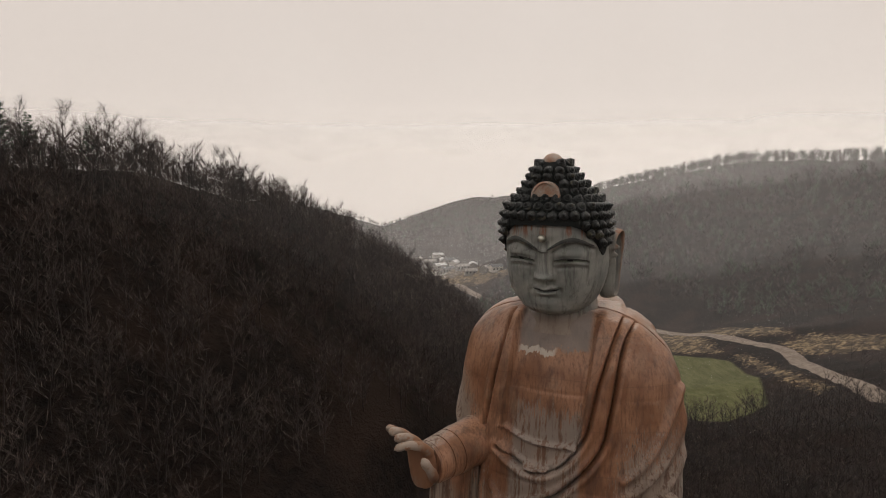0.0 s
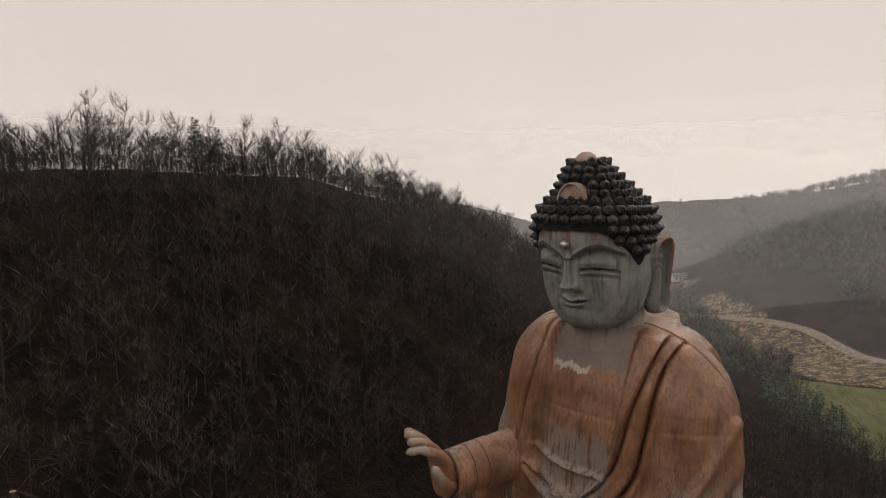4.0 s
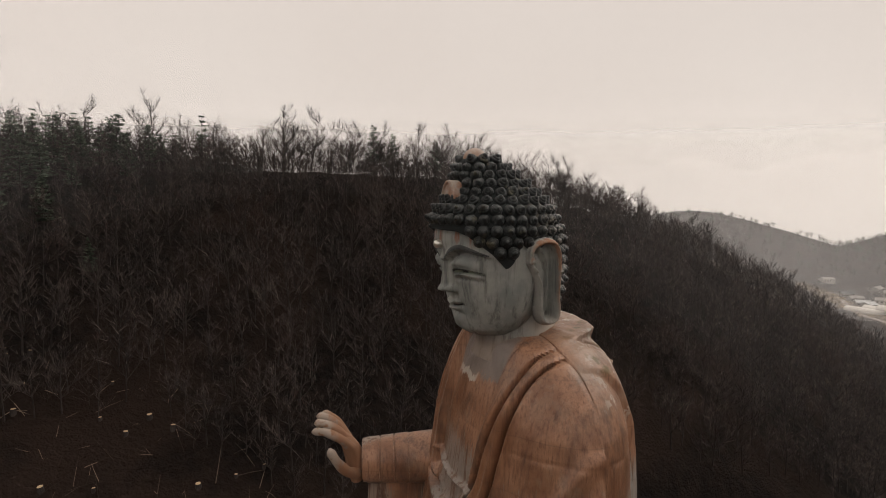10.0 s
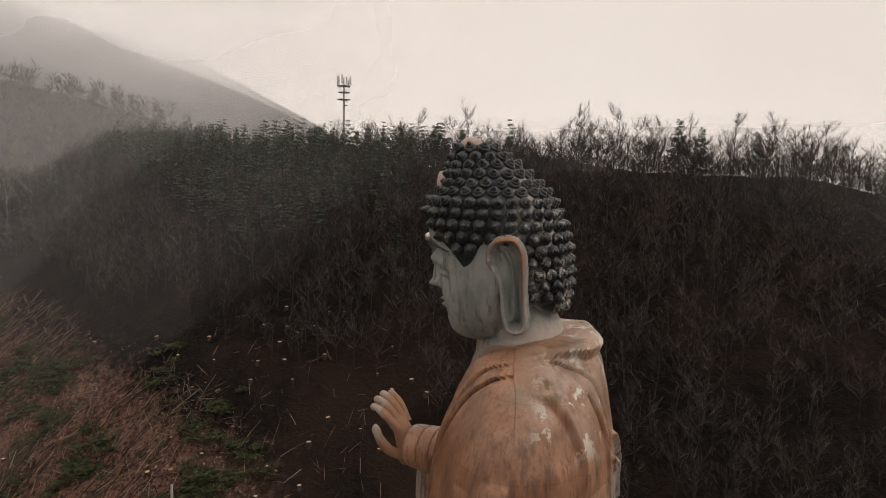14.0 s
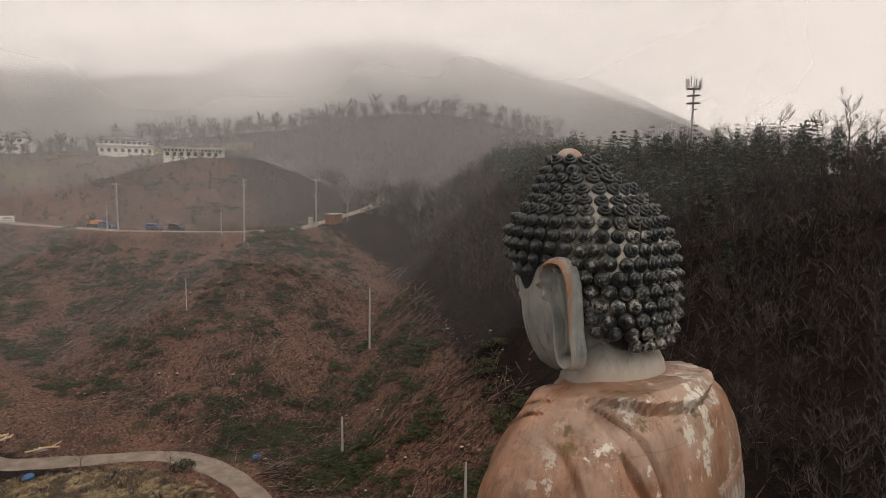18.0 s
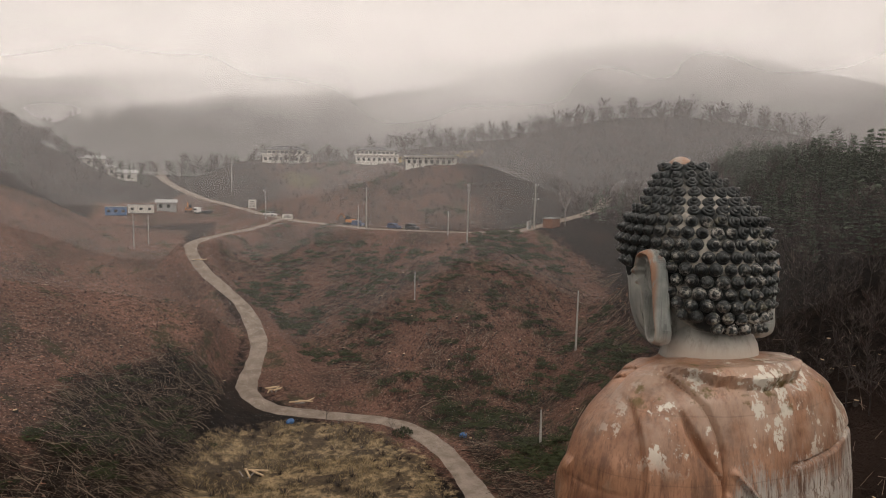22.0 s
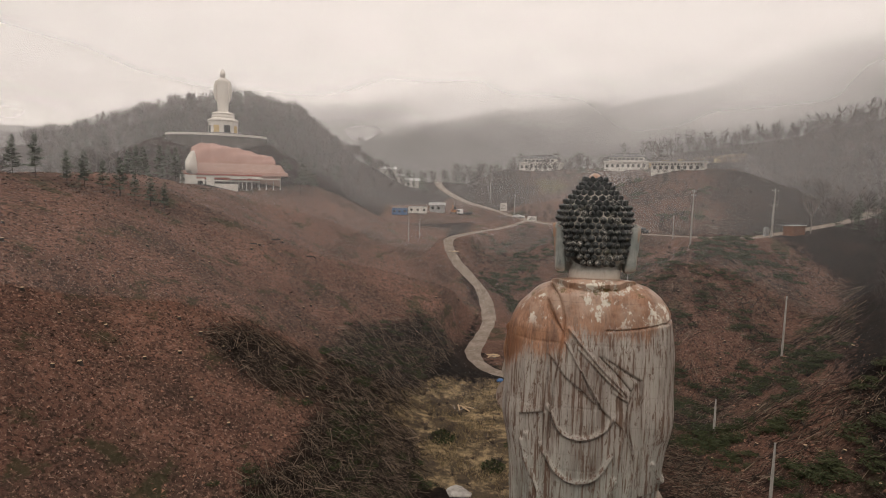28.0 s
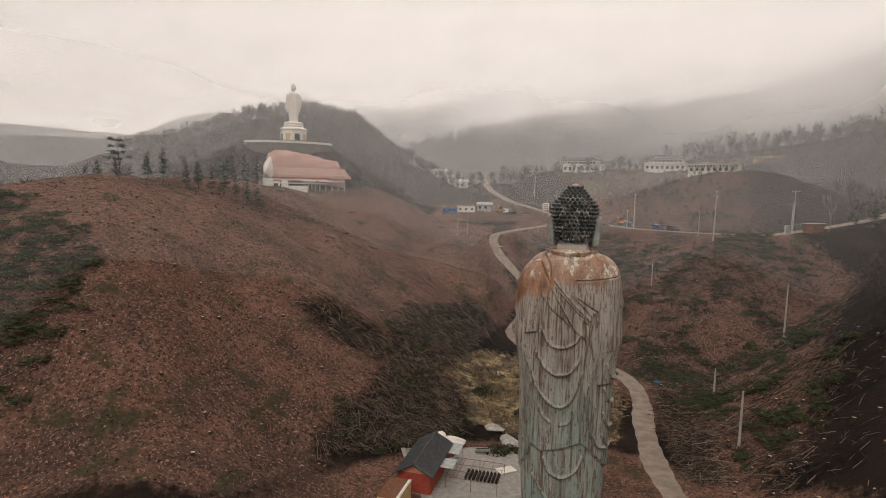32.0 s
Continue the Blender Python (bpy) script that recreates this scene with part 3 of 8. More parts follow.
GRASSY = [(-4, -34), (6, -42), (-2, -60), (-14, -72), (-24, -72), (-34, -64), (-34, -50), (-28, -38), (-20, -26), (-12, -24)]
FARM = [[(30, 285), (44, 255), (60, 250), (56, 285), (40, 318), (22, 330)], [(-30, 400), (-8, 355), (30, 335), (34, 350), (16, 385), (0, 430), (-30, 500), (-70, 540), (-110, 560), (-90, 500)], [(-60, 420), (-100, 480), (-190, 520), (-150, 440)], [(90, 190), (108, 170), (112, 186), (100, 210), (84, 214)], [(96, 150), (114, 132), (124, 150), (112, 172), (98, 170)]]
FARM.append([(35, 292), (62, 270), (79, 245), (86, 224), (90, 192), (84, 166), (70, 184), (53, 205), (42, 229)])
FARM.append([(76, 106), (86, 112), (91, 148), (90, 166), (82, 168), (82, 140), (79, 126)])
FIELD = [(48, 205), (60, 196), (70, 184), (82, 162), (80, 140), (68, 112), (56, 106), (47, 120), (45, 155), (46, 185)]
GULLY = [(25, -50), (19, -58), (11, -58), (10, -52), (6, -66), (1, -79), (-14, -88), (-22, -86), (-14, -74), (-8, -65), (-3, -54), (3, -50), (11, -46), (17, -44), (21, -46)]
HEAP = [(12, -41), (3, -52), (-3, -46), (1, -32), (8, -27), (22, -23), (19, -31), (14, -35)]
cover = np.zeros((ny, nx, 4), np.float32)
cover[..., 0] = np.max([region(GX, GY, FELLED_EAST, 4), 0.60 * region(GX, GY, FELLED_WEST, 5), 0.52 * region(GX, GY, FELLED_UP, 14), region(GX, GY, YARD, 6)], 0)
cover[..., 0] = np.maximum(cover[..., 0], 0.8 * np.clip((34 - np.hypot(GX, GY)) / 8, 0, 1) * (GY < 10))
# shade under the brush heaps, painted by swapping red earth for dark litter
cover[..., 0] *= 1 - 0.85 * np.maximum(region(GX, GY, GULLY, 4.0), region(GX, GY, HEAP, 4.0))
far_land = np.max([region(GX, GY, poly, 4) for poly in FARM], 0)
cover[..., 1] = np.maximum(region(GX, GY, GRASSY, 4), 0.62 * far_land)
cover[..., 2] = np.maximum(region(GX, GY, FIELD, 2), 0.5 * region(GX, GY, GREEN_BANK, 7))
cover[..., 3] = 1
layer = ground.data.color_attributes.new("cover", "FLOAT_COLOR", "POINT")
layer.data.foreach_set("color", cover.reshape(-1))


def track_mesh(name, line, width, label):
    pts = np.array(smooth_path([p[:2] for p in line], 10))
    tang = np.gradient(pts, axis=0)
    tang /= np.linalg.norm(tang, axis=1, keepdims=True)
    side = np.stack([-tang[:, 1], tang[:, 0]], 1)
    rows = []
    for i, (p, s) in enumerate(zip(pts, side)):
        wv = width * (1 + 0.08 * math.sin(i * 0.31) + 0.05 * math.sin(i * 1.3))
        row = []
        for k in np.linspace(-1, 1, 9):
            q = p + s * wv * k
            rut = -0.05 * math.exp(-((abs(k) - 0.5) / 0.16) ** 2)
            row.append((q[0], q[1], high(q[0], q[1]) + (0.10 + rut if abs(k) < 0.99 else -0.05)))
        rows.append(row)
    grid = np.array(rows)
    n = grid.shape[1]
    faces = [(i * n + k, i * n + k + 1, (i + 1) * n + k + 1, (i + 1) * n + k) for i in range(len(rows) - 1) for k in range(n - 1)]
    faces = [f[::-1] for f in faces]
    return tagged(new(name, mesh_from(name, grid.reshape(-1, 3), faces, TRACK, True)), label, "road", kind="structure")


LANE = [(112, 40, 0), (92, 76, 0), (83, 94, 0), (89, 117, 0), (93, 140, 0), (97, 160, 0), (94, 180, 0), (88, 208, 0), (80, 232, 0), (66, 262, 0), (42, 284, 0), (18, 303, 0), (4, 330, 0), (-5, 368, 0), (-27, 406, 0), (-45, 440, 0), (-60, 500, 0)]
track_mesh("road_1", VALLEY_TRACK, 1.75, "pale winding dirt track along the valley floor")
track_mesh("road_3", LANE, 2.2, "narrow pale lane through the far fields")
track_mesh("road_2", UPPER_TRACK, 2.2, "pale dirt road along the upper terrace")


# ---- the great statue: one mesh, local front -y, left +x ----
class Shell:
    """Collects vertices and faces of one mesh with a material number each."""

    def __init__(self):
        self.v, self.f, self.m, self.n = [], [], [], 0

    def add(self, verts, faces, mat=0):
        verts = np.asarray(verts, float).reshape(-1, 3)
        self.v.append(verts)
        self.f += [tuple(int(i) + self.n for i in q) for q in faces]
        self.m += [mat] * len(faces)
        self.n += len(verts)

    def grid(self, pts, mat=0, loop=True, cap=False):
        rows, cols = pts.shape[:2]
        last = cols if loop else cols - 1
        q = [(r * cols + c, r * cols + (c + 1) % cols, (r + 1) * cols + (c + 1) % cols, (r + 1) * cols + c) for r in range(rows - 1) for c in range(last)]
        if cap:
            q.append(tuple(range((rows - 1) * cols, rows * cols)))
            q.append(tuple(range(cols))[::-1])
        self.add(pts, q, mat)

    def tube(self, path, radii, mat=0, seg=10, flat=1.0, up=(0, 0, 1)):
        path = [Vector(p) for p in path]
        rows = []
        for i, p in enumerate(path):
            t = (path[min(i + 1, len(path) - 1)] - path[max(i - 1, 0)]).normalized()
            s = t.cross(Vector(up))
            s = (s if s.length > 1e-3 else t.cross(Vector((1, 0, 0.1)))).normalized()
            w = s.cross(t)
            r = radii[i] if not np.isscalar(radii) else radii
            rows.append([p + r * (math.cos(2 * math.pi * k / seg) * s + flat * math.sin(2 * math.pi * k / seg) * w) for k in range(seg)])
        self.grid(np.array([[tuple(q) for q in row] for row in rows]), mat, cap=True)

    def build(self, name, mats):
        me = mesh_from(name, np.concatenate(self.v), self.f, None, True)
        for m in mats:
            me.materials.append(m)
        me.polygons.foreach_set("material_index", self.m)
        me.set_sharp_from_angle(angle=radians(50))
        return me


def raised(x, z, poly, soft=0.05):
    """1 inside an outline, 0 outside, with a soft edge."""
    d = line_dist(x, z, poly + poly[:1])
    sd = np.where(inside(x, z, poly), d, -d)
    return np.clip(sd / (2 * soft) + 0.5, 0, 1)


def sect(z, table):
    cols = np.array(table, float)
    return [np.interp(z, cols[:, 0], cols[:, k]) for k in range(1, cols.shape[1])]


def hermite(z, table):
    """Smooth interpolation of every column of a table by its first one."""
    cols = np.array(table, float)
    out = []
    for k in range(1, cols.shape[1]):
        m = np.gradient(cols[:, k], cols[:, 0])
        i = np.clip(np.searchsorted(cols[:, 0], z) - 1, 0, len(cols) - 2)
        h = cols[i + 1, 0] - cols[i, 0]
        u = np.clip((z - cols[i, 0]) / h, 0, 1)
        out.append((2 * u ** 3 - 3 * u ** 2 + 1) * cols[i, k] + (u ** 3 - 2 * u ** 2 + u) * h * m[i] + (-2 * u ** 3 + 3 * u ** 2) * cols[i + 1, k] + (u ** 3 - u ** 2) * h * m[i + 1])
    return out


ROBE, SKIN, HAIR, FINIAL, SILVER, SCALP, BROW, EYE_PALE = range(8)
sh = Shell()
# height, half width, front, back
BODY = [(4.0, 3.5, -2.4, 2.2), (6.0, 3.6, -2.5, 2.3), (8.0, 3.75, -2.55, 2.4), (11, 3.8, -2.55, 2.5), (14, 3.83, -2.55, 2.55), (17, 3.95, -2.55, 2.6), (19, 4.05, -2.5, 2.62), (20.2, 4.22, -2.45, 2.65), (21.4, 4.48, -2.4, 2.66), (23, 4.44, -2.25, 2.66),
        (24.5, 4.40, -2.10, 2.64), (26, 4.30, -1.90, 2.58), (27, 4.12, -1.68, 2.44), (27.8, 3.80, -1.45, 2.2), (28.3, 3.32, -1.3, 1.98), (28.7, 2.72, -1.15, 1.56), (29.0, 1.95, -1.02, 1.36), (29.1, 1.45, -0.9, 1.2), (29.15, 0.5, -0.3, 0.5)]
zr = np.concatenate([np.arange(4, 14, 0.10), np.arange(14, 27, 0.06), np.arange(27, 28.95, 0.045), np.linspace(28.95, 29.15, 6)])
th = np.linspace(0, 2 * np.pi, 600, endpoint=False)
A, YF, YB = hermite(zr, BODY)
TH, ZZ = np.meshgrid(th, zr)
ex = np.interp(zr, [4, 12, 22, 27, 28.6, 29.2], [2.3, 2.35, 2.4, 2.35, 2.2, 2.0])[:, None]
cs, sn = np.cos(TH), np.sin(TH)
ex = ex * np.where(sn < 0, np.interp(zr, [22, 25, 28], [0.97, 0.84, 0.80])[:, None], np.interp(zr, [22, 25, 28], [1.0, 0.93, 0.93])[:, None])
X = A[:, None] * np.sign(cs) * np.abs(cs) ** (2 / ex)
X = X * 0.975 + 0.18 * np.clip((28.2 - ZZ) / 1.5, 0, 1)
half = (YB - YF)[:, None] / 2
Y = ((YF + YB) / 2)[:, None] + half * np.sign(sn) * np.abs(sn) ** (2 / ex)
front, back = sn < 0, sn > 0
lift = np.zeros(X.shape)
soft_fade = np.clip(np.abs(sn) * 2.2, 0, 1)


def on_front(v):
    return np.where(front, v, 0)


def on_back(v):
    return np.where(back, v, 0)


CHEST = [(-1.0, 29.6), (-1.35, 28.4), (-1.5, 26.3), (-1.72, 23.9), (-1.0, 23.2), (0.4, 23.3), (1.31, 24.3), (1.52, 26.4), (1.6, 27.8), (1.7, 29.6)]
FOLD_L2 = smooth_path([(2.5, 29.2), (2.25, 28.1), (1.89, 26.5), (1.51, 24.6), (0.56, 23.35), (-0.58, 23.1), (-1.78, 23.7)])
FOLD_L3 = smooth_path([(2.95, 29.0), (2.57, 27.8), (2.37, 25.8), (2.05, 24.2), (0.8, 22.6), (-0.56, 21.8), (-1.75, 21.6)])
FOLD_R2 = smooth_path([(-1.6, 28.9), (-1.88, 27.4), (-2.22, 25.2), (-2.5, 23.0), (-2.7, 18)])
lift -= on_front(0.30 * raised(X, ZZ, CHEST, 0.045))
for fold, amp in ((FOLD_L2, 0.14), (FOLD_L3, 0.16), (FOLD_R2, 0.13)):
    d = line_dist(X, ZZ, fold)
    lift -= on_front(0.30 * np.exp(-(d / 0.05) ** 2))
    lift += on_front(0.7 * amp * np.exp(-((d - 0.18) / 0.12) ** 2) * np.clip((28.1 - ZZ) / 1.0, 0, 1))
for k in range(7):
    zc = 20.8 - 2.1 * k
    u = smooth_path([(-1.9, zc + 1.4), (-1.0, zc + 0.2), (0.2, zc - 0.2), (1.4, zc + 0.3), (2.2, zc + 1.6)])
    lift += on_front(0.16 * np.exp(-(line_dist(X, ZZ, u) / 0.17) ** 2))
chest_fold = smooth_path([(-1.66, 24.5), (-0.36, 24.15), (1.25, 24.2)])
lift += on_front(0.16 * np.exp(-(line_dist(X, ZZ, chest_fold) / 0.09) ** 2))
# back drapery
COLLAR = [(-2.1, 29.7), (-1.9, 28.9), (-1.0, 28.5), (0.2, 28.36), (1.4, 28.5), (2.35, 28.95), (2.4, 29.7)]
HEM = [(5.4, 8.2), (4.0, 8.8), (2.81, 12.1), (2.06, 11.7), (0.37, 12.1), (-1.28, 12.8), (-2.5, 11.6), (-3.9, 9.6), (-5.4, 9.4), (-5.4, 31), (5.4, 31)]
SHAWL = [(2.42, 28.0), (1.68, 27.1), (-0.13, 25.6), (-1.73, 24.6), (-2.2, 24.3), (-2.32, 21.6), (-2.4, 18), (-5.2, 18), (-5.2, 29.5), (2.42, 29.5)]
STOLE = [(2.46, 29.4), (2.37, 26.7), (2.36, 24.7), (2.5, 22.4), (3.67, 22.0), (3.55, 24.6), (3.3, 27.6), (3.1, 29.4)]
BAND = [(2.42, 28.0), (1.56, 26.4), (0.72, 25.2), (-0.73, 23.8), (-1.54, 23.2), (-1.9, 24.3), (-0.13, 25.6), (1.68, 27.1)]
UNDER = [(2.38, 25.5), (1.57, 24.4), (-0.07, 23.0), (-1.44, 21.7), (-1.6, 23.3), (-0.73, 23.8), (0.72, 25.2), (1.56, 26.4), (2.4, 27.6)]
lift += on_back(0.26 * raised(X, ZZ, COLLAR, 0.05) + 0.20 * raised(X, ZZ, SHAWL, 0.05) + 0.22 * raised(X, ZZ, STOLE, 0.045) + 0.20 * raised(X, ZZ, BAND, 0.05) + 0.18 * raised(X, ZZ, UNDER, 0.05)) * soft_fade
lift += np.where(back | (ZZ < 18), 0.24 * raised(X, ZZ, HEM, 0.07), 0.24)
PLEATS = [([(1.6, 26.3), (0.5, 24.3), (-0.15, 23.2)], 0.10, 0.09), ([(1.4, 26.9), (0.0, 25.2), (-1.5, 23.6)], 0.12, 0.12), ([(0.9, 25.9), (-0.4, 24.5), (-1.5, 23.4)], 0.10, 0.10),
          ([(2.3, 22.7), (1.63, 21.4), (0.55, 21.1), (-0.48, 21.6), (-0.9, 22.3)], 0.16, 0.15), ([(2.58, 20.6), (1.81, 19.2), (0.81, 18.7), (-0.24, 19.1), (-0.9, 20.2)], 0.17, 0.16),
          ([(3.18, 19.6), (2.18, 17.1), (0.87, 15.9), (-0.35, 16.6), (-1.12, 19.0)], 0.18, 0.16), ([(3.5, 20.5), (2.73, 17.2), (2.11, 15.3), (1.36, 14.5)], 0.10, 0.2), ([(-0.5, 15.6), (-0.2, 14.6), (0.5, 14.3)], 0.10, 0.18),
          ([(1.79, 11.1), (1.25, 9.9), (0.14, 9.5), (-0.92, 10.2), (-1.46, 11.5)], 0.17, 0.15), ([(2.71, 9.4), (1.66, 7.7), (0.5, 6.4), (-0.8, 7.4)], 0.14, 0.16),
          ([(-1.44, 21.7), (-1.21, 19.1), (-1.09, 15.9), (-1.2, 13.0)], 0.13, 0.13), ([(-1.92, 24.2), (-1.68, 22.0), (-2.05, 19.7), (-1.71, 17.6), (-1.55, 15)], 0.20, 0.12), ([(-1.56, 17), (-1.79, 14.6), (-2.47, 12.7), (-3.1, 12.3)], 0.22, 0.16),
          ([(2.45, 22.3), (2.5, 18), (2.7, 12.4)], 0.14, 0.13), ([(-2.9, 19.8), (-3.3, 18.6), (-3.9, 18.4)], 0.14, 0.14), ([(-2.9, 17.6), (-3.3, 16.4), (-3.9, 16.2)], 0.14, 0.14), ([(-2.9, 15.4), (-3.3, 14.2), (-3.9, 14.0)], 0.14, 0.14), ([(-2.9, 13.4), (-3.3, 12.4), (-3.9, 12.2)], 0.14, 0.14),
          ([(3.3, 20.9), (3.0, 18), (3.3, 14)], 0.10, 0.2), ([(-3.3, 27.5), (-3.2, 24), (-3.4, 21)], 0.06, 0.3)]
for line in ([(-0.1, 25.5), (-0.9, 24.7), (-1.7, 23.75)], [(0.75, 24.7), (0.3, 23.6), (-0.2, 22.9)], [(2.2, 28.7), (1.65, 27.4), (1.8, 25.6), (2.1, 23.6), (2.2, 21)], [(-0.4, 26.85), (-2.2, 27.0), (-3.9, 27.3)]):
    lift -= on_back(0.13 * np.exp(-(line_dist(X, ZZ, smooth_path(line)) / 0.045) ** 2))
for line, amp, w in PLEATS:
    d = line_dist(X, ZZ, smooth_path(line))
    lift += on_back(1.45 * amp * np.exp(-(d / (0.62 * w)) ** 2))
# sleeve folds on the upper arms and the sides
for line in ([(4.35, 26.4), (4.0, 25.0), (3.5, 23.9), (2.9, 23.3)], [(4.57, 25.8), (4.25, 24.3), (3.6, 23.2), (2.8, 22.6)], [(4.75, 25.2), (4.5, 23.8), (3.9, 22.6), (3.0, 22.0)], [(-4.3, 26), (-4.0, 24.4), (-3.4, 23.4)], [(-4.5, 25), (-4.3, 23.6), (-3.6, 22.6)]):
    lift += on_front(0.16 * np.exp(-(line_dist(X, ZZ, smooth_path(line)) / 0.13) ** 2))
lift += 0.02 * np.sin(ZZ * 2.2 + 3 * np.sin(TH * 5)) * np.sin(TH * 9)
seam = np.minimum(np.abs((ZZ - 4.0) % 3.4 - 1.7), 1)
lift -= 0.025 * np.exp(-(seam / 0.045) ** 2)
tang = np.roll(np.stack([X, Y], -1), -1, 1) - np.roll(np.stack([X, Y], -1), 1, 1)
nrm = np.stack([tang[..., 1], -tang[..., 0]], -1)
nrm /= np.linalg.norm(nrm, axis=-1, keepdims=True) + 1e-9
top_fade = np.clip((29.3 - ZZ) / 0.6, 0, 1)
side_fade = 1 - 0.6 * np.clip((ZZ - 27.2) / 0.8, 0, 1) * np.clip(1 - np.abs(sn), 0, 1)
lift = lift * side_fade
BX, BY = X + nrm[..., 0] * lift * top_fade, Y + nrm[..., 1] * lift * top_fade
BZ = ZZ + np.where(ZZ > 27.2, lift * np.clip((ZZ - 27.2) / 0.9, 0, 1) * np.where(back, 1.0, 0.4) * top_fade, 0)
sh.grid(np.stack([BX, BY, BZ], -1), ROBE)
# neck
zn = np.linspace(28.2, 30.4, 14)
na, nf, nb = sect(zn, [(28.2, 1.75, -1.3, 1.7), (28.9, 1.48, -1.15, 1.5), (29.4, 1.40, -1.1, 1.40), (29.9, 1.26, -1.1, 1.16), (30.4, 1.05, -1.1, 0.9)])
t48 = np.linspace(0, 2 * np.pi, 64, endpoint=False)
crease = 1 + 0.02 * np.cos((zn - 28.2) * 9)
sh.grid(np.stack([np.outer(na * crease, np.cos(t48)), ((nf + nb) / 2)[:, None] + np.outer((nb - nf) / 2 * crease, np.sin(t48)), np.repeat(zn[:, None], 64, 1)], -1), SKIN)
# head below the hair: height, half width, front, back
HEAD = [(28.98, 0.25, -1.35, -0.9), (29.05, 0.75, -1.62, -0.2), (29.2, 1.10, -1.90, 0.4), (29.45, 1.40, -2.00, 0.7), (29.9, 1.70, -2.10, 0.95), (30.4, 1.87, -2.20, 1.1), (31.0, 1.94, -2.36, 1.4), (31.6, 1.95, -2.52, 1.4), (32.1, 1.92, -2.68, 1.3), (32.6, 1.84, -2.60, 1.1), (33.0, 1.6, -2.3, 0.8), (33.3, 1.2, -2.0, 0.4)]
hz = np.linspace(28.98, 33.3, 300)
ht = np.concatenate([np.linspace(-np.pi, 0, 360, endpoint=False), np.linspace(0, np.pi, 60, endpoint=False)])
ha, hf, hb = hermite(hz, HEAD)
HT, HZ = np.meshgrid(ht, hz)
hc, hs = np.cos(HT), np.sin(HT)
hp = 2.25
FX = ha[:, None] * np.sign(hc) * np.abs(hc) ** (2 / hp)
FY = ((hf + hb) / 2)[:, None] + ((hb - hf) / 2)[:, None] * np.sign(hs) * np.abs(hs) ** (2 / hp)
FX = FX * (1 - 0.34 * np.clip(hs / 0.7, 0, 1))
ax = np.abs(FX)


def bump(x0, z0, wx, wz, p=2):
    return np.exp(-(np.abs((ax - x0) / wx) ** p + np.abs((HZ - z0) / wz) ** p))


face = np.zeros(FX.shape)
# nose: a narrow ridge widening to the tip, with wings
nose_u = np.clip((31.62 - HZ) / 1.1, 0, 1)
nose_w = 0.13 + 0.15 * nose_u ** 1.6
nose_h = np.where(HZ < 31.62, 0.06 + 0.36 * nose_u ** 1.2, 0.06 * np.clip((31.9 - HZ) / 0.28, 0, 1))
face += nose_h * np.exp(-(ax / nose_w) ** 2.6) * np.clip((HZ - 30.40) / 0.09, 0, 1)
face += 0.19 * bump(0.27, 30.56, 0.12, 0.12)
face += 0.09 * bump(0.0, 30.54, 0.17, 0.11)
face -= 0.06 * bump(0.44, 30.60, 0.06, 0.14)
# arched brow: a sharp ridge running out of the nose, hollow below it
brow = 31.50 + 0.40 * np.sin(np.clip((ax - 0.14) / 1.5, 0, 1) * np.pi * 0.70) - 0.24 * np.clip(ax - 1.05, 0, 1)
fade = np.clip((1.72 - ax) / 0.25, 0, 1)
under = brow - HZ
face += 0.10 * np.where(under < 0, np.exp(-(under / 0.16) ** 2), np.exp(-(under / 0.035) ** 2)) * fade
face -= 0.11 * np.where(under > 0, np.exp(-((under - 0.12) / 0.10) ** 2), 0) * fade * np.clip((ax - 0.14) / 0.15, 0, 1)
# eye: full upper lid, narrow open slit, soft lower lid
eye_z = 31.13 + 0.07 * np.sin((ax - 0.42) * 3.0)
in_eye = np.clip(1 - np.abs((ax - 0.92) / 0.60) ** 2.4, 0, 1)
lid = HZ - eye_z
face += 0.17 * np.exp(-((lid - 0.20) / 0.17) ** 2) * in_eye
face += 0.06 * np.exp(-((lid - 0.055) / 0.035) ** 2) * in_eye
face -= 0.12 * np.exp(-((lid + 0.02) / 0.055) ** 2) * in_eye
face += 0.09 * np.exp(-((lid + 0.13) / 0.05) ** 2) * in_eye
face -= 0.04 * np.exp(-((lid + 0.27) / 0.06) ** 2) * in_eye
# mouth
mouth = np.clip(1 - np.abs(ax / 0.50) ** 2.2, 0, 1)
lip_line = 30.00 + 0.09 * (ax / 0.5) ** 2
face += 0.21 * np.exp(-((HZ - lip_line - 0.085 + 0.025 * np.cos(ax * 13)) / 0.065) ** 2) * mouth
face += 0.22 * np.exp(-((HZ - lip_line + 0.10) / 0.080) ** 2) * mouth * np.clip(1 - (ax / 0.44) ** 2, 0, 1)
face -= 0.17 * np.exp(-((HZ - lip_line) / 0.028) ** 2) * mouth
face -= 0.07 * bump(0.53, 30.05, 0.09, 0.10)
face -= 0.05 * np.exp(-(ax / 0.06) ** 2 - ((HZ - 30.27) / 0.10) ** 2)
face -= 0.08 * np.exp(-(ax / 0.40) ** 2 - ((HZ - 29.76) / 0.07) ** 2)
face += 0.08 * np.exp(-(ax / 0.40) ** 2 - ((HZ - 29.50) / 0.16) ** 2)
face += 0.07 * bump(1.0, 30.35, 0.45, 0.5)
face = np.where(hs < 0, face * np.clip(-hs * 1.6, 0, 1), 0)
sh.grid(np.stack([FX + face * 0.25 * np.sign(FX) * np.clip(ax - 0.8, 0, 1), FY - face, HZ], -1), SKIN)
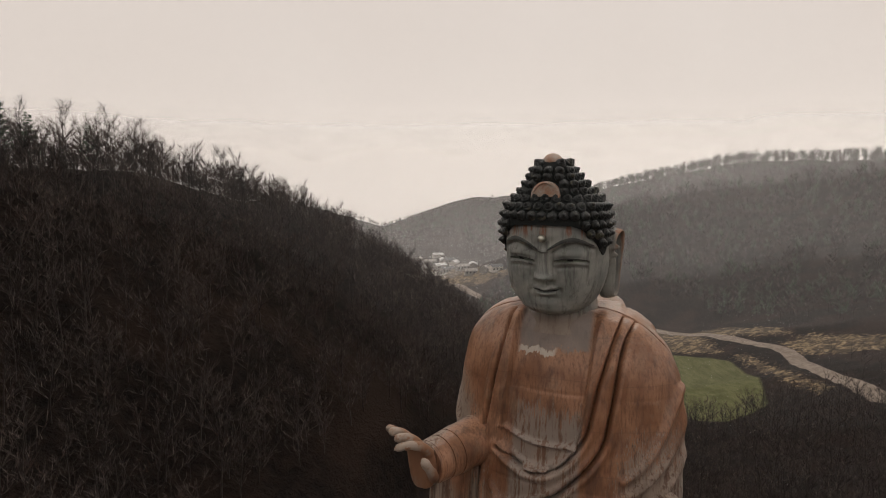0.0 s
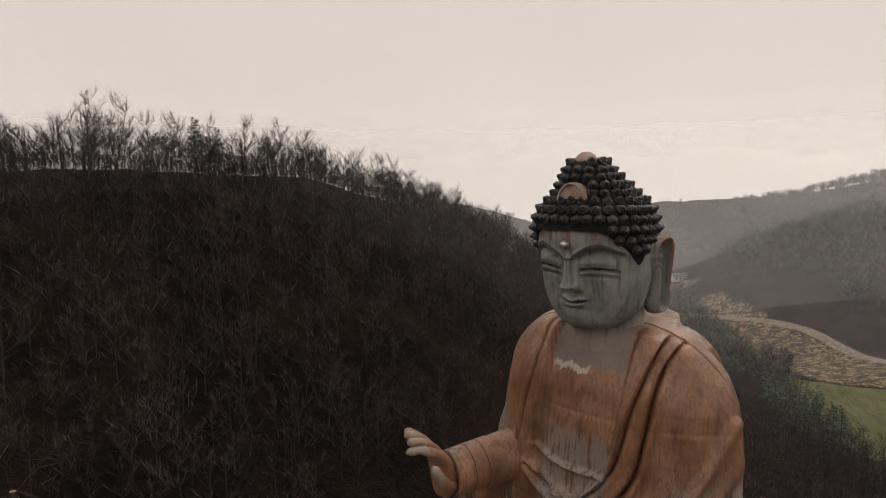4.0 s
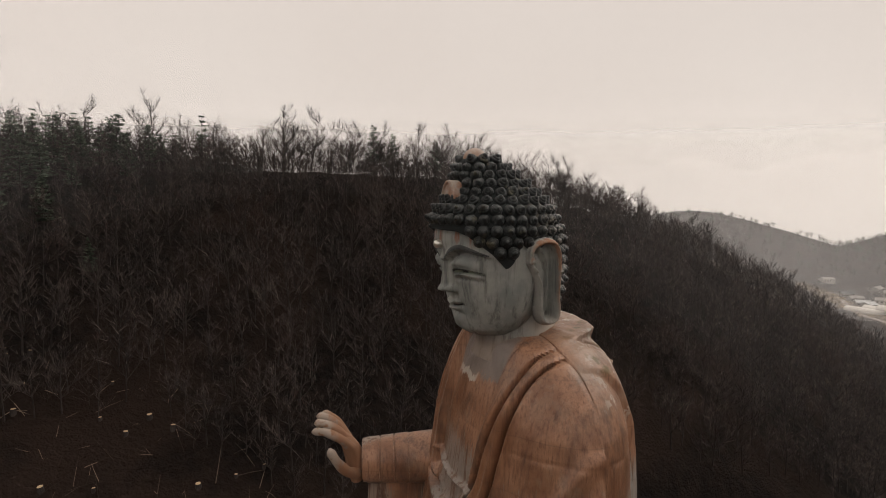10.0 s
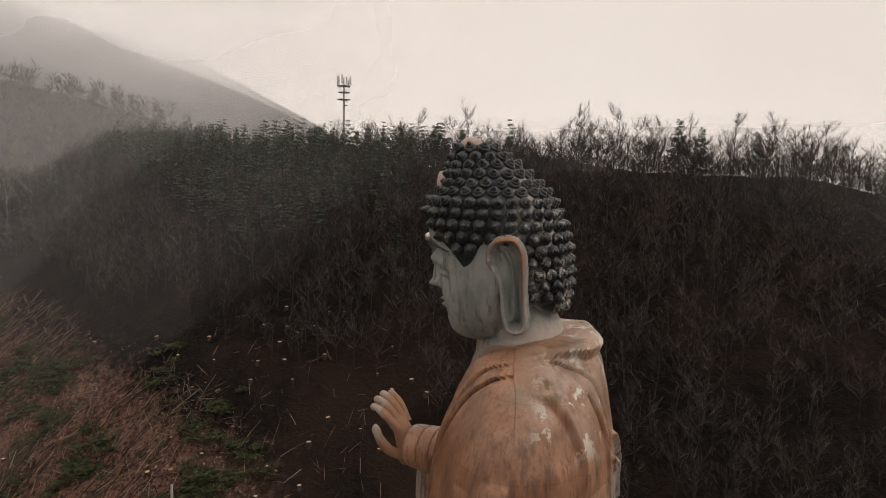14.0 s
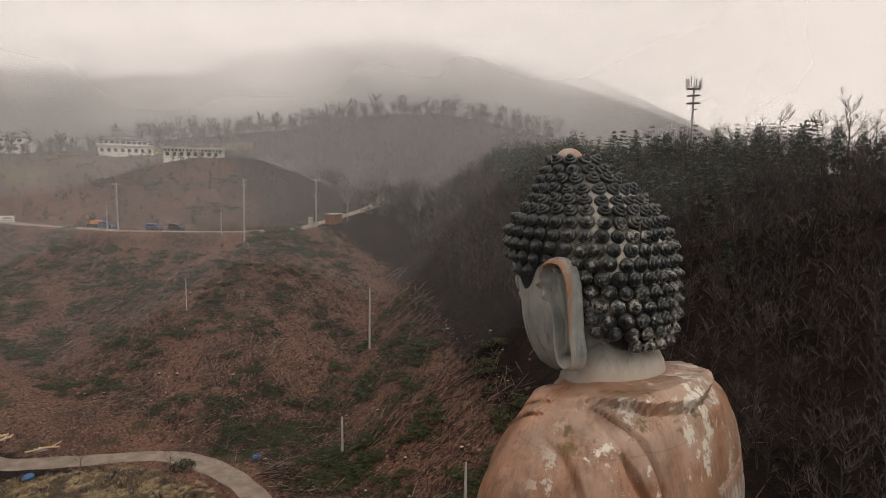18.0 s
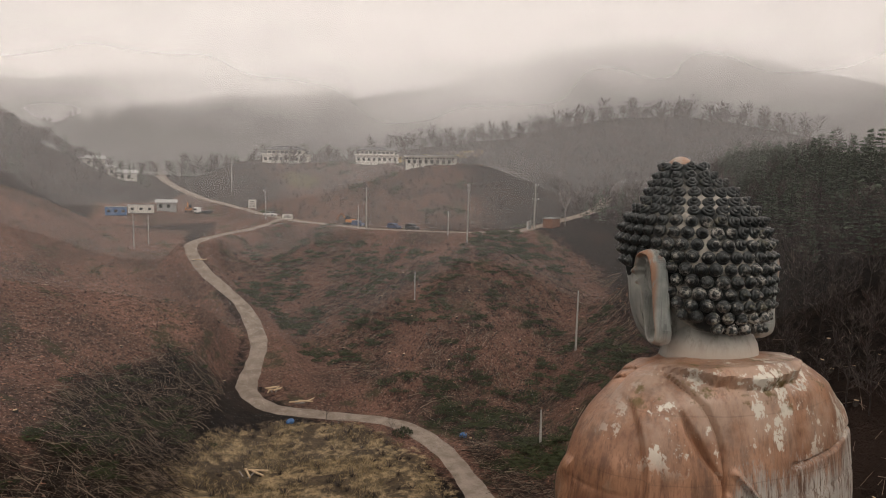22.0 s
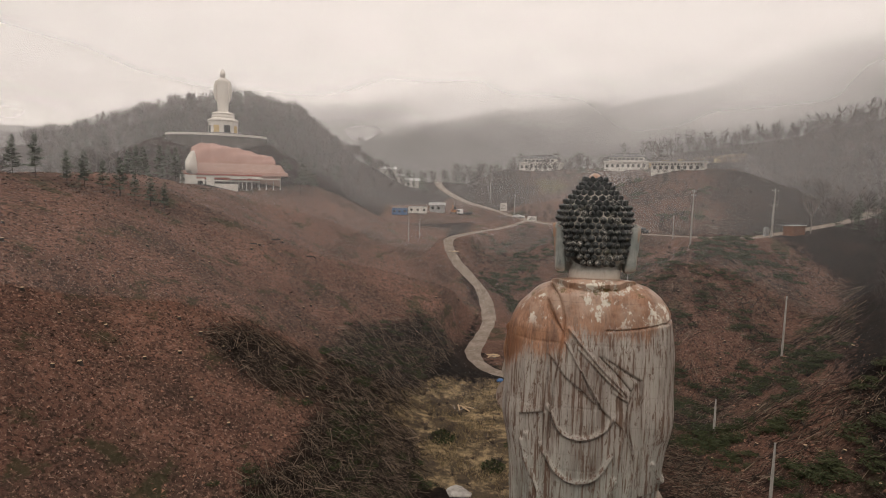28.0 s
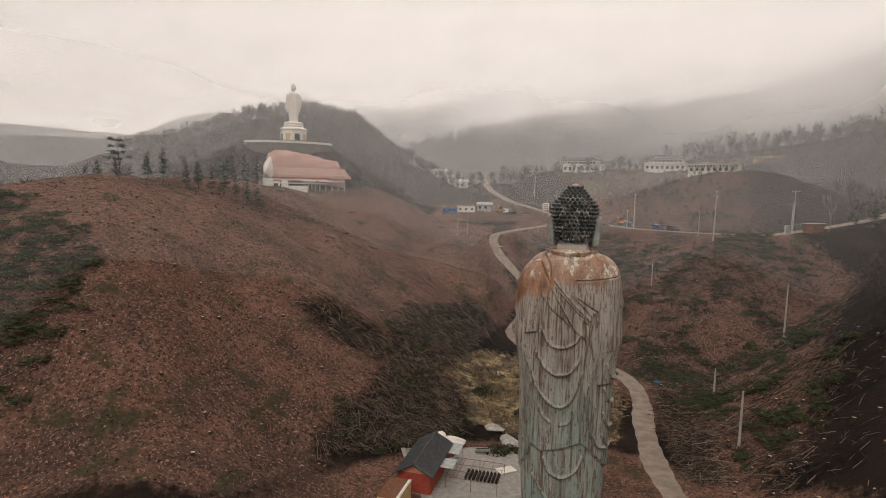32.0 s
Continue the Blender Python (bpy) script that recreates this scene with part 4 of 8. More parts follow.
# dark brow strip and eye slit as thin paint coats just proud of the face
def face_y(x, z):
    r = int(np.argmin(np.abs(hz - z)))
    fr = hs[r] < 0
    xs, ys = (FX[r] + face[r] * 0.25 * np.sign(FX[r]) * np.clip(ax[r] - 0.8, 0, 1))[fr], (FY[r] - face[r])[fr]
    o = np.argsort(xs)
    return float(np.interp(x, xs[o], ys[o]))


def paint(side, xs, low, top, mat, proud=0.012):
    rows = [[(side * x, face_y(side * x, lo + (hi - lo) * v) - proud, lo + (hi - lo) * v) for x, lo, hi in zip(xs, low, top)][::side] for v in np.linspace(0, 1, 5)]
    sh.grid(np.array(rows), mat, loop=False)


for side in (1, -1):
    xs = np.linspace(0.16, 1.66, 40)
    bz = 31.50 + 0.40 * np.sin(np.clip((xs - 0.14) / 1.5, 0, 1) * np.pi * 0.70) - 0.24 * np.clip(xs - 1.05, 0, 1)
    wide = 0.03 + 0.11 * np.sin(np.clip((xs - 0.1) / 1.6, 0, 1) * np.pi) ** 0.7
    paint(side, xs, bz + 0.005, bz + wide, BROW)
    xs = np.linspace(0.38, 1.46, 28)
    ez = 31.13 + 0.07 * np.sin((xs - 0.42) * 3.0)
    gap = 0.075 * np.clip(1 - np.abs((xs - 0.92) / 0.56) ** 2, 0, 1)
    paint(side, xs, ez - gap * 1.1, ez + gap * 0.5, EYE_PALE)
    paint(side, xs, ez + gap * 0.45, ez + gap * 0.45 + 0.04, BROW, 0.016)
    xs = np.linspace(0.0, 0.47, 16)
    lz = 30.00 + 0.09 * (xs / 0.5) ** 2
    paint(side, xs, lz - 0.022, lz + 0.018, BROW, 0.014)
    xs = np.linspace(0.80, 1.0, 8)
    ez = 31.13 + 0.07 * np.sin((xs - 0.42) * 3.0)
    paint(side, xs, ez - 0.055, ez + 0.03, BROW, 0.02)
sh.tube([(0, -2.62, 31.97), (0, -2.76, 31.97), (0, -2.85, 31.97), (0, -2.89, 31.97), (0, -2.90, 31.97)], [0.13, 0.135, 0.11, 0.06, 0.01], SILVER, 16)
# hair: half width, front and back over the height
CAP = [(29.75, 1.28, -2.0, 1.2), (30.2, 1.5, -2.3, 1.38), (30.8, 1.68, -2.45, 1.5), (31.4, 1.75, -2.55, 1.45), (32.0, 1.87, -2.66, 1.39), (32.45, 1.92, -2.78, 1.26), (32.9, 1.85, -2.72, 1.05), (33.2, 1.73, -2.5, 0.88), (33.4, 1.52, -2.3, 0.71), (33.6, 1.32, -2.17, 0.49), (34.0, 0.98, -2.12, 0.05), (34.35, 0.72, -2.05, -0.45), (34.6, 0.58, -1.93, -0.76), (34.76, 0.32, -1.76, -1.1), (34.82, 0.08, -1.6, -1.4)]


def hair_edge(deg):
    """Height of the hair's lower edge, by the angle from the front."""
    return np.interp(deg, [0, 30, 40, 58, 68, 74, 84, 96, 106, 118, 132, 150, 180], [32.44, 32.42, 32.3, 31.75, 31.30, 31.45, 32.0, 31.6, 30.75, 30.35, 30.08, 30.02, 29.96])


def cap_point(phi, z):
    """phi: degrees from the front, plus to the left side."""
    a, f, b = [float(v[0]) for v in hermite(np.array([z]), CAP)]
    s, c = math.sin(radians(phi)), math.cos(radians(phi))
    n = 2.35
    if z < 32.6:
        # clears the temples of the face, keeps close behind the ears
        a += (1.97 - a) * min(max((94 - abs(phi)) / 14, 0), 1) if a < 1.97 else 0
    k = (abs(s) ** n + abs(c) ** n) ** (-1 / n)
    return np.array([a * s * k, (f + b) / 2 - (b - f) / 2 * c * k, z])


cols = 144
rows = []
for v in np.concatenate([[-0.02, 0.0], np.linspace(0.015, 1, 40)]):
    row = []
    for k in range(cols):
        phi = 360 * k / cols - 180
        e = float(hair_edge(abs(phi)))
        p = cap_point(phi, min(e + max(v, 0) * (34.8 - e), 34.81))
        if v < 0:
            p = p * np.array([0.9, 0.9, 1]) + np.array([0, -0.03, 0.04])
        row.append(p)
    rows.append(row)
sh.grid(np.array(rows), SCALP)


def curl(centre, out, r):
    out = Vector(out).normalized()
    side = out.cross(Vector((0, 0, 1))).normalized()
    upw = side.cross(out)
    turn = random.uniform(0, 6.28)
    prof = [(0.90, -0.25), (1.02, 0.05), (1.02, 0.26), (0.90, 0.44), (0.72, 0.50), (0.72, 0.66), (0.62, 0.80), (0.44, 0.86), (0.42, 1.04), (0.28, 1.20), (0.10, 1.27), (0.01, 1.28)]
    pts = []
    for rr, h in prof:
        pts.append([tuple(Vector(centre) + out * (h * r + 0.05 * r * math.cos(2 * math.pi * k / 10 + turn)) + r * rr * (math.cos(2 * math.pi * k / 10) * side + math.sin(2 * math.pi * k / 10) * upw)) for k in range(10)])
    sh.grid(np.array(pts), HAIR)


rng = random.Random(5)
band_no = 0
z = 30.16
while z < 34.66:
    ring = [cap_point(p, z) for p in range(-180, 181, 3)]
    arc = np.concatenate([[0], np.cumsum([np.linalg.norm(b - a) for a, b in zip(ring, ring[1:])])])
    count = max(int(arc[-1] / 0.385), 5)
    for k in range(count):
        phi = float(np.interp((k + 0.5 * (band_no % 2)) / count * arc[-1], arc, np.arange(-180, 181, 3)))
        if z < hair_edge(abs(phi)) + 0.10:
            continue
        if abs(phi) < 15 and 33.35 < z < 33.95:
            continue
        if math.hypot(cap_point(phi, z)[0], cap_point(phi, z)[1] + 1.6) < 0.34:
            continue
        tip = cap_point(phi, z)
        if abs(tip[0]) > 1.55 and -0.62 < tip[1] < 0.20 and z < 32.0:
            continue
        zj = min(z + rng.uniform(-0.02, 0.02), 34.7)
        phi += rng.uniform(-0.5, 0.5)
        p, q, s = cap_point(phi, zj), cap_point(phi + 2, zj), cap_point(phi, min(zj + 0.05, 34.8))
        n = np.cross(q - p, s - p)
        curl(p, n, 0.183 * rng.uniform(0.93, 1.06))
    slope = np.linalg.norm(cap_point(0, min(z + 0.1, 34.8)) - cap_point(0, z)) + np.linalg.norm(cap_point(180, min(z + 0.1, 34.8)) - cap_point(180, z))
    z += 0.335 * 0.2 / slope
    band_no += 1
# half-round ornament and the bead on the crown
arc = [(0.52 * math.cos(a), 33.40 + 0.58 * math.sin(a)) for a in np.linspace(0, math.pi, 22)]
for y0, y1, k in ((-2.44, -2.0, 1.0),):
    fr = [(x * k, y0, z) for x, z in arc]
    mid = [(x * 0.84, y0 - 0.02, 33.45 + (z - 33.42) * 0.84) for x, z in arc]
    inn = [(x * 0.80, y0 + 0.05, 33.45 + (z - 33.42) * 0.80) for x, z in arc]
    bk = [(x * 1.02, y1, z) for x, z in arc]
    zero = [(0, y0 + 0.02, 33.45)] * 22
    sh.grid(np.array([bk, fr, mid, inn, zero]), FINIAL, loop=False)
bead = [[(0.39 * math.cos(e) * math.cos(a), -1.50 + 0.39 * math.cos(e) * math.sin(a), 34.64 + 0.37 * math.sin(e)) for a in np.linspace(0, 2 * np.pi, 24, endpoint=False)] for e in np.linspace(-0.4, 1.55, 12)]
sh.grid(np.array(bead), FINIAL)
# ears: a leaning plate with a rolled rim, an inner ridge and a hollow that runs down to the lobe
EAR = [tuple(p) for p in smooth_path([(-0.48, 31.10), (-0.68, 31.42), (-0.72, 31.80), (-0.55, 32.12), (-0.20, 32.26), (0.18, 32.20), (0.40, 31.85), (0.46, 31.3), (0.48, 30.5), (0.55, 30.0), (0.47, 29.64), (0.16, 29.50), (-0.14, 29.62), (-0.27, 30.02), (-0.30, 30.5), (-0.36, 30.85)], 5)]
ez, ey = np.meshgrid(np.linspace(29.46, 32.34, 112), np.linspace(-0.82, 0.62, 60), indexing="ij")
inset = np.where(inside(ey, ez, EAR), line_dist(ey, ez, EAR + EAR[:1]), 0.0)
rim = 0.17 * np.exp(-((inset - 0.12) / 0.085) ** 2)
ridge = smooth_path([(-0.30, 31.95), (-0.06, 31.6), (0.06, 31.0), (0.08, 30.3), (0.05, 29.95)])
hollow = -0.24 * np.clip((inset - 0.17) / 0.10, 0, 1) * np.clip((ez - 29.62) / 0.2, 0, 1)
hollow += 0.20 * np.exp(-(line_dist(ey, ez, ridge) / 0.085) ** 2) * np.clip((inset - 0.05) / 0.1, 0, 1)
hollow -= 0.16 * np.exp(-((ey + 0.34) / 0.14) ** 2 - ((ez - 31.42) / 0.22) ** 2)
hollow -= 0.12 * np.exp(-((ey - 0.14) / 0.09) ** 2 - ((ez - 29.86) / 0.13) ** 2)
curl_in = smooth_path([(-0.68, 31.5), (-0.5, 31.62), (-0.40, 31.45), (-0.44, 31.25)])
hollow += 0.16 * np.exp(-(line_dist(ey, ez, curl_in) / 0.07) ** 2)
edge_round = 0.20 * (1 - np.clip(1 - inset / 0.14, 0, 1) ** 2) ** 0.5
mid_x = 1.68 + 0.28 * np.clip((ez - 29.4) / 2.9, 0, 1) ** 1.3 + 0.16 * (ey + 0.2)
outer_x, inner_x = mid_x + edge_round + rim + hollow, mid_x - edge_round
for side in (1, -1):
    keep = inside(ey, ez, EAR)
    nz_, ny_ = ey.shape
    cells = [(r, c) for r in range(nz_ - 1) for c in range(ny_ - 1) if keep[r, c] and keep[r + 1, c] and keep[r, c + 1] and keep[r + 1, c + 1]]
    taken = set(cells)
    ids = lambda r, c, back: (r * ny_ + c) + (nz_ * ny_ if back else 0)
    quads_e = []
    for r, c in cells:
        f = [ids(r, c, 0), ids(r, c + 1, 0), ids(r + 1, c + 1, 0), ids(r + 1, c, 0)]
        g = [ids(r, c, 1), ids(r + 1, c, 1), ids(r + 1, c + 1, 1), ids(r, c + 1, 1)]
        quads_e += [tuple(f[::side]), tuple(g[::side])]
        for dr, dc, a, b in ((-1, 0, (r, c), (r, c + 1)), (1, 0, (r + 1, c + 1), (r + 1, c)), (0, -1, (r + 1, c), (r, c)), (0, 1, (r, c + 1), (r + 1, c + 1))):
            if (r + dr, c + dc) not in taken:
                w = [ids(*b, 0), ids(*a, 0), ids(*a, 1), ids(*b, 1)]
                quads_e.append(tuple(w[::side]))
    sh.add(np.concatenate([np.stack([side * outer_x, ey, ez], -1).reshape(-1, 3), np.stack([side * inner_x, ey, ez], -1).reshape(-1, 3)]), quads_e, SKIN)
    # the root that joins the ear to the head
    sh.tube([(side * 1.58, -0.20, 31.75), (side * 1.60, -0.18, 31.2), (side * 1.55, -0.05, 30.5), (side * 1.48, 0.05, 30.05)], [0.34, 0.36, 0.26, 0.16], SKIN, 14)
# forearm wrapped in bands, upright palm and fingers of the raised hand (right)
fore, rad = [], []
for k in range(28):
    u = k / 27
    fore.append((-2.9 - 0.92 * u, -1.4 - 2.8 * u, 23.55 - 0.1 * u))
    rad.append(1.0 - 0.22 * u)
for v in (0.42, 0.60, 0.78, 0.93):
    k = int(v * 27)
    c0, c1 = Vector(fore[k]), Vector(fore[min(k + 5, 27)])
    r0 = 0.98 - 0.22 * v
    sh.tube([tuple(c0.lerp(c1, w)) for w in (0.0, 0.04, 0.5, 0.92, 1.0)], [r0 - 0.05, r0 + 0.05, r0 + 0.03, r0 + 0.02, r0 - 0.1], ROBE, 32)
sh.tube(fore, rad, ROBE, 32)
palm = []
for a in np.linspace(-1.45, 1.5, 26):
    z = 23.62 + 0.95 * math.sin(a)
    w = max(math.cos(a), 0.05) ** 0.55
    cy = -4.62 - 0.22 * math.sin(a) + 0.10 * math.cos(2 * a)
    palm.append([(-3.84 + 0.56 * w * math.cos(b), cy + 0.38 * w * math.sin(b) * (0.8 if math.sin(b) < 0 and abs(math.cos(b)) < 0.5 else 1.0), z) for b in np.linspace(0, 2 * np.pi, 36, endpoint=False)])
sh.grid(np.array(palm), SKIN, cap=True)
for path, r in (([(-4.36, -4.62, 24.15), (-4.46, -4.82, 24.55), (-4.58, -5.10, 24.92), (-4.68, -5.36, 25.10), (-4.74, -5.56, 25.18)], 0.14),
                ([(-4.06, -4.72, 24.3), (-4.14, -5.00, 24.72), (-4.30, -5.36, 25.04), (-4.40, -5.62, 25.14), (-4.46, -5.82, 25.15)], 0.155),
                ([(-3.74, -4.76, 24.3), (-3.80, -5.10, 24.70), (-3.96, -5.50, 24.96), (-4.08, -5.76, 25.02), (-4.16, -5.96, 25.00)], 0.155),
                ([(-3.44, -4.72, 24.15), (-3.48, -5.10, 24.52), (-3.72, -5.54, 24.74), (-3.95, -5.84, 24.76), (-4.12, -6.06, 24.70)], 0.15),
                ([(-3.38, -4.55, 23.2), (-3.14, -4.95, 23.42), (-3.08, -5.28, 23.78), (-3.16, -5.50, 24.12), (-3.26, -5.60, 24.36)], 0.17)):
    line = [tuple(p) for p in smooth_path(path, 5)]
    n = len(line) - 1
    wide = [r * (1.22 - 0.35 * i / n + 0.06 * math.cos(i / n * 2 * math.pi * 2.5)) * (1.0 if i < n - 3 else (0.97, 0.86, 0.62, 0.2)[i - n + 3]) for i in range(n + 1)]
    sh.tube(line, wide, SKIN, 14)
# hanging sleeve under that forearm
drop = [(-3.35, -2.6, 24.0), (-3.4, -2.65, 22.6), (-3.45, -2.55, 20.5), (-3.5, -2.2, 18), (-3.5, -1.8, 15.5), (-3.5, -1.5, 13.5)]
rows = []
for (x, y, z), w in zip(smooth_path(drop, 6), np.interp(np.linspace(0, 1, 31), [0, 0.3, 1], [1.2, 1.4, 1.2])):
    rows.append([(x - 0.28 * math.sin(a) * -1 + 0.45 * math.cos(a), y + (w + 0.07 * math.sin(a * 9)) * math.sin(a), z) for a in np.linspace(0, 2 * np.pi, 48, endpoint=False)])
sh.grid(np.array(rows), ROBE, cap=True)
# the other forearm, laid across the waist
sh.tube([tuple(p) for p in smooth_path([(4.2, -0.8, 21.9), (3.9, -2.0, 21.6), (3.2, -2.9, 21.6), (2.4, -3.2, 21.75)], 5)], [1.05 - 0.025 * i for i in range(16)], ROBE, 24)
sh.tube([tuple(p) for p in smooth_path([(2.5, -3.2, 21.75), (2.0, -3.4, 21.8), (1.4, -3.5, 21.7), (0.8, -3.45, 21.6)], 4)], [0.5, 0.52, 0.55, 0.58, 0.6, 0.6, 0.58, 0.55, 0.5, 0.4, 0.3, 0.2, 0.08], SKIN, 16, 0.6)
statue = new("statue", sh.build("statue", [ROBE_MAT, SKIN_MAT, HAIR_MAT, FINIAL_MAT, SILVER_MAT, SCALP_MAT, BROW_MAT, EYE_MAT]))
statue.matrix_world = pose(0.2, 0.1, 0, 0, 0, -25)
tagged(statue, "colossal standing statue with weathered copper-brown robe and black hair knobs", "statue")


# ---- woods ----
def fast_mesh(name, verts, tris, mats, mat_idx=None, smooth=False):
    me = bpy.data.meshes.new(name)
    verts, tris = np.asarray(verts, np.float32), np.asarray(tris, np.int32)
    me.vertices.add(len(verts))
    me.vertices.foreach_set("co", verts.reshape(-1))
    me.loops.add(tris.size)
    me.loops.foreach_set("vertex_index", tris.reshape(-1))
    me.polygons.add(len(tris))
    me.polygons.foreach_set("loop_start", np.arange(0, tris.size, tris.shape[1], dtype=np.int32))
    for m in mats:
        me.materials.append(m)
    if mat_idx is not None:
        me.polygons.foreach_set("material_index", np.asarray(mat_idx, np.int32))
    me.update(calc_edges=True)
    return me


class Twigs:
    """Thin tapering three-sided sticks and leaf triangles, gathered as triangles."""

    def __init__(self, seed):
        self.v, self.t, self.m, self.r = [], [], [], random.Random(seed)

    def stick(self, a, b, ra, rb, mat=0):
        a, b = Vector(a), Vector(b)
        d = (b - a).normalized()
        s = d.cross(Vector((0.31, 0.2, 0.93)))
        s = (s if s.length > 1e-3 else d.cross(Vector((1, 0, 0)))).normalized()
        w = d.cross(s)
        n = len(self.v)
        for p, r in ((a, ra), (b, rb)):
            for k in range(3):
                self.v.append(tuple(p + r * (math.cos(k * 2.094) * s + math.sin(k * 2.094) * w)))
        for k in range(3):
            j = (k + 1) % 3
            self.t += [(n + k, n + j, n + 3 + j), (n + k, n + 3 + j, n + 3 + k)]
            self.m += [mat, mat]

    def blade(self, a, b, c, mat=0):
        n = len(self.v)
        self.v += [tuple(a), tuple(b), tuple(c)]
        self.t.append((n, n + 1, n + 2))
        self.m.append(mat)

    def limb(self, base, way, length, radius, depth, mat=0):
        """A crooked limb that splits into thinner ones."""
        r, p, d = self.r, Vector(base), Vector(way).normalized()
        steps = 3 if depth > 1 else 2
        for i in range(steps):
            q = p + d * length / steps
            if depth:
                self.stick(p, q, radius * (1 - 0.6 * i / steps), radius * (1 - 0.6 * (i + 1) / steps), mat)
                for _ in range((2, 2, 2)[min(depth, 2)]):
                    spin = Vector((r.uniform(-1, 1), r.uniform(-1, 1), r.uniform(-0.25, 0.8)))
                    self.limb(p + (q - p) * r.random(), d * 0.75 + spin * 0.8, length * r.uniform(0.36, 0.58), radius * 0.42, depth - 1, 1)
            else:
                side = d.cross(Vector((r.uniform(-1, 1), r.uniform(-1, 1), r.uniform(-1, 1)))).normalized() * radius
                self.blade(p - side, p + side, q + d * length * 0.2, 1)
            p = q
            d = (d + Vector((r.uniform(-1, 1), r.uniform(-1, 1), r.uniform(-0.1, 0.7))) * 0.22).normalized()

    def arrays(self):
        return np.array(self.v, np.float32), np.array(self.t, np.int32), np.array(self.m, np.int32)


def bare_tree(seed, height=9.0, forks=5, twigs=7, spread_=0.36, clear=0.30, thick=1.0):
    """A leafless tree: trunk, rising limbs, branches and a rounded crown of fine twigs."""
    tw = Twigs(seed)
    r = tw.r
    rad = 0.013 * height
    p, d, n = Vector((0, 0, -0.4)), Vector((r.uniform(-0.08, 0.08), r.uniform(-0.08, 0.08), 1)), 4
    for i in range(n):
        q = p + d * (height * 0.78 + 0.4) / n
        tw.stick(p, q, rad * (1 - 0.2 * i), rad * (0.8 - 0.2 * i), 0)
        for f in range(forks if i == 1 else forks - 1 if i else 0):
            at_ = p + (q - p) * r.random()
            if at_.z < height * clear:
                at_ = at_ + d * height * clear * 0.5
            a = r.uniform(0, 6.28)
            way = Vector((math.cos(a), math.sin(a), r.uniform(0.5, 1.3))).normalized()
            reach = spread_ * height * r.uniform(0.7, 1.15) * (1.0, 1.0, 0.82, 0.62)[i]
            lp, lr = at_, rad * 0.42 * (1 - 0.18 * i)
            for s_ in range(2):
                lq = lp + way * reach / 2
                tw.stick(lp, lq, lr * (1 - 0.4 * s_), lr * (0.6 - 0.35 * s_), 0)
                for _ in range(twigs):
                    base = lp + (lq - lp) * r.random()
                    tip = base + (way * 0.6 + Vector((r.gauss(0, 0.55), r.gauss(0, 0.55), r.uniform(0.1, 0.9)))).normalized() * reach * r.uniform(0.28, 0.52)
                    side = (tip - base).cross(Vector((r.gauss(0, 1), r.gauss(0, 1), r.gauss(0, 1)))).normalized() * rad * 0.16 * thick
                    tw.blade(base - side, base + side, tip, 1)
                    for _ in range(2):
                        b2 = base + (tip - base) * r.uniform(0.25, 0.8)
                        t2 = b2 + ((tip - base).normalized() * 0.8 + Vector((r.gauss(0, 0.6), r.gauss(0, 0.6), r.uniform(-0.1, 0.7)))).normalized() * reach * r.uniform(0.16, 0.32)
                        tw.blade(b2 - side * 0.7, b2 + side * 0.7, t2, 1)
                lp = lq
                way = (way + Vector((r.gauss(0, 0.18), r.gauss(0, 0.18), r.uniform(0.15, 0.5)))).normalized()
        p = q
        d = (d + Vector((r.gauss(0, 0.07), r.gauss(0, 0.07), 0.2))).normalized()
    return tw.arrays()


def hazy_tree(seed, height=8.0):
    """A tree for far slopes: trunk and a rounded crown of broad twig sprays."""
    tw = Twigs(seed)
    r = tw.r
    tw.stick((0, 0, -0.5), (r.gauss(0, 0.2), r.gauss(0, 0.2), height * 0.7), 0.016 * height, 0.006 * height, 0)
    for _ in range(60):
        a, u = r.uniform(0, 6.28), r.random()
        base = Vector((0, 0, height * (0.22 + 0.5 * u)))
        way = Vector((math.cos(a), math.sin(a), r.uniform(0.3, 1.6))).normalized()
        tip = base + way * height * r.uniform(0.18, 0.40)
        mid = base + (tip - base) * r.uniform(0.2, 0.5)
        side = way.cross(Vector((r.gauss(0, 1), r.gauss(0, 1), r.gauss(0, 1)))).normalized() * height * r.uniform(0.010, 0.022)
        tw.blade(mid - side, mid + side, tip, 1)
    return tw.arrays()


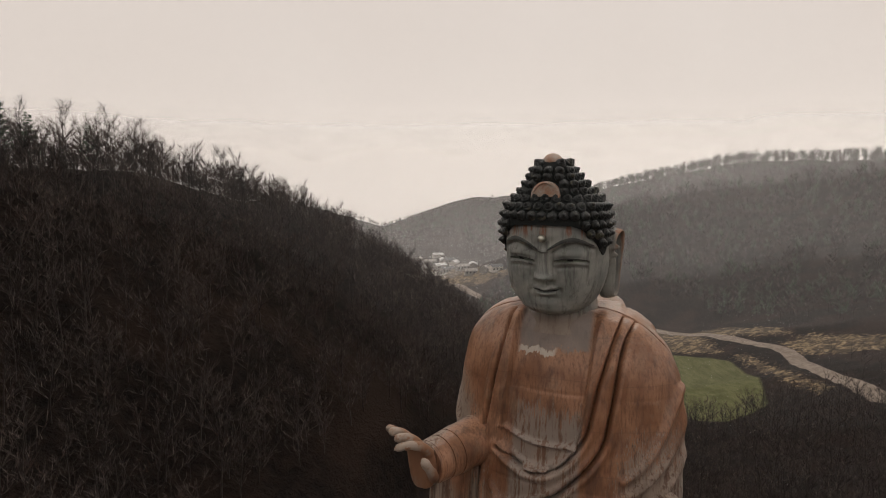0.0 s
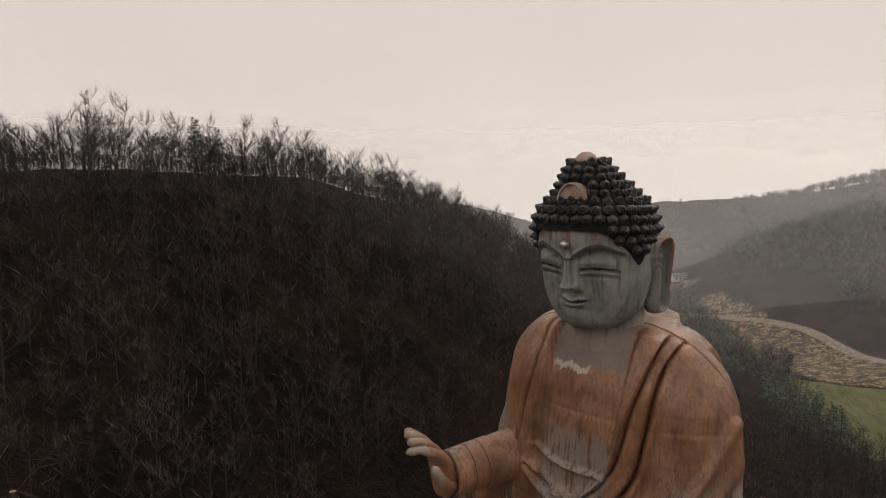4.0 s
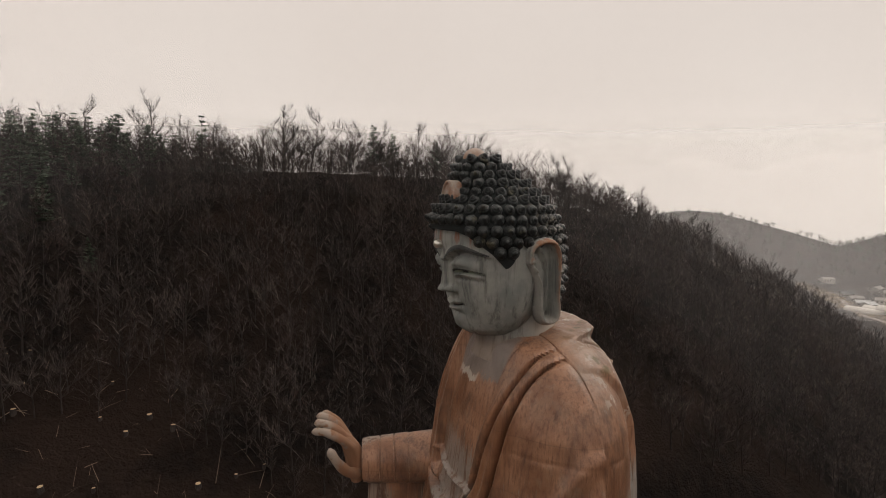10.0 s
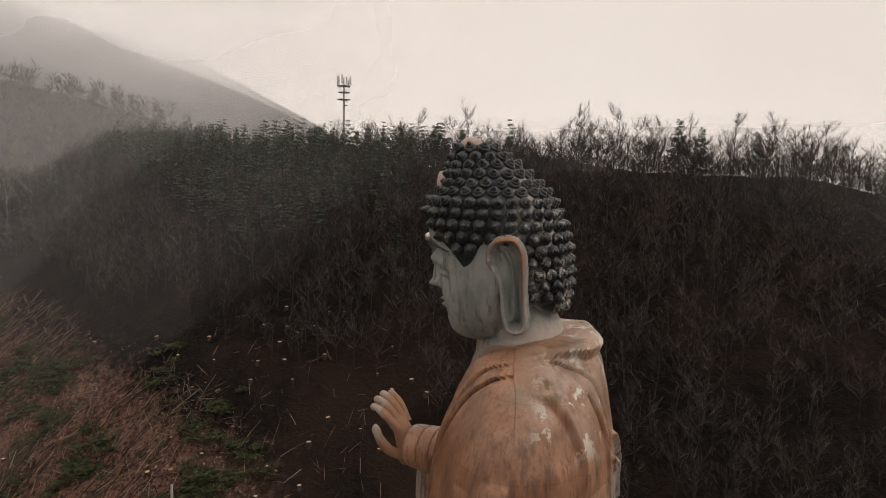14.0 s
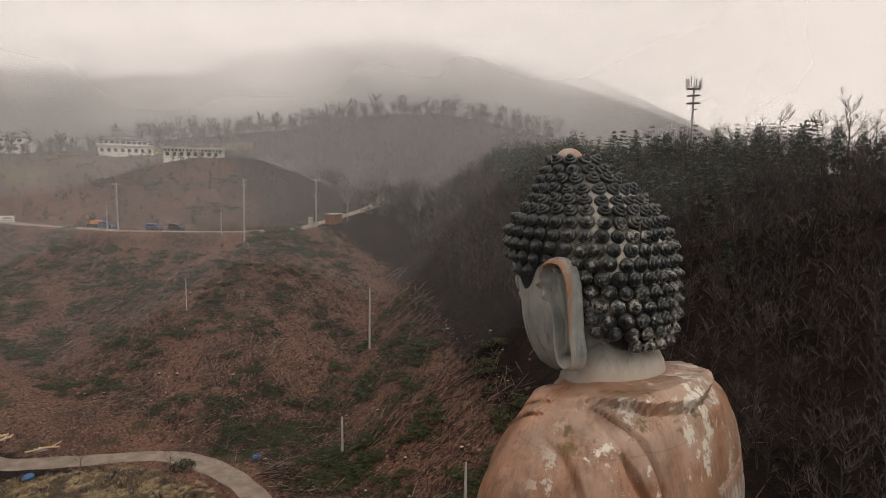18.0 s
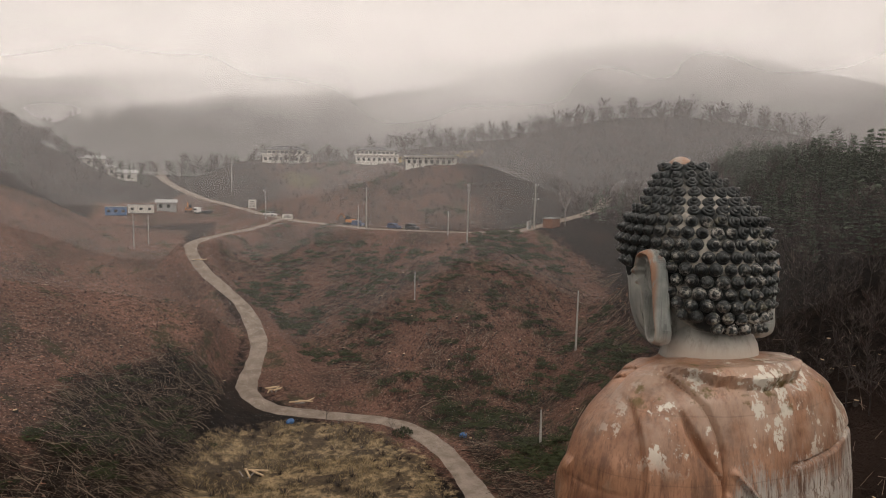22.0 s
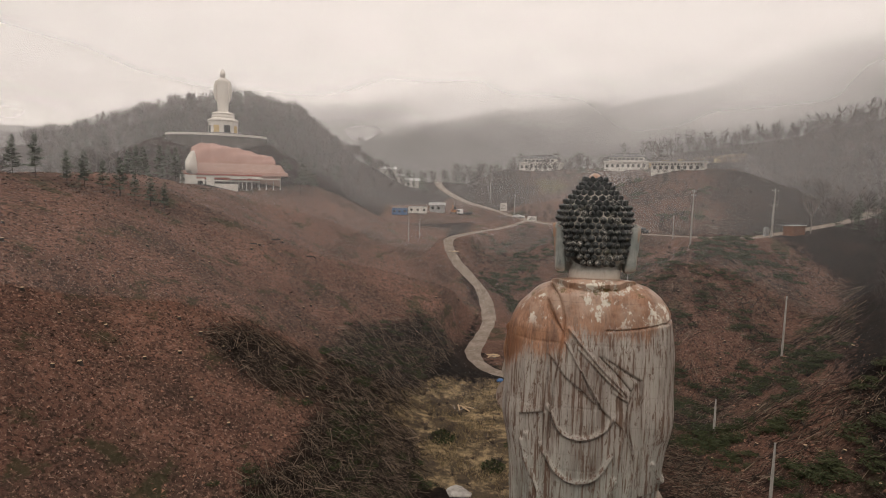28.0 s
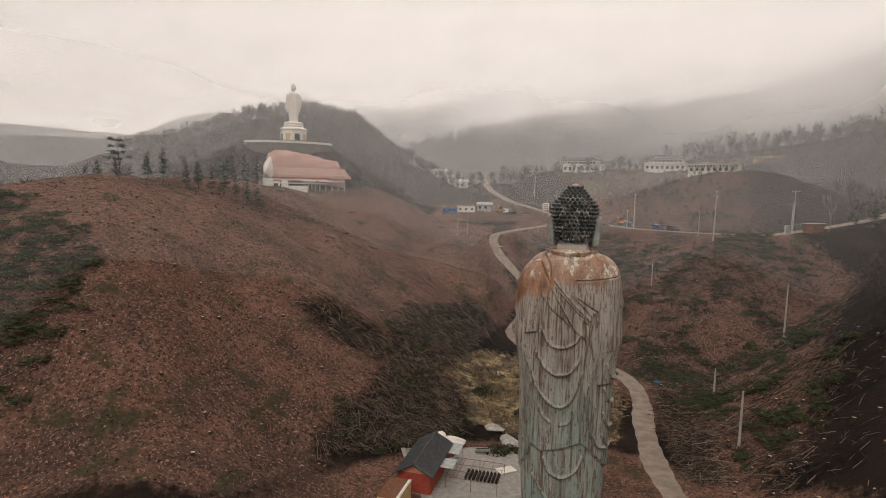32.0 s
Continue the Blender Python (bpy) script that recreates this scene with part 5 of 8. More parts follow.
def conifer(seed, height=8.0, width=1.7, step=0.042, arms=6):
    tw = Twigs(seed)
    r = tw.r
    tw.stick((0, 0, -0.4), (0, 0, height * 0.6), 0.014 * height, 0.008 * height, 0)
    tw.stick((0, 0, height * 0.6), (0, 0, height), 0.008 * height, 0.01, 0)
    z = height * r.uniform(0.16, 0.26)
    while z < height * 0.985:
        u = z / height
        reach = width * (1.08 - u) ** 0.75 * r.uniform(0.7, 1.15)
        for k in range(arms):
            if r.random() < 0.14:
                continue
            a = r.uniform(0, 6.28)
            way = Vector((math.cos(a), math.sin(a), r.uniform(-0.05, 0.35)))
            tip = Vector((0, 0, z)) + way * reach
            side = Vector((-math.sin(a), math.cos(a), 0))
            for j in range(4):
                f = 0.25 + 0.75 * j / 3
                c = Vector((0, 0, z)) + way * reach * f
                w = 0.42 * reach * (1.15 - 0.6 * f) + 0.08
                for sgn in (1, -1):
                    out = c + side * sgn * w * r.uniform(0.7, 1.2) + way * 0.25 * reach + Vector((0, 0, r.uniform(-0.16, 0.14)))
                    tw.blade(c - way * 0.14 * reach, c + way * 0.12 * reach + Vector((0, 0, r.uniform(-0.05, 0.22))), out, 1)
            tw.blade(tip + side * 0.05, tip - side * 0.05, tip + way * 0.2, 1)
        z += height * step * r.uniform(0.8, 1.25)
    return tw.arrays()


def pine(seed, height=9.0):
    """A flat-crowned pine with layered clumps on a leaning trunk."""
    tw = Twigs(seed)
    r = tw.r
    p, d = Vector((0, 0, -0.3)), Vector((r.uniform(-0.1, 0.1), r.uniform(-0.1, 0.1), 1)).normalized()
    n = 7
    for i in range(n):
        q = p + d * height / n
        tw.stick(p, q, 0.018 * height * (1 - 0.8 * i / n), 0.018 * height * (1 - 0.8 * (i + 1) / n), 0)
        if i >= 3:
            for k in range(4):
                a = r.uniform(0, 6.28)
                reach = height * r.uniform(0.14, 0.30) * (1.15 - 0.10 * i)
                tip = p + Vector((math.cos(a), math.sin(a), r.uniform(0.0, 0.35))) * reach
                tw.stick(p, tip, 0.005 * height, 0.002 * height, 0)
                for _ in range(46):
                    c = tip + Vector((r.gauss(0, 0.30), r.gauss(0, 0.30), r.gauss(0, 0.10))) * reach * 0.8
                    e = Vector((r.gauss(0, 1), r.gauss(0, 1), r.uniform(0.1, 1.2))).normalized() * 0.42
                    s = e.cross(Vector((r.gauss(0, 1), r.gauss(0, 1), r.gauss(0, 1)))).normalized() * 0.11
                    tw.blade(c - s, c + s, c + e, 1)
        p = q
        d = (d + Vector((r.uniform(-1, 1), r.uniform(-1, 1), 0.3)) * 0.10).normalized()
    return tw.arrays()


def shrub(seed, size=1.0, leaves=260, twigs=26):
    tw = Twigs(seed)
    r = tw.r
    for _ in range(twigs):
        a = r.uniform(0, 6.28)
        tw.stick((0, 0, -0.1), (math.cos(a) * r.uniform(0.1, 0.9) * size, math.sin(a) * r.uniform(0.1, 0.9) * size, r.uniform(0.3, 1.0) * size), 0.022 * size, 0.006 * size, 0)
    for _ in range(leaves):
        a, rr = r.uniform(0, 6.28), math.sqrt(r.random())
        c = Vector((math.cos(a) * rr * size, math.sin(a) * rr * size, size * (0.08 + r.random() * 0.75 * (1.05 - rr * 0.8))))
        e = Vector((r.gauss(0, 1), r.gauss(0, 1), r.gauss(0.3, 1))).normalized() * 0.22 * size * r.uniform(0.6, 1.3)
        s = e.cross(Vector((r.gauss(0, 1), r.gauss(0, 1), r.gauss(0, 1)))).normalized() * 0.07 * size
        tw.blade(c - s, c + s, c + e, 1)
    return tw.arrays()


def joined(name, kinds, places, mats, label, category):
    """Many plants in one mesh. places: rows of x, y, z, size, turn, kind."""
    vs, ts, ms, n = [], [], [], 0
    for px, py, pz, size, turn, kind in places:
        v, t, m = kinds[int(kind) % len(kinds)]
        c, s = math.cos(turn), math.sin(turn)
        w = np.empty_like(v)
        w[:, 0] = (c * v[:, 0] - s * v[:, 1]) * size + px
        w[:, 1] = (s * v[:, 0] + c * v[:, 1]) * size + py
        w[:, 2] = v[:, 2] * size + pz
        vs.append(w)
        ts.append(t + n)
        ms.append(m)
        n += len(v)
    ob = new(name, fast_mesh(name, np.concatenate(vs), np.concatenate(ts), mats, np.concatenate(ms)))
    return tagged(ob, label, category, kind="stuff")


def scatter(rng, poly, count, gap):
    """Even random places inside a plan outline."""
    xs, ys = [p[0] for p in poly], [p[1] for p in poly]
    out, cells = [], {}
    n = count * 14
    cx, cy = [np.array([rng.uniform(min(v), max(v)) for _ in range(n)]) for v in (xs, ys)]
    ok = inside(cx, cy, poly)
    for x, y in zip(cx[ok].tolist(), cy[ok].tolist()):
        if len(out) >= count:
            break
        key = (int(x // gap), int(y // gap))
        if any(math.hypot(x - a, y - b) < gap for i in (-1, 0, 1) for j in (-1, 0, 1) for a, b in cells.get((key[0] + i, key[1] + j), ())):
            continue
        cells.setdefault(key, []).append((x, y))
        out.append((x, y))
    if out:
        arr = np.array(out)
        return np.column_stack([arr, [high(x, y) for x, y in out]])
    return np.zeros((0, 3))


def halves(name, arrays, mats):
    """Trunk and crown of a plant as two meshes."""
    v, t, m = arrays
    out = []
    for k, piece in enumerate(("trunk", "crown")):
        used, back = np.unique(t[m == k], return_inverse=True)
        out.append((piece, fast_mesh(piece, v[used], back.reshape(-1, 3), [mats[k]])))
    return out


def plant(name, pair, m, label, group):
    ob = new(name)
    ob.matrix_world = m
    tagged(ob, label, "tree", group)
    for piece, me in pair:
        new(piece, me).parent = ob
    return ob


wr = random.Random(11)
TREES = [bare_tree(s, 8.2, 4, 5, 0.42, 0.16, 1.9) for s in range(6)]
CREST_TREES = [bare_tree(s + 20, 9.0, 6, 8, 0.36, 0.28, 1.25) for s in range(6)]
THIN = [bare_tree(s + 50, 7.0, 4, 4, 0.42, 0.12, 2.0) for s in range(5)]
CONIFERS = [conifer(s) for s in range(5)]
FAR_CONIFERS = [conifer(s + 40, 8.0, 1.9, 0.08, 5) for s in range(5)]
PINES = [pine(s) for s in range(4)]
SHRUBS = [shrub(s) for s in range(4)]
NEAR_WOOD = [(-20, 26), (-27, 10), (-40, 4), (-50, -12), (-62, -24), (-74, -37), (-90, -47), (-106, -58), (-120, -72), (-150, -90), (-160, -30), (-112, -8), (-92, 12), (-74, 42), (-60, 70), (-48, 98), (-30, 132), (-8, 166), (20, 160), (12, 110), (4, 70), (-10, 45)]


def rows_for(pts, lo, hi, kinds, rng=wr):
    return [(x, y, z - 0.1, rng.uniform(lo, hi), rng.uniform(0, 6.28), rng.randrange(kinds)) for x, y, z in pts]


wood = scatter(wr, NEAR_WOOD, 2600, 1.45)
FIR_BELT = [(-72, -20), (-90, -32), (-150, -62), (-158, -34), (-112, -8), (-92, 12), (-80, 24), (-74, 8)]
fir_ground = inside(wood[:, 0], wood[:, 1], FIR_BELT) & (np.arange(len(wood)) % 3 > 0)
wood = wood[~fir_ground]
joined("bare_woodland", TREES, rows_for(wood[::2], 0.62, 1.05, 6), [BARK, TWIG], "dense leafless winter woodland covering the steep hillside", "woodland")
joined("bare_woodland", THIN, rows_for(wood[1::2], 0.60, 1.0, 5), [BARK, TWIG], "slender leafless winter trees covering the steep hillside", "woodland")
CREST_STRIP = [(-84, -3), (-67, 27), (-52, 55), (-41, 81), (-30, 106), (-26, 104), (-33, 80), (-44, 53), (-58, 25), (-74, -6)]
under = np.concatenate([scatter(wr, NEAR_WOOD, 500, 1.6), scatter(wr, CREST_STRIP, 950, 0.55)])
BRUSH = [bare_tree(s + 90, 3.0, 3, 3, 0.6, 0.05, 2.6) for s in range(4)]
joined("undergrowth", BRUSH, rows_for(under, 0.6, 1.2, 4), [BARK, TWIG], "dark leafless brush between the woodland trees", "undergrowth")

upper = scatter(wr, [(-64, -12), (-84, -26), (-112, -40), (-150, -62), (-158, -34), (-112, -8), (-92, 12), (-76, 34), (-68, 22), (-66, 6)], 420, 1.9)
joined("ridge_conifers", FAR_CONIFERS, rows_for(upper, 0.62, 1.0, 5), [BARK, NEEDLE], "dark green conifers mixed into the upper woodland", "woodland")

# trees along the crest stand singly against the sky
crest = []
for (ax, ay, _), (bx, by, _) in zip(FORMS["west"][0][2:], FORMS["west"][0][3:7]):
    n = int(math.hypot(bx - ax, by - ay) / 1.15)
    for k in range(n):
        u = (k + wr.random()) / n
        crest.append((ax + u * (bx - ax) + wr.gauss(0, 2.6), ay + u * (by - ay) + wr.gauss(0, 2.6)))
crest_meshes = [halves("bare_tree", a, [BARK, TWIG]) for a in CREST_TREES]
for x, y in crest:
    kind = wr.choice(crest_meshes)
    s = wr.choice((0.55, 0.65, 0.75, 0.85, 1.0)) * wr.uniform(0.92, 1.08) * (1.04 if y < 48 else 0.92)
    plant("bare_tree", kind, pose(x, y, high(x, y) - 0.1, 0, 0, wr.uniform(0, 360)) @ Matrix.Diagonal((s, s, s * wr.uniform(0.95, 1.15), 1)), "tall leafless tree on the wooded ridge", "ridge trees")
conifer_meshes = [halves("conifer", a, [BARK, NEEDLE]) for a in CONIFERS]
firs = [(wr.gauss(0, 7), wr.gauss(0, 5), k / 190) for k in range(190)]
for dx, dy, u in firs:
    x, y = np.interp(u, [0, 0.55, 1], [-132, -88, -70]) + dx, np.interp(u, [0, 0.55, 1], [-44, -14, 14]) + dy
    plant("conifer", wr.choice(conifer_meshes), pose(x, y, high(x, y) - 0.1, 0, 0, wr.uniform(0, 360)) @ Matrix.Scale(wr.uniform(0.5, 0.88), 4), "dark green conifer among bare trees on the ridge", "ridge conifers")
for x, y, s in ((-55, 42, 0.9), (-53.5, 44.5, 0.8), (-50, 50, 0.75), (-72, 12, 0.8)):
    plant("conifer", conifer_meshes[0], pose(x, y, high(x, y), 0, 0, 40) @ Matrix.Scale(s, 4), "dark conifer standing on the bare ridge", "ridge conifers")
# woods on the slopes round about
FAR_KIND = [hazy_tree(s + 200) for s in range(5)]
fw = random.Random(21)
FAR_WOODS = [[(-122, -84), (-150, -112), (-180, -165), (-176, -215), (-330, -260), (-360, -80), (-260, -40), (-170, -60), (-130, -80)], [(-30, -290), (-110, -260), (-200, -330), (-330, -330), (-230, -470), (-60, -470)],
             [(0, -215), (-25, -240), (-30, -330), (60, -340), (110, -260), (80, -205)], [(66, -96), (60, -130), (48, -165), (70, -200), (120, -200), (170, -140), (130, -60), (86, -74)], [(-30, -260), (-60, -300), (-20, -420), (60, -360), (0, -290)], [(-96, -205), (-104, -250), (-150, -245), (-172, -200), (-160, -178), (-128, -212)]]
far_rows = []
for poly, count in zip(FAR_WOODS, (1200, 800, 1200, 380, 260, 90)):
    far_rows += rows_for(scatter(fw, poly, count, 2.6), 0.75, 1.2, 5, fw)
for poly, count in (([(-176, -225), (-150, -255), (-95, -262), (-70, -300), (-90, -400), (-150, -370), (-220, -310), (-265, -250), (-230, -200)], 1100), ([(-360, -80), (-340, -260), (-220, -300), (-165, -215), (-170, -150), (-200, -110), (-280, -60)], 900), ([(-60, -300), (-200, -330), (-330, -330), (-300, -440), (-90, -520), (60, -420)], 900)):
    far_rows += rows_for(scatter(fw, poly, count, 4.5), 1.1, 1.7, 5, fw)
far_rows += rows_for(scatter(fw, [(-14, -204), (-30, -222), (-50, -246), (-58, -300), (-88, -330), (-110, -345), (-60, -420), (0, -380), (10, -300), (0, -240)], 620, 2.4), 0.6, 1.15, 5, fw)
joined("distant_woodland", FAR_KIND, far_rows, [BARK, TWIG], "misty leafless woodland on the slopes above the valley", "woodland")
mixed = []
for poly, count in (([(-112, -52), (-150, -66), (-165, -95), (-120, -84)], 40), ([(-40, -285), (-90, -250), (-140, -300), (-60, -360)], 60), ([(60, -205), (90, -215), (95, -260), (40, -240)], 110), ([(0, -205), (-16, -222), (-20, -250), (20, -262), (60, -250), (74, -205)], 170), ([(-60, -240), (-66, -290), (-40, -300), (-34, -250)], 36), ([(18, -215), (-5, -225), (0, -260), (40, -250)], 60), ([(-90, -236), (-130, -250), (-170, -225), (-175, -200), (-150, -212), (-110, -238)], 24)):
    mixed += rows_for(scatter(fw, poly, count, 2.6), 0.6, 1.0, 5, fw)
joined("distant_conifers", FAR_CONIFERS, mixed, [BARK, NEEDLE], "dark conifers mixed into the misty slopes", "woodland")
# north side: woods falling away to the far valley and dark green slopes beyond
NORTH = [([(34, 56), (62, 66), (120, 60), (160, 20), (120, -20), (70, 10), (40, 28)], 220), ([(20, 26), (40, 28), (62, 66), (90, 96), (66, 118), (50, 128), (30, 150), (14, 140), (0, 110), (-2, 66)], 1000), ([(112, 200), (120, 180), (200, 130), (330, 120), (380, 250), (260, 440), (170, 560), (110, 560), (40, 440), (70, 320)], 2300), ([(-260, 420), (-60, 600), (60, 760), (-160, 900), (-420, 600)], 420), ([(90, 96), (120, 76), (190, 100), (140, 138), (118, 132), (96, 138)], 150), ([(40, 170), (66, 190), (60, 240), (34, 262), (14, 250), (22, 200)], 160)]
NORTH += [([(8, 500), (45, 400), (58, 330), (80, 300), (120, 400), (115, 580), (60, 660), (0, 780), (-80, 860), (-120, 840), (-10, 640)], 1500), ([(26, 160), (38, 205), (32, 292), (18, 330), (2, 270), (8, 180)], 320)]
north_rows, north_green, north_near = [], [], []
for n, (poly, count) in enumerate(NORTH):
    pts = scatter(fw, poly, count, 2.6)
    bare = line_dist(pts[:, 0], pts[:, 1], [p[:2] for p in LANE]) < 4.5
    for plot in FARM + [FIELD]:
        bare |= inside(pts[:, 0], pts[:, 1], plot)
    pts = pts[~bare]
    if n in (0, 1, 4):
        north_near += rows_for(pts, 0.8, 1.15, 5, fw)
    else:
        north_rows += rows_for(pts[::2], 0.9, 1.4, 5, fw)
        north_green += rows_for(pts[1::2], 0.9, 1.3, 5, fw)
joined("northern_woodland", FAR_KIND, north_rows, [BARK, TWIG], "leafless woodland on the far slopes behind the statue", "woodland")
joined("northern_woodland", THIN, north_near, [BARK, TWIG], "leafless woodland falling away behind the statue", "woodland")
joined("field_edge_conifers", FAR_CONIFERS, rows_for(scatter(fw, [(36, 176), (44, 168), (45, 140), (46, 116), (40, 110), (32, 140)], 46, 2.0), 0.8, 1.25, 5, fw), [BARK, NEEDLE], "dark conifers along the edge of the green field", "woodland")
joined("northern_pines", FAR_KIND, north_green, [BARK, NEEDLE], "dark evergreen trees on the far slopes behind the statue", "woodland")


# ---- mist ----
def mist_sheet(radius, strength, low, high, top, cover=None, cloud=1.0, north=0.33, foot=1.0, haze=(130, 50), tint=(0.97, 0.97, 0.98)):
    n = 96
    vs = [(radius * math.sin(2 * math.pi * k / n), radius * math.cos(2 * math.pi * k / n), h) for h in (-120, 20, top) for k in range(n)]
    fs = [(r * n + k, r * n + (k + 1) % n, (r + 1) * n + (k + 1) % n, (r + 1) * n + k) for r in range(2) for k in range(n)]
    ob = new("mist", mesh_from("mist", vs, fs, mist_material("mist", strength, low, high, top, cloud, cover, north, foot, haze, tint), True))
    return tagged(ob, "thin pale mist drifting across the valley", "mist", "mist layers", "stuff")


mist_sheet(62, 0.032, 90, 120, 140, (60, -60), 0.04, 0.22, 0.25)
mist_sheet(108, 0.036, 80, 115, 145, (60, -60), 0.06, 0.25, 0.60)
mist_sheet(158, 0.054, 72, 112, 150, (60, -80), 0.12, 0.2)
mist_sheet(212, 0.088, 64, 105, 160, (80, -100), 0.34, 0.2)
mist_sheet(292, 0.19, 58, 102, 180, (80, -100), 0.62, 0.2)
mist_sheet(400, 0.30, 60, 118, 220, (120, -150), 0.8, 0.30)
mist_sheet(880, 1.40, 70, 170, 330, (100, -300), 0.8, 1.0, 1.0, (150, 30), (0.78, 0.765, 0.755))


# ---- building blocks ----
def part(name, bm, material, parent, label=""):
    """One mesh under a thing or a part; frees the bmesh."""
    me = bpy.data.meshes.new(name)
    bm.to_mesh(me)
    bm.free()
    me.materials.append(material)
    ob = new(name, me)
    ob.parent = parent
    return tagged(ob, label)


def thing(name, m, label, category, group="", kind=""):
    ob = new(name)
    ob.matrix_world = m
    return tagged(ob, label, category, group, kind)


def box(x, y, z, sx, sy, sz, bevel=0.02, bm=None, turn=0.0):
    """A bevelled block standing with its underside at z, centred on x, y."""
    bm2 = bmesh.new()
    bmesh.ops.create_cube(bm2, size=1, matrix=Matrix.Translation((x, y, z + sz / 2)) @ Matrix.Rotation(turn, 4, "Z") @ Matrix.Diagonal((sx, sy, sz, 1)))
    if bevel:
        bmesh.ops.bevel(bm2, geom=bm2.edges[:], offset=min(bevel, 0.3 * min(sx, sy, sz)), segments=1, affect="EDGES")
    if bm is None:
        return bm2
    me = bpy.data.meshes.new("tmp")
    bm2.to_mesh(me)
    bm2.free()
    bm.from_mesh(me)
    bpy.data.meshes.remove(me)
    return bm


def turned(profile, seg=16, x=0.0, y=0.0):
    """A body of revolution from (radius, height) pairs."""
    bm = bmesh.new()
    rings = [[bm.verts.new((x + r * math.cos(2 * math.pi * k / seg), y + r * math.sin(2 * math.pi * k / seg), z)) for k in range(seg)] for r, z in profile]
    for a, b in zip(rings, rings[1:]):
        for k in range(seg):
            bm.faces.new((a[k], a[(k + 1) % seg], b[(k + 1) % seg], b[k]))
    bm.faces.new(rings[0][::-1])
    bm.faces.new(rings[-1])
    return bm


def rod(a, b, r, seg=8, r2=None):
    a, b = Vector(a), Vector(b)
    d = b - a
    bm = bmesh.new()
    bmesh.ops.create_cone(bm, cap_ends=True, segments=seg, radius1=r, radius2=r if r2 is None else r2, depth=d.length)
    bm.transform(Matrix.Translation((a + b) / 2) @ d.to_track_quat("Z", "Y").to_matrix().to_4x4())
    return bm


def prism(outline, depth, axis="y"):
    """An outline of (u, z) pushed out along one axis, centred on it."""
    bm = bmesh.new()
    put = (lambda u, w, z: (u, w, z)) if axis == "y" else (lambda u, w, z: (w, u, z))
    a = [bm.verts.new(put(u, -depth / 2, z)) for u, z in outline]
    b = [bm.verts.new(put(u, depth / 2, z)) for u, z in outline]
    n = len(outline)
    for k in range(n):
        bm.faces.new((a[k], a[(k + 1) % n], b[(k + 1) % n], b[k]))
    bm.faces.new(a[::-1])
    bm.faces.new(b)
    bmesh.ops.recalc_face_normals(bm, faces=bm.faces[:])
    return bm


def at(x, y, turn=0.0, dz=0.0):
    return pose(x, y, high(x, y) + dz, 0, 0, turn)


# ---- ground round the statue ----
def rocky_base():
    """Uneven concrete and rock platform on which the statue stands."""
    bm = bmesh.new()
    rg = random.Random(3)
    seg, rings = 72, []
    for r, z in ((10.6, -0.6), (10.4, 0.6), (9.7, 1.6), (9.0, 2.4), (8.2, 2.9), (6.8, 3.3), (5.0, 3.9), (3.0, 4.3)):
        rings.append([bm.verts.new(((r + rg.uniform(-0.25, 0.25) * (r > 7)) * math.cos(2 * math.pi * k / seg), (r + rg.uniform(-0.25, 0.25) * (r > 7)) * math.sin(2 * math.pi * k / seg) * 0.92, z + rg.uniform(-0.12, 0.12))) for k in range(seg)])
    for a, b in zip(rings, rings[1:]):
        for k in range(seg):
            bm.faces.new((a[k], a[(k + 1) % seg], b[(k + 1) % seg], b[k]))
    bm.faces.new(rings[-1])
    base = thing("rock_platform", pose(0.2, 0.1, 0, 0, 0, -25), "grey weathered rock mound under the colossal figure", "rock")
    part("mound", bm, ROCK, base)
    lotus = turned([(5.2, 3.4), (5.6, 3.9), (5.4, 4.5), (4.6, 4.8)], 48)
    part("plinth", lotus, ROCK, base, "pale stone plinth")


rocky_base()
yard = bmesh.new()
rows = []
for i in range(15):
    rows.append([yard.verts.new((x, y, high(x, y) + 0.06)) for x, y in ((-4 + 15 * k / 12 - 0.25 * i * 0.2, -26 + i * 1.25) for k in range(13))])
for a, b in zip(rows, rows[1:]):
    for k in range(12):
        yard.faces.new((a[k], a[k + 1], b[k + 1], b[k]))
me = bpy.data.meshes.new("pavement")
yard.to_mesh(me)
yard.free()
me.materials.append(CONCRETE)
tagged(new("pavement", me), "worn concrete yard in front of the hut", "pavement", kind="structure")


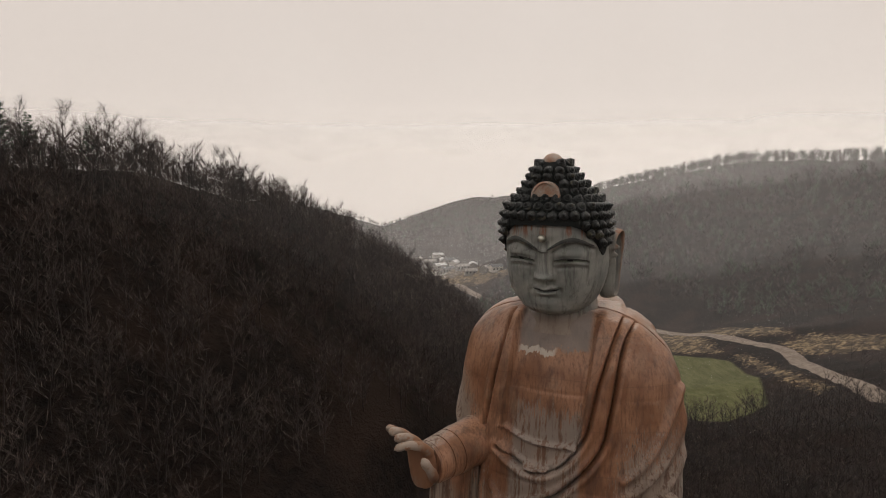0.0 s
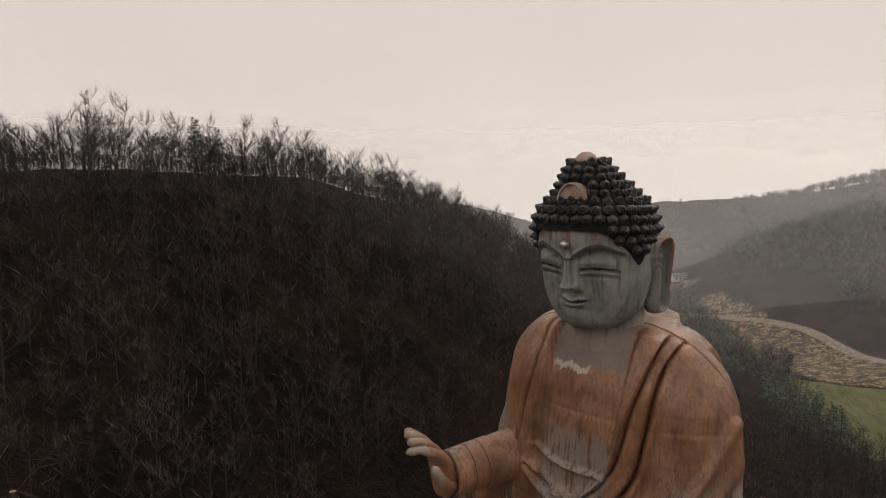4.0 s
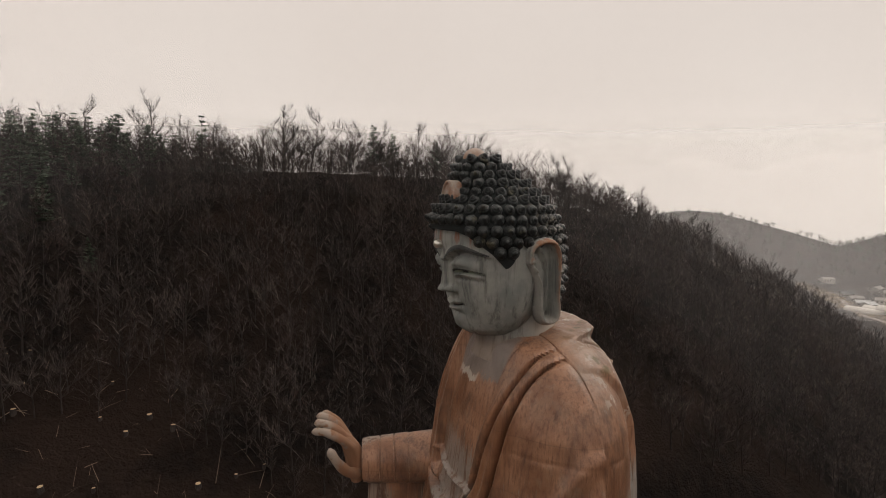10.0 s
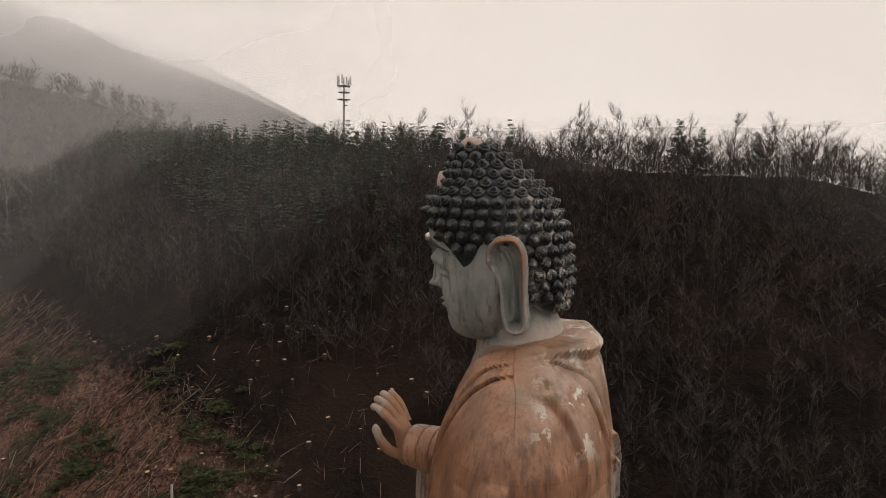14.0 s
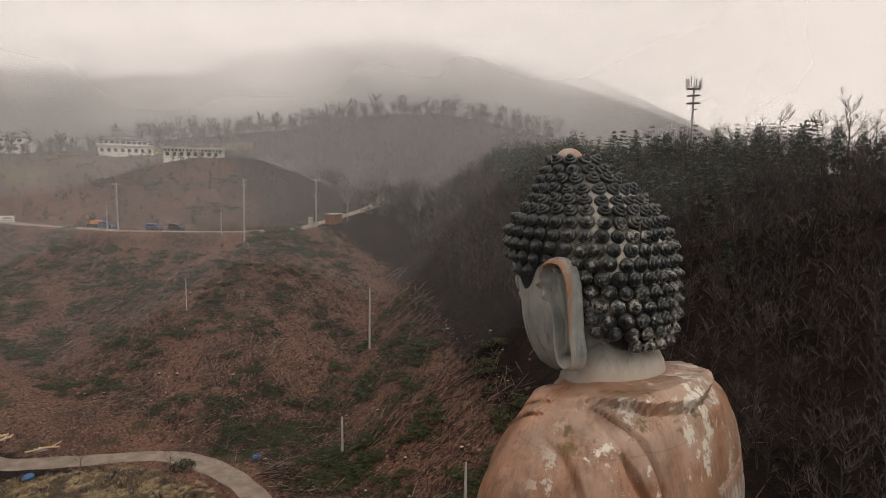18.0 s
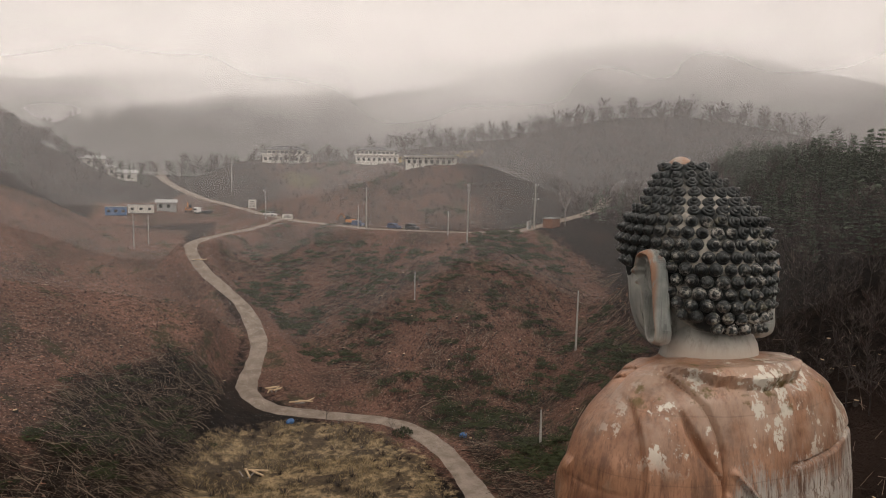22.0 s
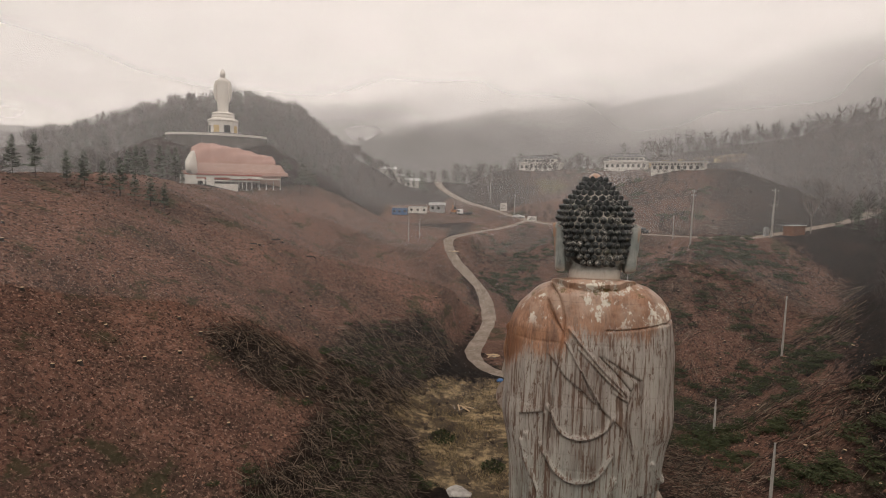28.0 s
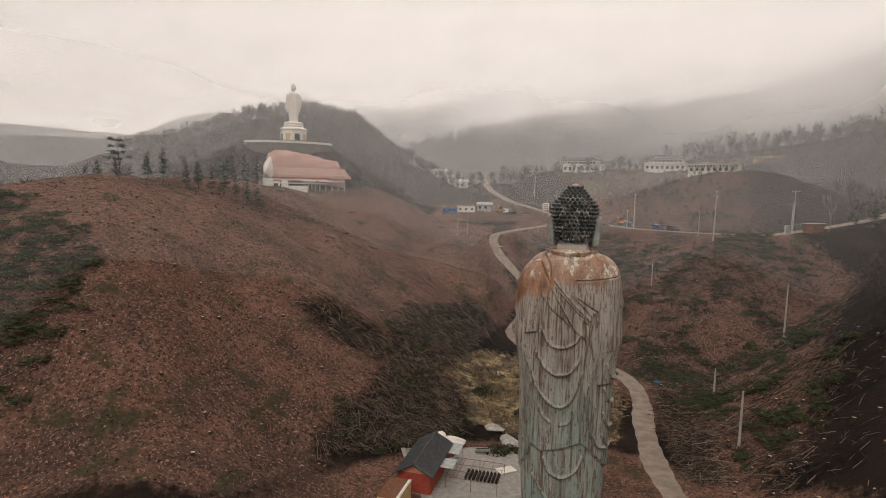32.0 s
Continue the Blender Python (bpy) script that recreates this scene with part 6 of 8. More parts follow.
def red_hut():
    turn = math.degrees(math.atan2(-0.885, -0.465)) + 90
    hut = thing("hut", pose(9.2, -18.7, 0, 0, 0, turn), "small red board hut with a dark tiled gable roof", "hut")
    L, W, H = 8.6, 3.7, 2.45
    for sx in (-1, 1):
        part("side_wall", box(sx * (W / 2), 0, 0, 0.14, L, H), RED_WALL, hut)
    for sy in (-1, 1):
        part("end_wall", box(0, sy * (L / 2 - 0.07), 0, W - 0.15, 0.14, H), RED_WALL, hut)
        part("gable", prism([(-W / 2, H), (W / 2, H), (0, H + 1.05)], 0.12).copy() if False else shift(prism([(-W / 2, H), (W / 2, H), (0, H + 1.05)], 0.12), (0, sy * (L / 2 - 0.04), 0)), ORANGE, hut, "salmon board gable")
    for sx in (-1, 1):
        slope = prism([(0, H + 1.16), (sx * (W / 2 + 0.42), H - 0.10), (sx * (W / 2 + 0.42), H - 0.22), (0, H + 1.02)], L + 0.9)
        roof = part("roof_slope", slope, SLATE, hut, "dark tiled roof slope")
        for k in range(24):
            y = -L / 2 - 0.36 + k * (L + 0.72) / 23
            part("roof_tile", rod((sx * 0.05, y, H + 1.18), (sx * (W / 2 + 0.42), y, H - 0.06), 0.055, 6), SLATE, roof)
    part("ridge", rod((0, -L / 2 - 0.45, H + 1.2), (0, L / 2 + 0.45, H + 1.2), 0.11, 8), SLATE, hut, "rounded ridge tiles")
    for sx in (-1, 1):
        for sy in (-1, 1):
            part("verge", rod((0, sy * (L / 2 + 0.44), H + 1.16), (sx * (W / 2 + 0.45), sy * (L / 2 + 0.44), H - 0.1), 0.10, 8), SLATE, hut)
    win = part("window", box(0.75, -L / 2 - 0.02, 0.95, 1.05, 0.06, 0.85), GLASS_DARK, hut, "dark glass window")
    for x, z, sx, sz in ((0.75, 0.88, 1.2, 0.08), (0.75, 1.8, 1.2, 0.08), (0.18, 0.95, 0.08, 0.86), (1.32, 0.95, 0.08, 0.86), (0.75, 0.95, 0.06, 0.86)):
        part("window_frame", box(x, -L / 2 - 0.06, z, sx, 0.06, sz), WHITE, win, "white window frame")
    part("plinth", box(0, 0, -0.3, W + 0.15, L + 0.1, 0.42), CONCRETE, hut)
    return hut


def shift(bm, by):
    bm.transform(Matrix.Translation(by))
    return bm


hut_ob = red_hut()
for x, y, turn, n in ((5.3, -20.7, -28, 5), (7.0, -16.9, -28, 4)):
    aw = thing("awning", pose(x, y, 0, 0, 0, turn), "pale translucent sheet awning on thin steel posts beside the hut", "awning", "awnings")
    for k in range(n):
        part("sheet", box(0, (k - n / 2) * 0.62, 2.16 - 0.02 * (k % 2), 2.0, 0.60, 0.035, 0.01), SHEET, aw)
    for sx in (-0.9, 0.9):
        for sy in (-1, 1):
            part("post", rod((sx, sy * n * 0.28, 0), (sx, sy * n * 0.28, 2.15), 0.03), STEEL, aw)
box_ob = thing("storage_container", pose(13.8, -12.2, 0, 0, 0, -28), "low container with a rusty ribbed roof beside the hut", "container")
part("body", box(0, 0, 0, 2.4, 4.2, 2.25), YELLOW, box_ob)
part("roof", box(0, 0, 2.25, 2.5, 4.3, 0.08), RUST, box_ob, "rust-brown ribbed roof")
for k in range(9):
    part("rib", rod((-1.15 + k * 0.29, -2.1, 2.36), (-1.15 + k * 0.29, 2.1, 2.36), 0.05, 6), RUST, box_ob)
part("flashing", box(-1.05, 0, 2.30, 0.35, 4.3, 0.10), PLASTER, box_ob, "peeling white edge strip")
plank = thing("board", pose(12.2, -13.5, 0, 0, 62, -28), "pale board leaning on the container", "board")
part("plank", box(0, 0, 0.2, 0.08, 2.4, 0.5), WOOD_CUT, plank)
arb = thing("trellis", pose(3.6, -16.2, 0, 0, 0, -28), "thin rusty steel trellis over dark planting beds", "trellis")
for k in range(6):
    part("rail", rod((-3.0 + k * 1.2, -2.6, 1.45), (-3.0 + k * 1.2, 2.6, 1.45), 0.028, 6), RUST, arb)
for k in range(4):
    part("cross_rail", rod((-3.0, -2.6 + k * 1.73, 1.48), (3.0, -2.6 + k * 1.73, 1.48), 0.028, 6), RUST, arb)
for sx in (-3, 0, 3):
    for sy in (-2.6, 2.6):
        part("post", rod((sx, sy, 0), (sx, sy, 1.46), 0.035, 6), RUST, arb)
jars = thing("jar_stand", pose(2.6, -16.9, 0, 0, 0, -28), "rows of small black jars standing close together", "jars")
for i in range(9):
    for j in range(5):
        part("jar", shift(turned([(0.10, 0.06), (0.17, 0.2), (0.17, 0.36), (0.11, 0.46), (0.12, 0.5)], 8), (-1.9 + i * 0.46, -1.0 + j * 0.46, 0)), RUBBER, jars)
slab = thing("sheet_board", pose(-0.9, -18.3, 0.06, 0, 0, 12), "white board lying on the yard", "board")
part("board", box(0, 0, 0, 2.3, 1.5, 0.1), PLASTER, slab)
trough = thing("trough", pose(0.4, -24.0, 0.05, 0, 0, -10), "grey stone trough on the yard", "trough")
part("basin", box(0, 0, 0, 2.0, 0.6, 0.35, 0.05), CONCRETE, trough)
# flat black sheet on the solid block, painted shade of a hollow
part("hollow", box(0, 0, 0.355, 1.7, 0.36, 0.01, 0), RUBBER, trough)


def boulder(x, y, size, seed, mat, label, name="boulder", group=""):
    rg = random.Random(seed)
    bm = bmesh.new()
    bmesh.ops.create_icosphere(bm, subdivisions=3, radius=1)
    dirs = [(Vector((rg.gauss(0, 1), rg.gauss(0, 1), rg.gauss(0, 1))).normalized(), rg.uniform(0.55, 0.95)) for _ in range(16)]
    for v in bm.verts:
        p = v.co.normalized()
        k = min([c / max(p.dot(d), 1e-3) for d, c in dirs if p.dot(d) > 0.2] + [1.25])
        k += 0.07 * noise.noise(p * 3 + Vector((seed, 0, 0)))
        v.co = Vector((p.x * size[0], p.y * size[1], p.z * size[2])) * k
    me = bpy.data.meshes.new(name)
    bm.to_mesh(me)
    bm.free()
    me.materials.append(mat)
    ob = new(name, me)
    ob.matrix_world = at(x, y, rg.uniform(0, 360), size[2] * 0.45)
    return tagged(ob, label, "rock", group)


boulder(3.4, -26.8, (1.7, 1.3, 1.2), 4, WHITE, "large white weathered boulder behind the hut", group="white boulders")
boulder(4.9, -28.4, (1.0, 0.9, 1.35), 9, WHITE, "upright white boulder behind the hut", group="white boulders")
boulder(-5.0, -28.5, (2.6, 1.6, 0.6), 12, ROCK, "flat grey slab of rock in dry grass", group="slabs")
boulder(-4.2, -33.5, (2.0, 1.5, 0.5), 15, ROCK, "flat grey slab of rock in dry grass", group="slabs")


# ---- poles, tower, road things ----
def power_pole(x, y, top, lean=0.0, arms=1, thin=False, label="tall grey concrete power pole with a crossarm"):
    z = high(x, y)
    h = top - z
    p = thing("power_pole", pose(x, y, z, lean, lean * 0.6, random.Random(int(x * 7)).uniform(0, 360)), label, "pole", "power poles")
    part("shaft", turned([(0.19 if not thin else 0.12, -0.3), (0.15 if not thin else 0.10, h * 0.6), (0.10 if not thin else 0.08, h)], 12), POLE_C, p)
    for k in range(arms):
        a = part("crossarm", box(0, 0, h - 0.5 - 1.1 * k, 1.9, 0.10, 0.10), STEEL, p)
        for sx in (-0.8, 0, 0.8):
            part("insulator", turned([(0.05, h - 0.4 - 1.1 * k), (0.07, h - 0.3 - 1.1 * k), (0.04, h - 0.2 - 1.1 * k)], 8, sx, 0), WHITE, a)
    return p


for px, py, top, arms in ((-83.9, -131.4, 34.9, 1), (-83.3, -90.4, 36.0, 2), (-106.7, -88.7, 36.6, 1), (-70.8, -50.9, 17.0, 0), (-47.4, -40.7, 4.0, 0), (-33.3, -17.4, 8.6, 0)):
    power_pole(px, py, top, 0.6, arms, label="tall grey concrete power pole with a crossarm" if arms else "bare grey concrete pole on the felled slope")
for px, py, h in ((-82.5, -133.5, 6.5), (-83.8, -97.5, 6.0), (-104.8, -87.2, 8.5), (-61.5, -84.0, 6.0), (-72.5, -170.2, 9.5), (-31.2, -163.5, 10), (-35.5, -165.5, 8), (-78.9, -262, 14), (-79.5, -210.9, 12), (-92, -300, 15)):
    power_pole(px, py, high(px, py) + h, 0.8, 1 if h > 8 else 0, True, "thin grey pole beside the dirt road")


def cable(a, b, sag):
    cu = bpy.data.curves.new("power_line", "CURVE")
    cu.dimensions, cu.bevel_depth = "3D", 0.02
    sp = cu.splines.new("POLY")
    sp.points.add(16)
    for k, q in enumerate(sp.points):
        u = k / 16
        q.co = (*(Vector(a) * (1 - u) + Vector(b) * u - Vector((0, 0, sag * 4 * u * (1 - u)))), 1)
    cu.materials.append(RUBBER)
    return tagged(new("power_line", cu), "thin dark power line hung between poles", "cable", "power lines")


for za in (-0.2, -1.3):
    cable((-83.9, -131.4, 34.9 + za), (-83.3, -90.4, 36.0 + za), 0.8)
    cable((-83.3, -90.4, 36.0 + za), (-106.7, -88.7, 36.6 + za), 0.6)
    cable((-106.7, -88.7, 36.6 + za), (-150, -98, 44 + za), 0.8)


def radio_mast():
    x, y = -79.7, -1.1
    z = high(x, y)
    h = 49.2 - z
    mast = thing("radio_mast", pose(x, y, z, 0, 0, 20), "slim grey steel radio mast with antenna panels above the ridge trees", "mast")
    part("pole", turned([(0.22, -0.3), (0.14, h)], 12), STEEL, mast)
    for zz, r in ((h - 2.2, 1.0), (h - 1.1, 0.9), (h - 0.1, 1.0)):
        ring = part("ring", turned([(r, zz), (r + 0.06, zz + 0.03), (r, zz + 0.07), (r - 0.06, zz + 0.03)], 20), STEEL, mast)
        for k in range(6):
            a = k * math.pi / 3
            part("strut", rod((0, 0, zz), (r * math.cos(a), r * math.sin(a), zz + 0.03), 0.03, 5), STEEL, ring)
    for k in range(9):
        a = k * 2 * math.pi / 9
        r = 1.0 + 0.2 * (k % 2)
        ant = part("antenna", box(r * math.cos(a), r * math.sin(a), h - 0.2 + 0.25 * (k % 3), 0.12, 0.22, 1.3, 0.03, turn=a), WHITE if k % 3 else STEEL, mast, "upright antenna panel")
        part("bracket", rod((r * 0.85 * math.cos(a), r * 0.85 * math.sin(a), h - 0.4), (r * 0.85 * math.cos(a), r * 0.85 * math.sin(a), h + 1.2), 0.03, 5), STEEL, ant)
    part("spike", rod((0, 0, h), (0, 0, h + 3.0), 0.04, 6, 0.015), STEEL, mast, "thin lightning rod")
    part("dish", shift(turned([(0.05, 0), (0.28, 0.1), (0.3, 0.14)], 14), (0.5, 0.2, h - 3.2)), WHITE, mast, "small white dish")


radio_mast()


def car(x, y, turn, paint, label, kind="sedan"):
    c = thing("car", at(x, y, turn, 0.05), label, "car", "parked cars")
    if kind == "sedan":
        low = prism([(-2.2, 0.28), (2.2, 0.28), (2.25, 0.62), (2.05, 0.82), (0.95, 0.92), (-1.3, 0.92), (-2.15, 0.88), (-2.25, 0.6)], 1.72, "y")
        top = prism([(1.0, 0.9), (0.35, 1.40), (-0.9, 1.42), (-1.65, 0.92)], 1.48, "y")
    else:
        low = prism([(-2.1, 0.35), (2.1, 0.35), (2.15, 0.75), (1.9, 1.05), (0.9, 1.12), (-2.1, 1.12)], 1.74, "y")
        top = prism([(1.0, 1.1), (0.5, 1.72), (-1.9, 1.74), (-2.08, 1.1)], 1.56, "y")
    for bm in (low, top):
        bmesh.ops.bevel(bm, geom=bm.edges[:], offset=0.07, segments=2, affect="EDGES")
    part("body", low, paint, c)
    part("cabin", top, paint, c)
    zt = 1.05 if kind == "sedan" else 1.22
    for sy in (-1, 1):
        part("side_window", box(-0.35, sy * (0.745 if kind == "sedan" else 0.785), zt, 1.7, 0.03, 0.28), GLASS_DARK, c, "dark side window")
    part("windscreen", prism([(0.98, zt - 0.06), (0.50, zt + 0.30), (0.54, zt + 0.32), (1.04, zt - 0.04)], 1.3, "y"), GLASS_DARK, c, "dark windscreen")
    for sx in (-1.35, 1.35):
        for sy in (-0.8, 0.8):
            w = part("wheel", rod((sx, sy - 0.1, 0.32), (sx, sy + 0.1, 0.32), 0.32, 16), RUBBER, c)
            part("rim", rod((sx, sy - 0.11, 0.32), (sx, sy + 0.11, 0.32), 0.18, 10), STEEL, w)
    for sy in (-0.6, 0.6):
        part("headlight", box(2.2, sy, 0.6, 0.06, 0.3, 0.14), WHITE, c, "pale headlight")


car(-76.6, -175, 118, CAR_WHITE, "white saloon car parked beside the dirt road")
car(-88.6, -124.5, 95, CAR_BLUE, "blue small van parked on the dirt road", "van")
car(-88.9, -117.0, 92, CAR_DARK, "dark estate car parked on the dirt road", "van")
car(-87.6, -140.6, 100, CAR_BLUE, "blue pickup parked beside the digger", "van")


def digger(x, y, turn):
    d = thing("digger", at(x, y, turn), "orange tracked digger standing on the dirt road", "digger")
    for sy in (-0.95, 0.95):
        tr = prism([(-1.5, 0.2), (-1.3, 0.0), (1.3, 0.0), (1.5, 0.2), (1.5, 0.5), (1.3, 0.7), (-1.3, 0.7), (-1.5, 0.5)], 0.45, "y")
        part("track", shift(tr, (0, sy, 0)), RUBBER, d)
    part("body", box(-0.4, 0, 0.75, 2.4, 2.1, 0.95, 0.08), ORANGE_PAINT, d)
    part("cab", box(0.3, 0.55, 1.6, 1.3, 0.95, 1.2, 0.08), GLASS_DARK, d, "dark glass cab")
    part("boom", rod((0.8, -0.2, 1.5), (2.9, -0.2, 3.4), 0.2, 6), ORANGE_PAINT, d)
    arm = part("arm", rod((2.9, -0.2, 3.4), (4.2, -0.2, 2.0), 0.15, 6), ORANGE_PAINT, d)
    part("bucket", box(4.2, -0.2, 1.3, 0.6, 0.9, 0.6, 0.1), RUST, arm)


digger(-88.2, -146.2, -60)


def truck(x, y, turn):
    t = thing("truck", at(x, y, turn), "small white flatbed truck on the gravel yard", "truck")
    part("cab", box(2.1, 0, 0.6, 1.6, 2.0, 1.7, 0.12), CAR_WHITE, t)
    part("windscreen", box(2.9, 0, 1.35, 0.06, 1.7, 0.6), GLASS_DARK, t)
    part("bed", box(-0.9, 0, 0.75, 4.2, 2.1, 0.45, 0.04), CAR_DARK, t)
    part("chassis", box(0, 0, 0.45, 5.8, 0.9, 0.3), RUBBER, t)
    for sx in (-2.0, -0.9, 2.1):
        for sy in (-0.9, 0.9):
            part("wheel", rod((sx, sy - 0.14, 0.42), (sx, sy + 0.14, 0.42), 0.42, 14), RUBBER, t)


truck(-62.3, -195, 10)
digger(-58.5, -198, 70)


def sign_board(x, y, w, h, post, turn, label):
    s = thing("sign_board", at(x, y, turn), label, "sign", "sign boards")
    b = part("board", box(0, 0, post, w, 0.08, h), PLASTER, s)
    for k in range(3):
        part("bar", box(0, -0.05, post + h * (0.2 + 0.25 * k), w * (0.75 - 0.1 * k), 0.02, h * 0.1), SLATE, b)
    for sx in (-0.42, 0.42):
        part("post", rod((sx * w, 0.06, -0.2), (sx * w, 0.06, post + h), 0.05, 6), STEEL, s)


sign_board(-70.8, -176.0, 2.6, 2.8, 3.2, 135, "tall blank white sign board on posts by the road")
sign_board(-76.5, -163.5, 3.2, 1.5, 0.5, 145, "low white sign board beside the dirt road")
shed = thing("shed", at(-112.0, -87.0, 15), "rusty corrugated tin shed with a flat pale roof", "shed")
part("body", box(0, 0, 0, 5.6, 2.6, 2.5), RUST, shed, "rust-brown tin walls")
for k in range(14):
    part("rib", box(-2.6 + k * 0.4, -1.32, 0, 0.06, 0.05, 2.5, 0), RUST, shed)
part("roof", box(0, 0, 2.5, 6.0, 3.0, 0.12), SHEET, shed)
part("window", box(0.9, -1.36, 1.2, 0.9, 0.08, 0.8), GLASS_DARK, shed)
cabinet = thing("switch_cabinet", at(-106.0, -89.8, 15), "pale grey metal cabinet beside the shed", "cabinet")
part("body", box(0, 0, 0, 1.6, 0.7, 2.2, 0.04), SHEET, cabinet)
part("door", box(0, -0.37, 0.15, 1.4, 0.04, 1.9), SHEET, cabinet)


# ---- halls and houses up the valley ----
def hall(x, y, z, turn, L, W, label, tall=True):
    h = thing("hall", pose(x, y, z, 0, 0, turn), label, "building", "white halls")
    H = 3.3
    part("ground_storey", box(0, 0, -1.6, L, W, H + 1.6, 0.05), PLASTER, h)
    for k in range(int(L / 2.2)):
        px = -L / 2 + 1.3 + k * 2.2
        w = part("window", box(px, -W / 2 - 0.02, 1.0, 1.1, 0.08, 1.3), GLASS_DARK, h)
        part("window_sill", box(px, -W / 2 - 0.08, 0.9, 1.3, 0.14, 0.08), WHITE, w)
        if k % 2 == 0:
            part("column", box(px + 1.1, -W / 2 - 0.5, -0.4, 0.4, 0.4, H + 0.4, 0.03), PLASTER, h)
    part("cornice", box(0, -0.25, H, L + 0.8, W + 1.3, 0.45, 0.05), WHITE, h)
    zt = H + 0.45
    if tall:
        part("upper_storey", box(0, 0, zt, L * 0.82, W * 0.8, 1.7, 0.04), PLASTER, h)
        for k in range(int(L * 0.8 / 1.8)):
            part("upper_window", box(-L * 0.4 + 0.9 + k * 1.8, -W * 0.4 - 0.02, zt + 0.3, 1.3, 0.06, 1.0), GLASS_DARK, h)
        zt += 1.7
        bm = bmesh.new()
        a, b, c = L * 0.82 / 2 + 1.0, W * 0.8 / 2 + 1.0, 1.7
        lo = [bm.verts.new(p) for p in ((-a, -b, zt), (a, -b, zt), (a, b, zt), (-a, b, zt))]
        mid = [bm.verts.new(p) for p in ((-a * 0.97, -b * 0.95, zt + 0.22), (a * 0.97, -b * 0.95, zt + 0.22), (a * 0.97, b * 0.95, zt + 0.22), (-a * 0.97, b * 0.95, zt + 0.22))]
        hi = [bm.verts.new(p) for p in ((-a * 0.6, 0, zt + c), (a * 0.6, 0, zt + c))]
        for k in range(4):
            bm.faces.new((lo[k], lo[(k + 1) % 4], mid[(k + 1) % 4], mid[k]))
        bm.faces.new((mid[0], mid[1], hi[1], hi[0]))
        bm.faces.new((mid[2], mid[3], hi[0], hi[1]))
        bm.faces.new((mid[1], mid[2], hi[1]))
        bm.faces.new((mid[3], mid[0], hi[0]))
        bm.faces.new(lo[::-1])
        part("roof", bm, SLATE, h, "grey hipped roof")
        part("ridge", rod((-a * 0.6, 0, zt + c + 0.05), (a * 0.6, 0, zt + c + 0.05), 0.12, 6), SLATE, h)
    else:
        part("roof", box(0, -0.3, zt, L + 1.2, W + 1.6, 0.25, 0.05), SHEET, h, "flat pale roof")
        for k in range(16):
            part("slot", box(-L / 2 + 0.7 + k * (L - 1.4) / 15, -W / 2 - 0.55, H - 0.7, 0.7, 0.05, 0.55, 0), GLASS_DARK, h)


hall(-112.5, -228.5, 45.2, 140, 19, 10, "white two-storey hall with a grey hipped roof in mist")
hall(-139.5, -199.5, 45.6, 140, 18, 10, "white colonnaded hall with a grey hipped roof in mist")
hall(-136.5, -161.5, 43.6, 128, 19, 6, "long low white building with a flat roof on the bank", False)


def small_house(x, y, turn, L, W, H, wall, roofm, label, ridge=1.3, dz=0.0):
    h = thing("house", at(x, y, turn, dz), label, "house", "valley houses")
    part("walls", box(0, 0, -0.8, L, W, H + 0.8, 0.03), wall, h)
    for sx in (-1, 1):
        part("roof_slope", prism([(0, H + ridge + 0.1), (sx * (W / 2 + 0.5), H - 0.1), (sx * (W / 2 + 0.5), H - 0.25), (0, H + ridge - 0.06)], L + 1.0, "x") if W > L else shift(prism([(0, H + ridge + 0.1), (sx * (W / 2 + 0.5), H - 0.1), (sx * (W / 2 + 0.5), H - 0.25), (0, H + ridge - 0.06)], L + 1.0, "x"), (0, 0, 0)), roofm, h)
    for sx in (-1, 1):
        part("gable", shift(prism([(-W / 2, H - 0.02), (W / 2, H - 0.02), (0, H + ridge - 0.1)], 0.1, "x"), (sx * (L / 2 - 0.06), 0, 0)), wall, h)
    for k in range(max(2, int(L / 2.4))):
        part("window", box(-L / 2 + 1.2 + k * 2.4, -W / 2 - 0.02, 0.9, 1.0, 0.08, 1.1), GLASS_DARK, h)


small_house(-44.5, -260.5, 165, 9, 6, 3.0, PLASTER, SHEET, "white house with a pale metal roof below the woods")
small_house(-57.5, -264.5, 165, 9, 6, 3.0, PLASTER, SHEET, "white house with a pale metal roof below the woods")
small_house(-51, -262.4, 165, 5, 8, 3.2, PLASTER, SHEET, "white link house with a gabled porch")
for x, y, turn, L, wall, lab in ((-36.4, -198.5, 162, 6.0, BLUE, "blue site container on the gravel yard"), (-44.2, -200.2, 162, 7.5, PLASTER, "long white site container on the gravel yard")):
    c = thing("site_container", at(x, y, turn), lab, "container", "site containers")
    part("body", box(0, 0, 0, L, 2.6, 2.6, 0.05), wall, c)
    part("roof", box(0, 0, 2.6, L + 0.2, 2.8, 0.12), SHEET, c)
    for k in range(3):
        part("window", box(-L / 3 + k * L / 3, -1.32, 1.0, 0.9, 0.06, 0.8), GLASS_DARK, c)
small_house(-53.5, -204, 160, 6, 4, 2.8, SHEET, SHEET, "grey tin shed with a pale roof on the gravel yard", 0.8)
for x, y, L in ((-88, -395, 12), (-104, -378, 14), (-98, -420, 16), (-60, -380, 9), (-128, -350, 12), (-140, -330, 10)):
    small_house(x, y, 150 + L, L, 8, 4.2, PLASTER, SLATE, "pale temple house fading into the mist", 1.8)
mon = thing("stone_monument", at(-150, -236, 140), "grey tiered stone monument above a broad stair", "monument")
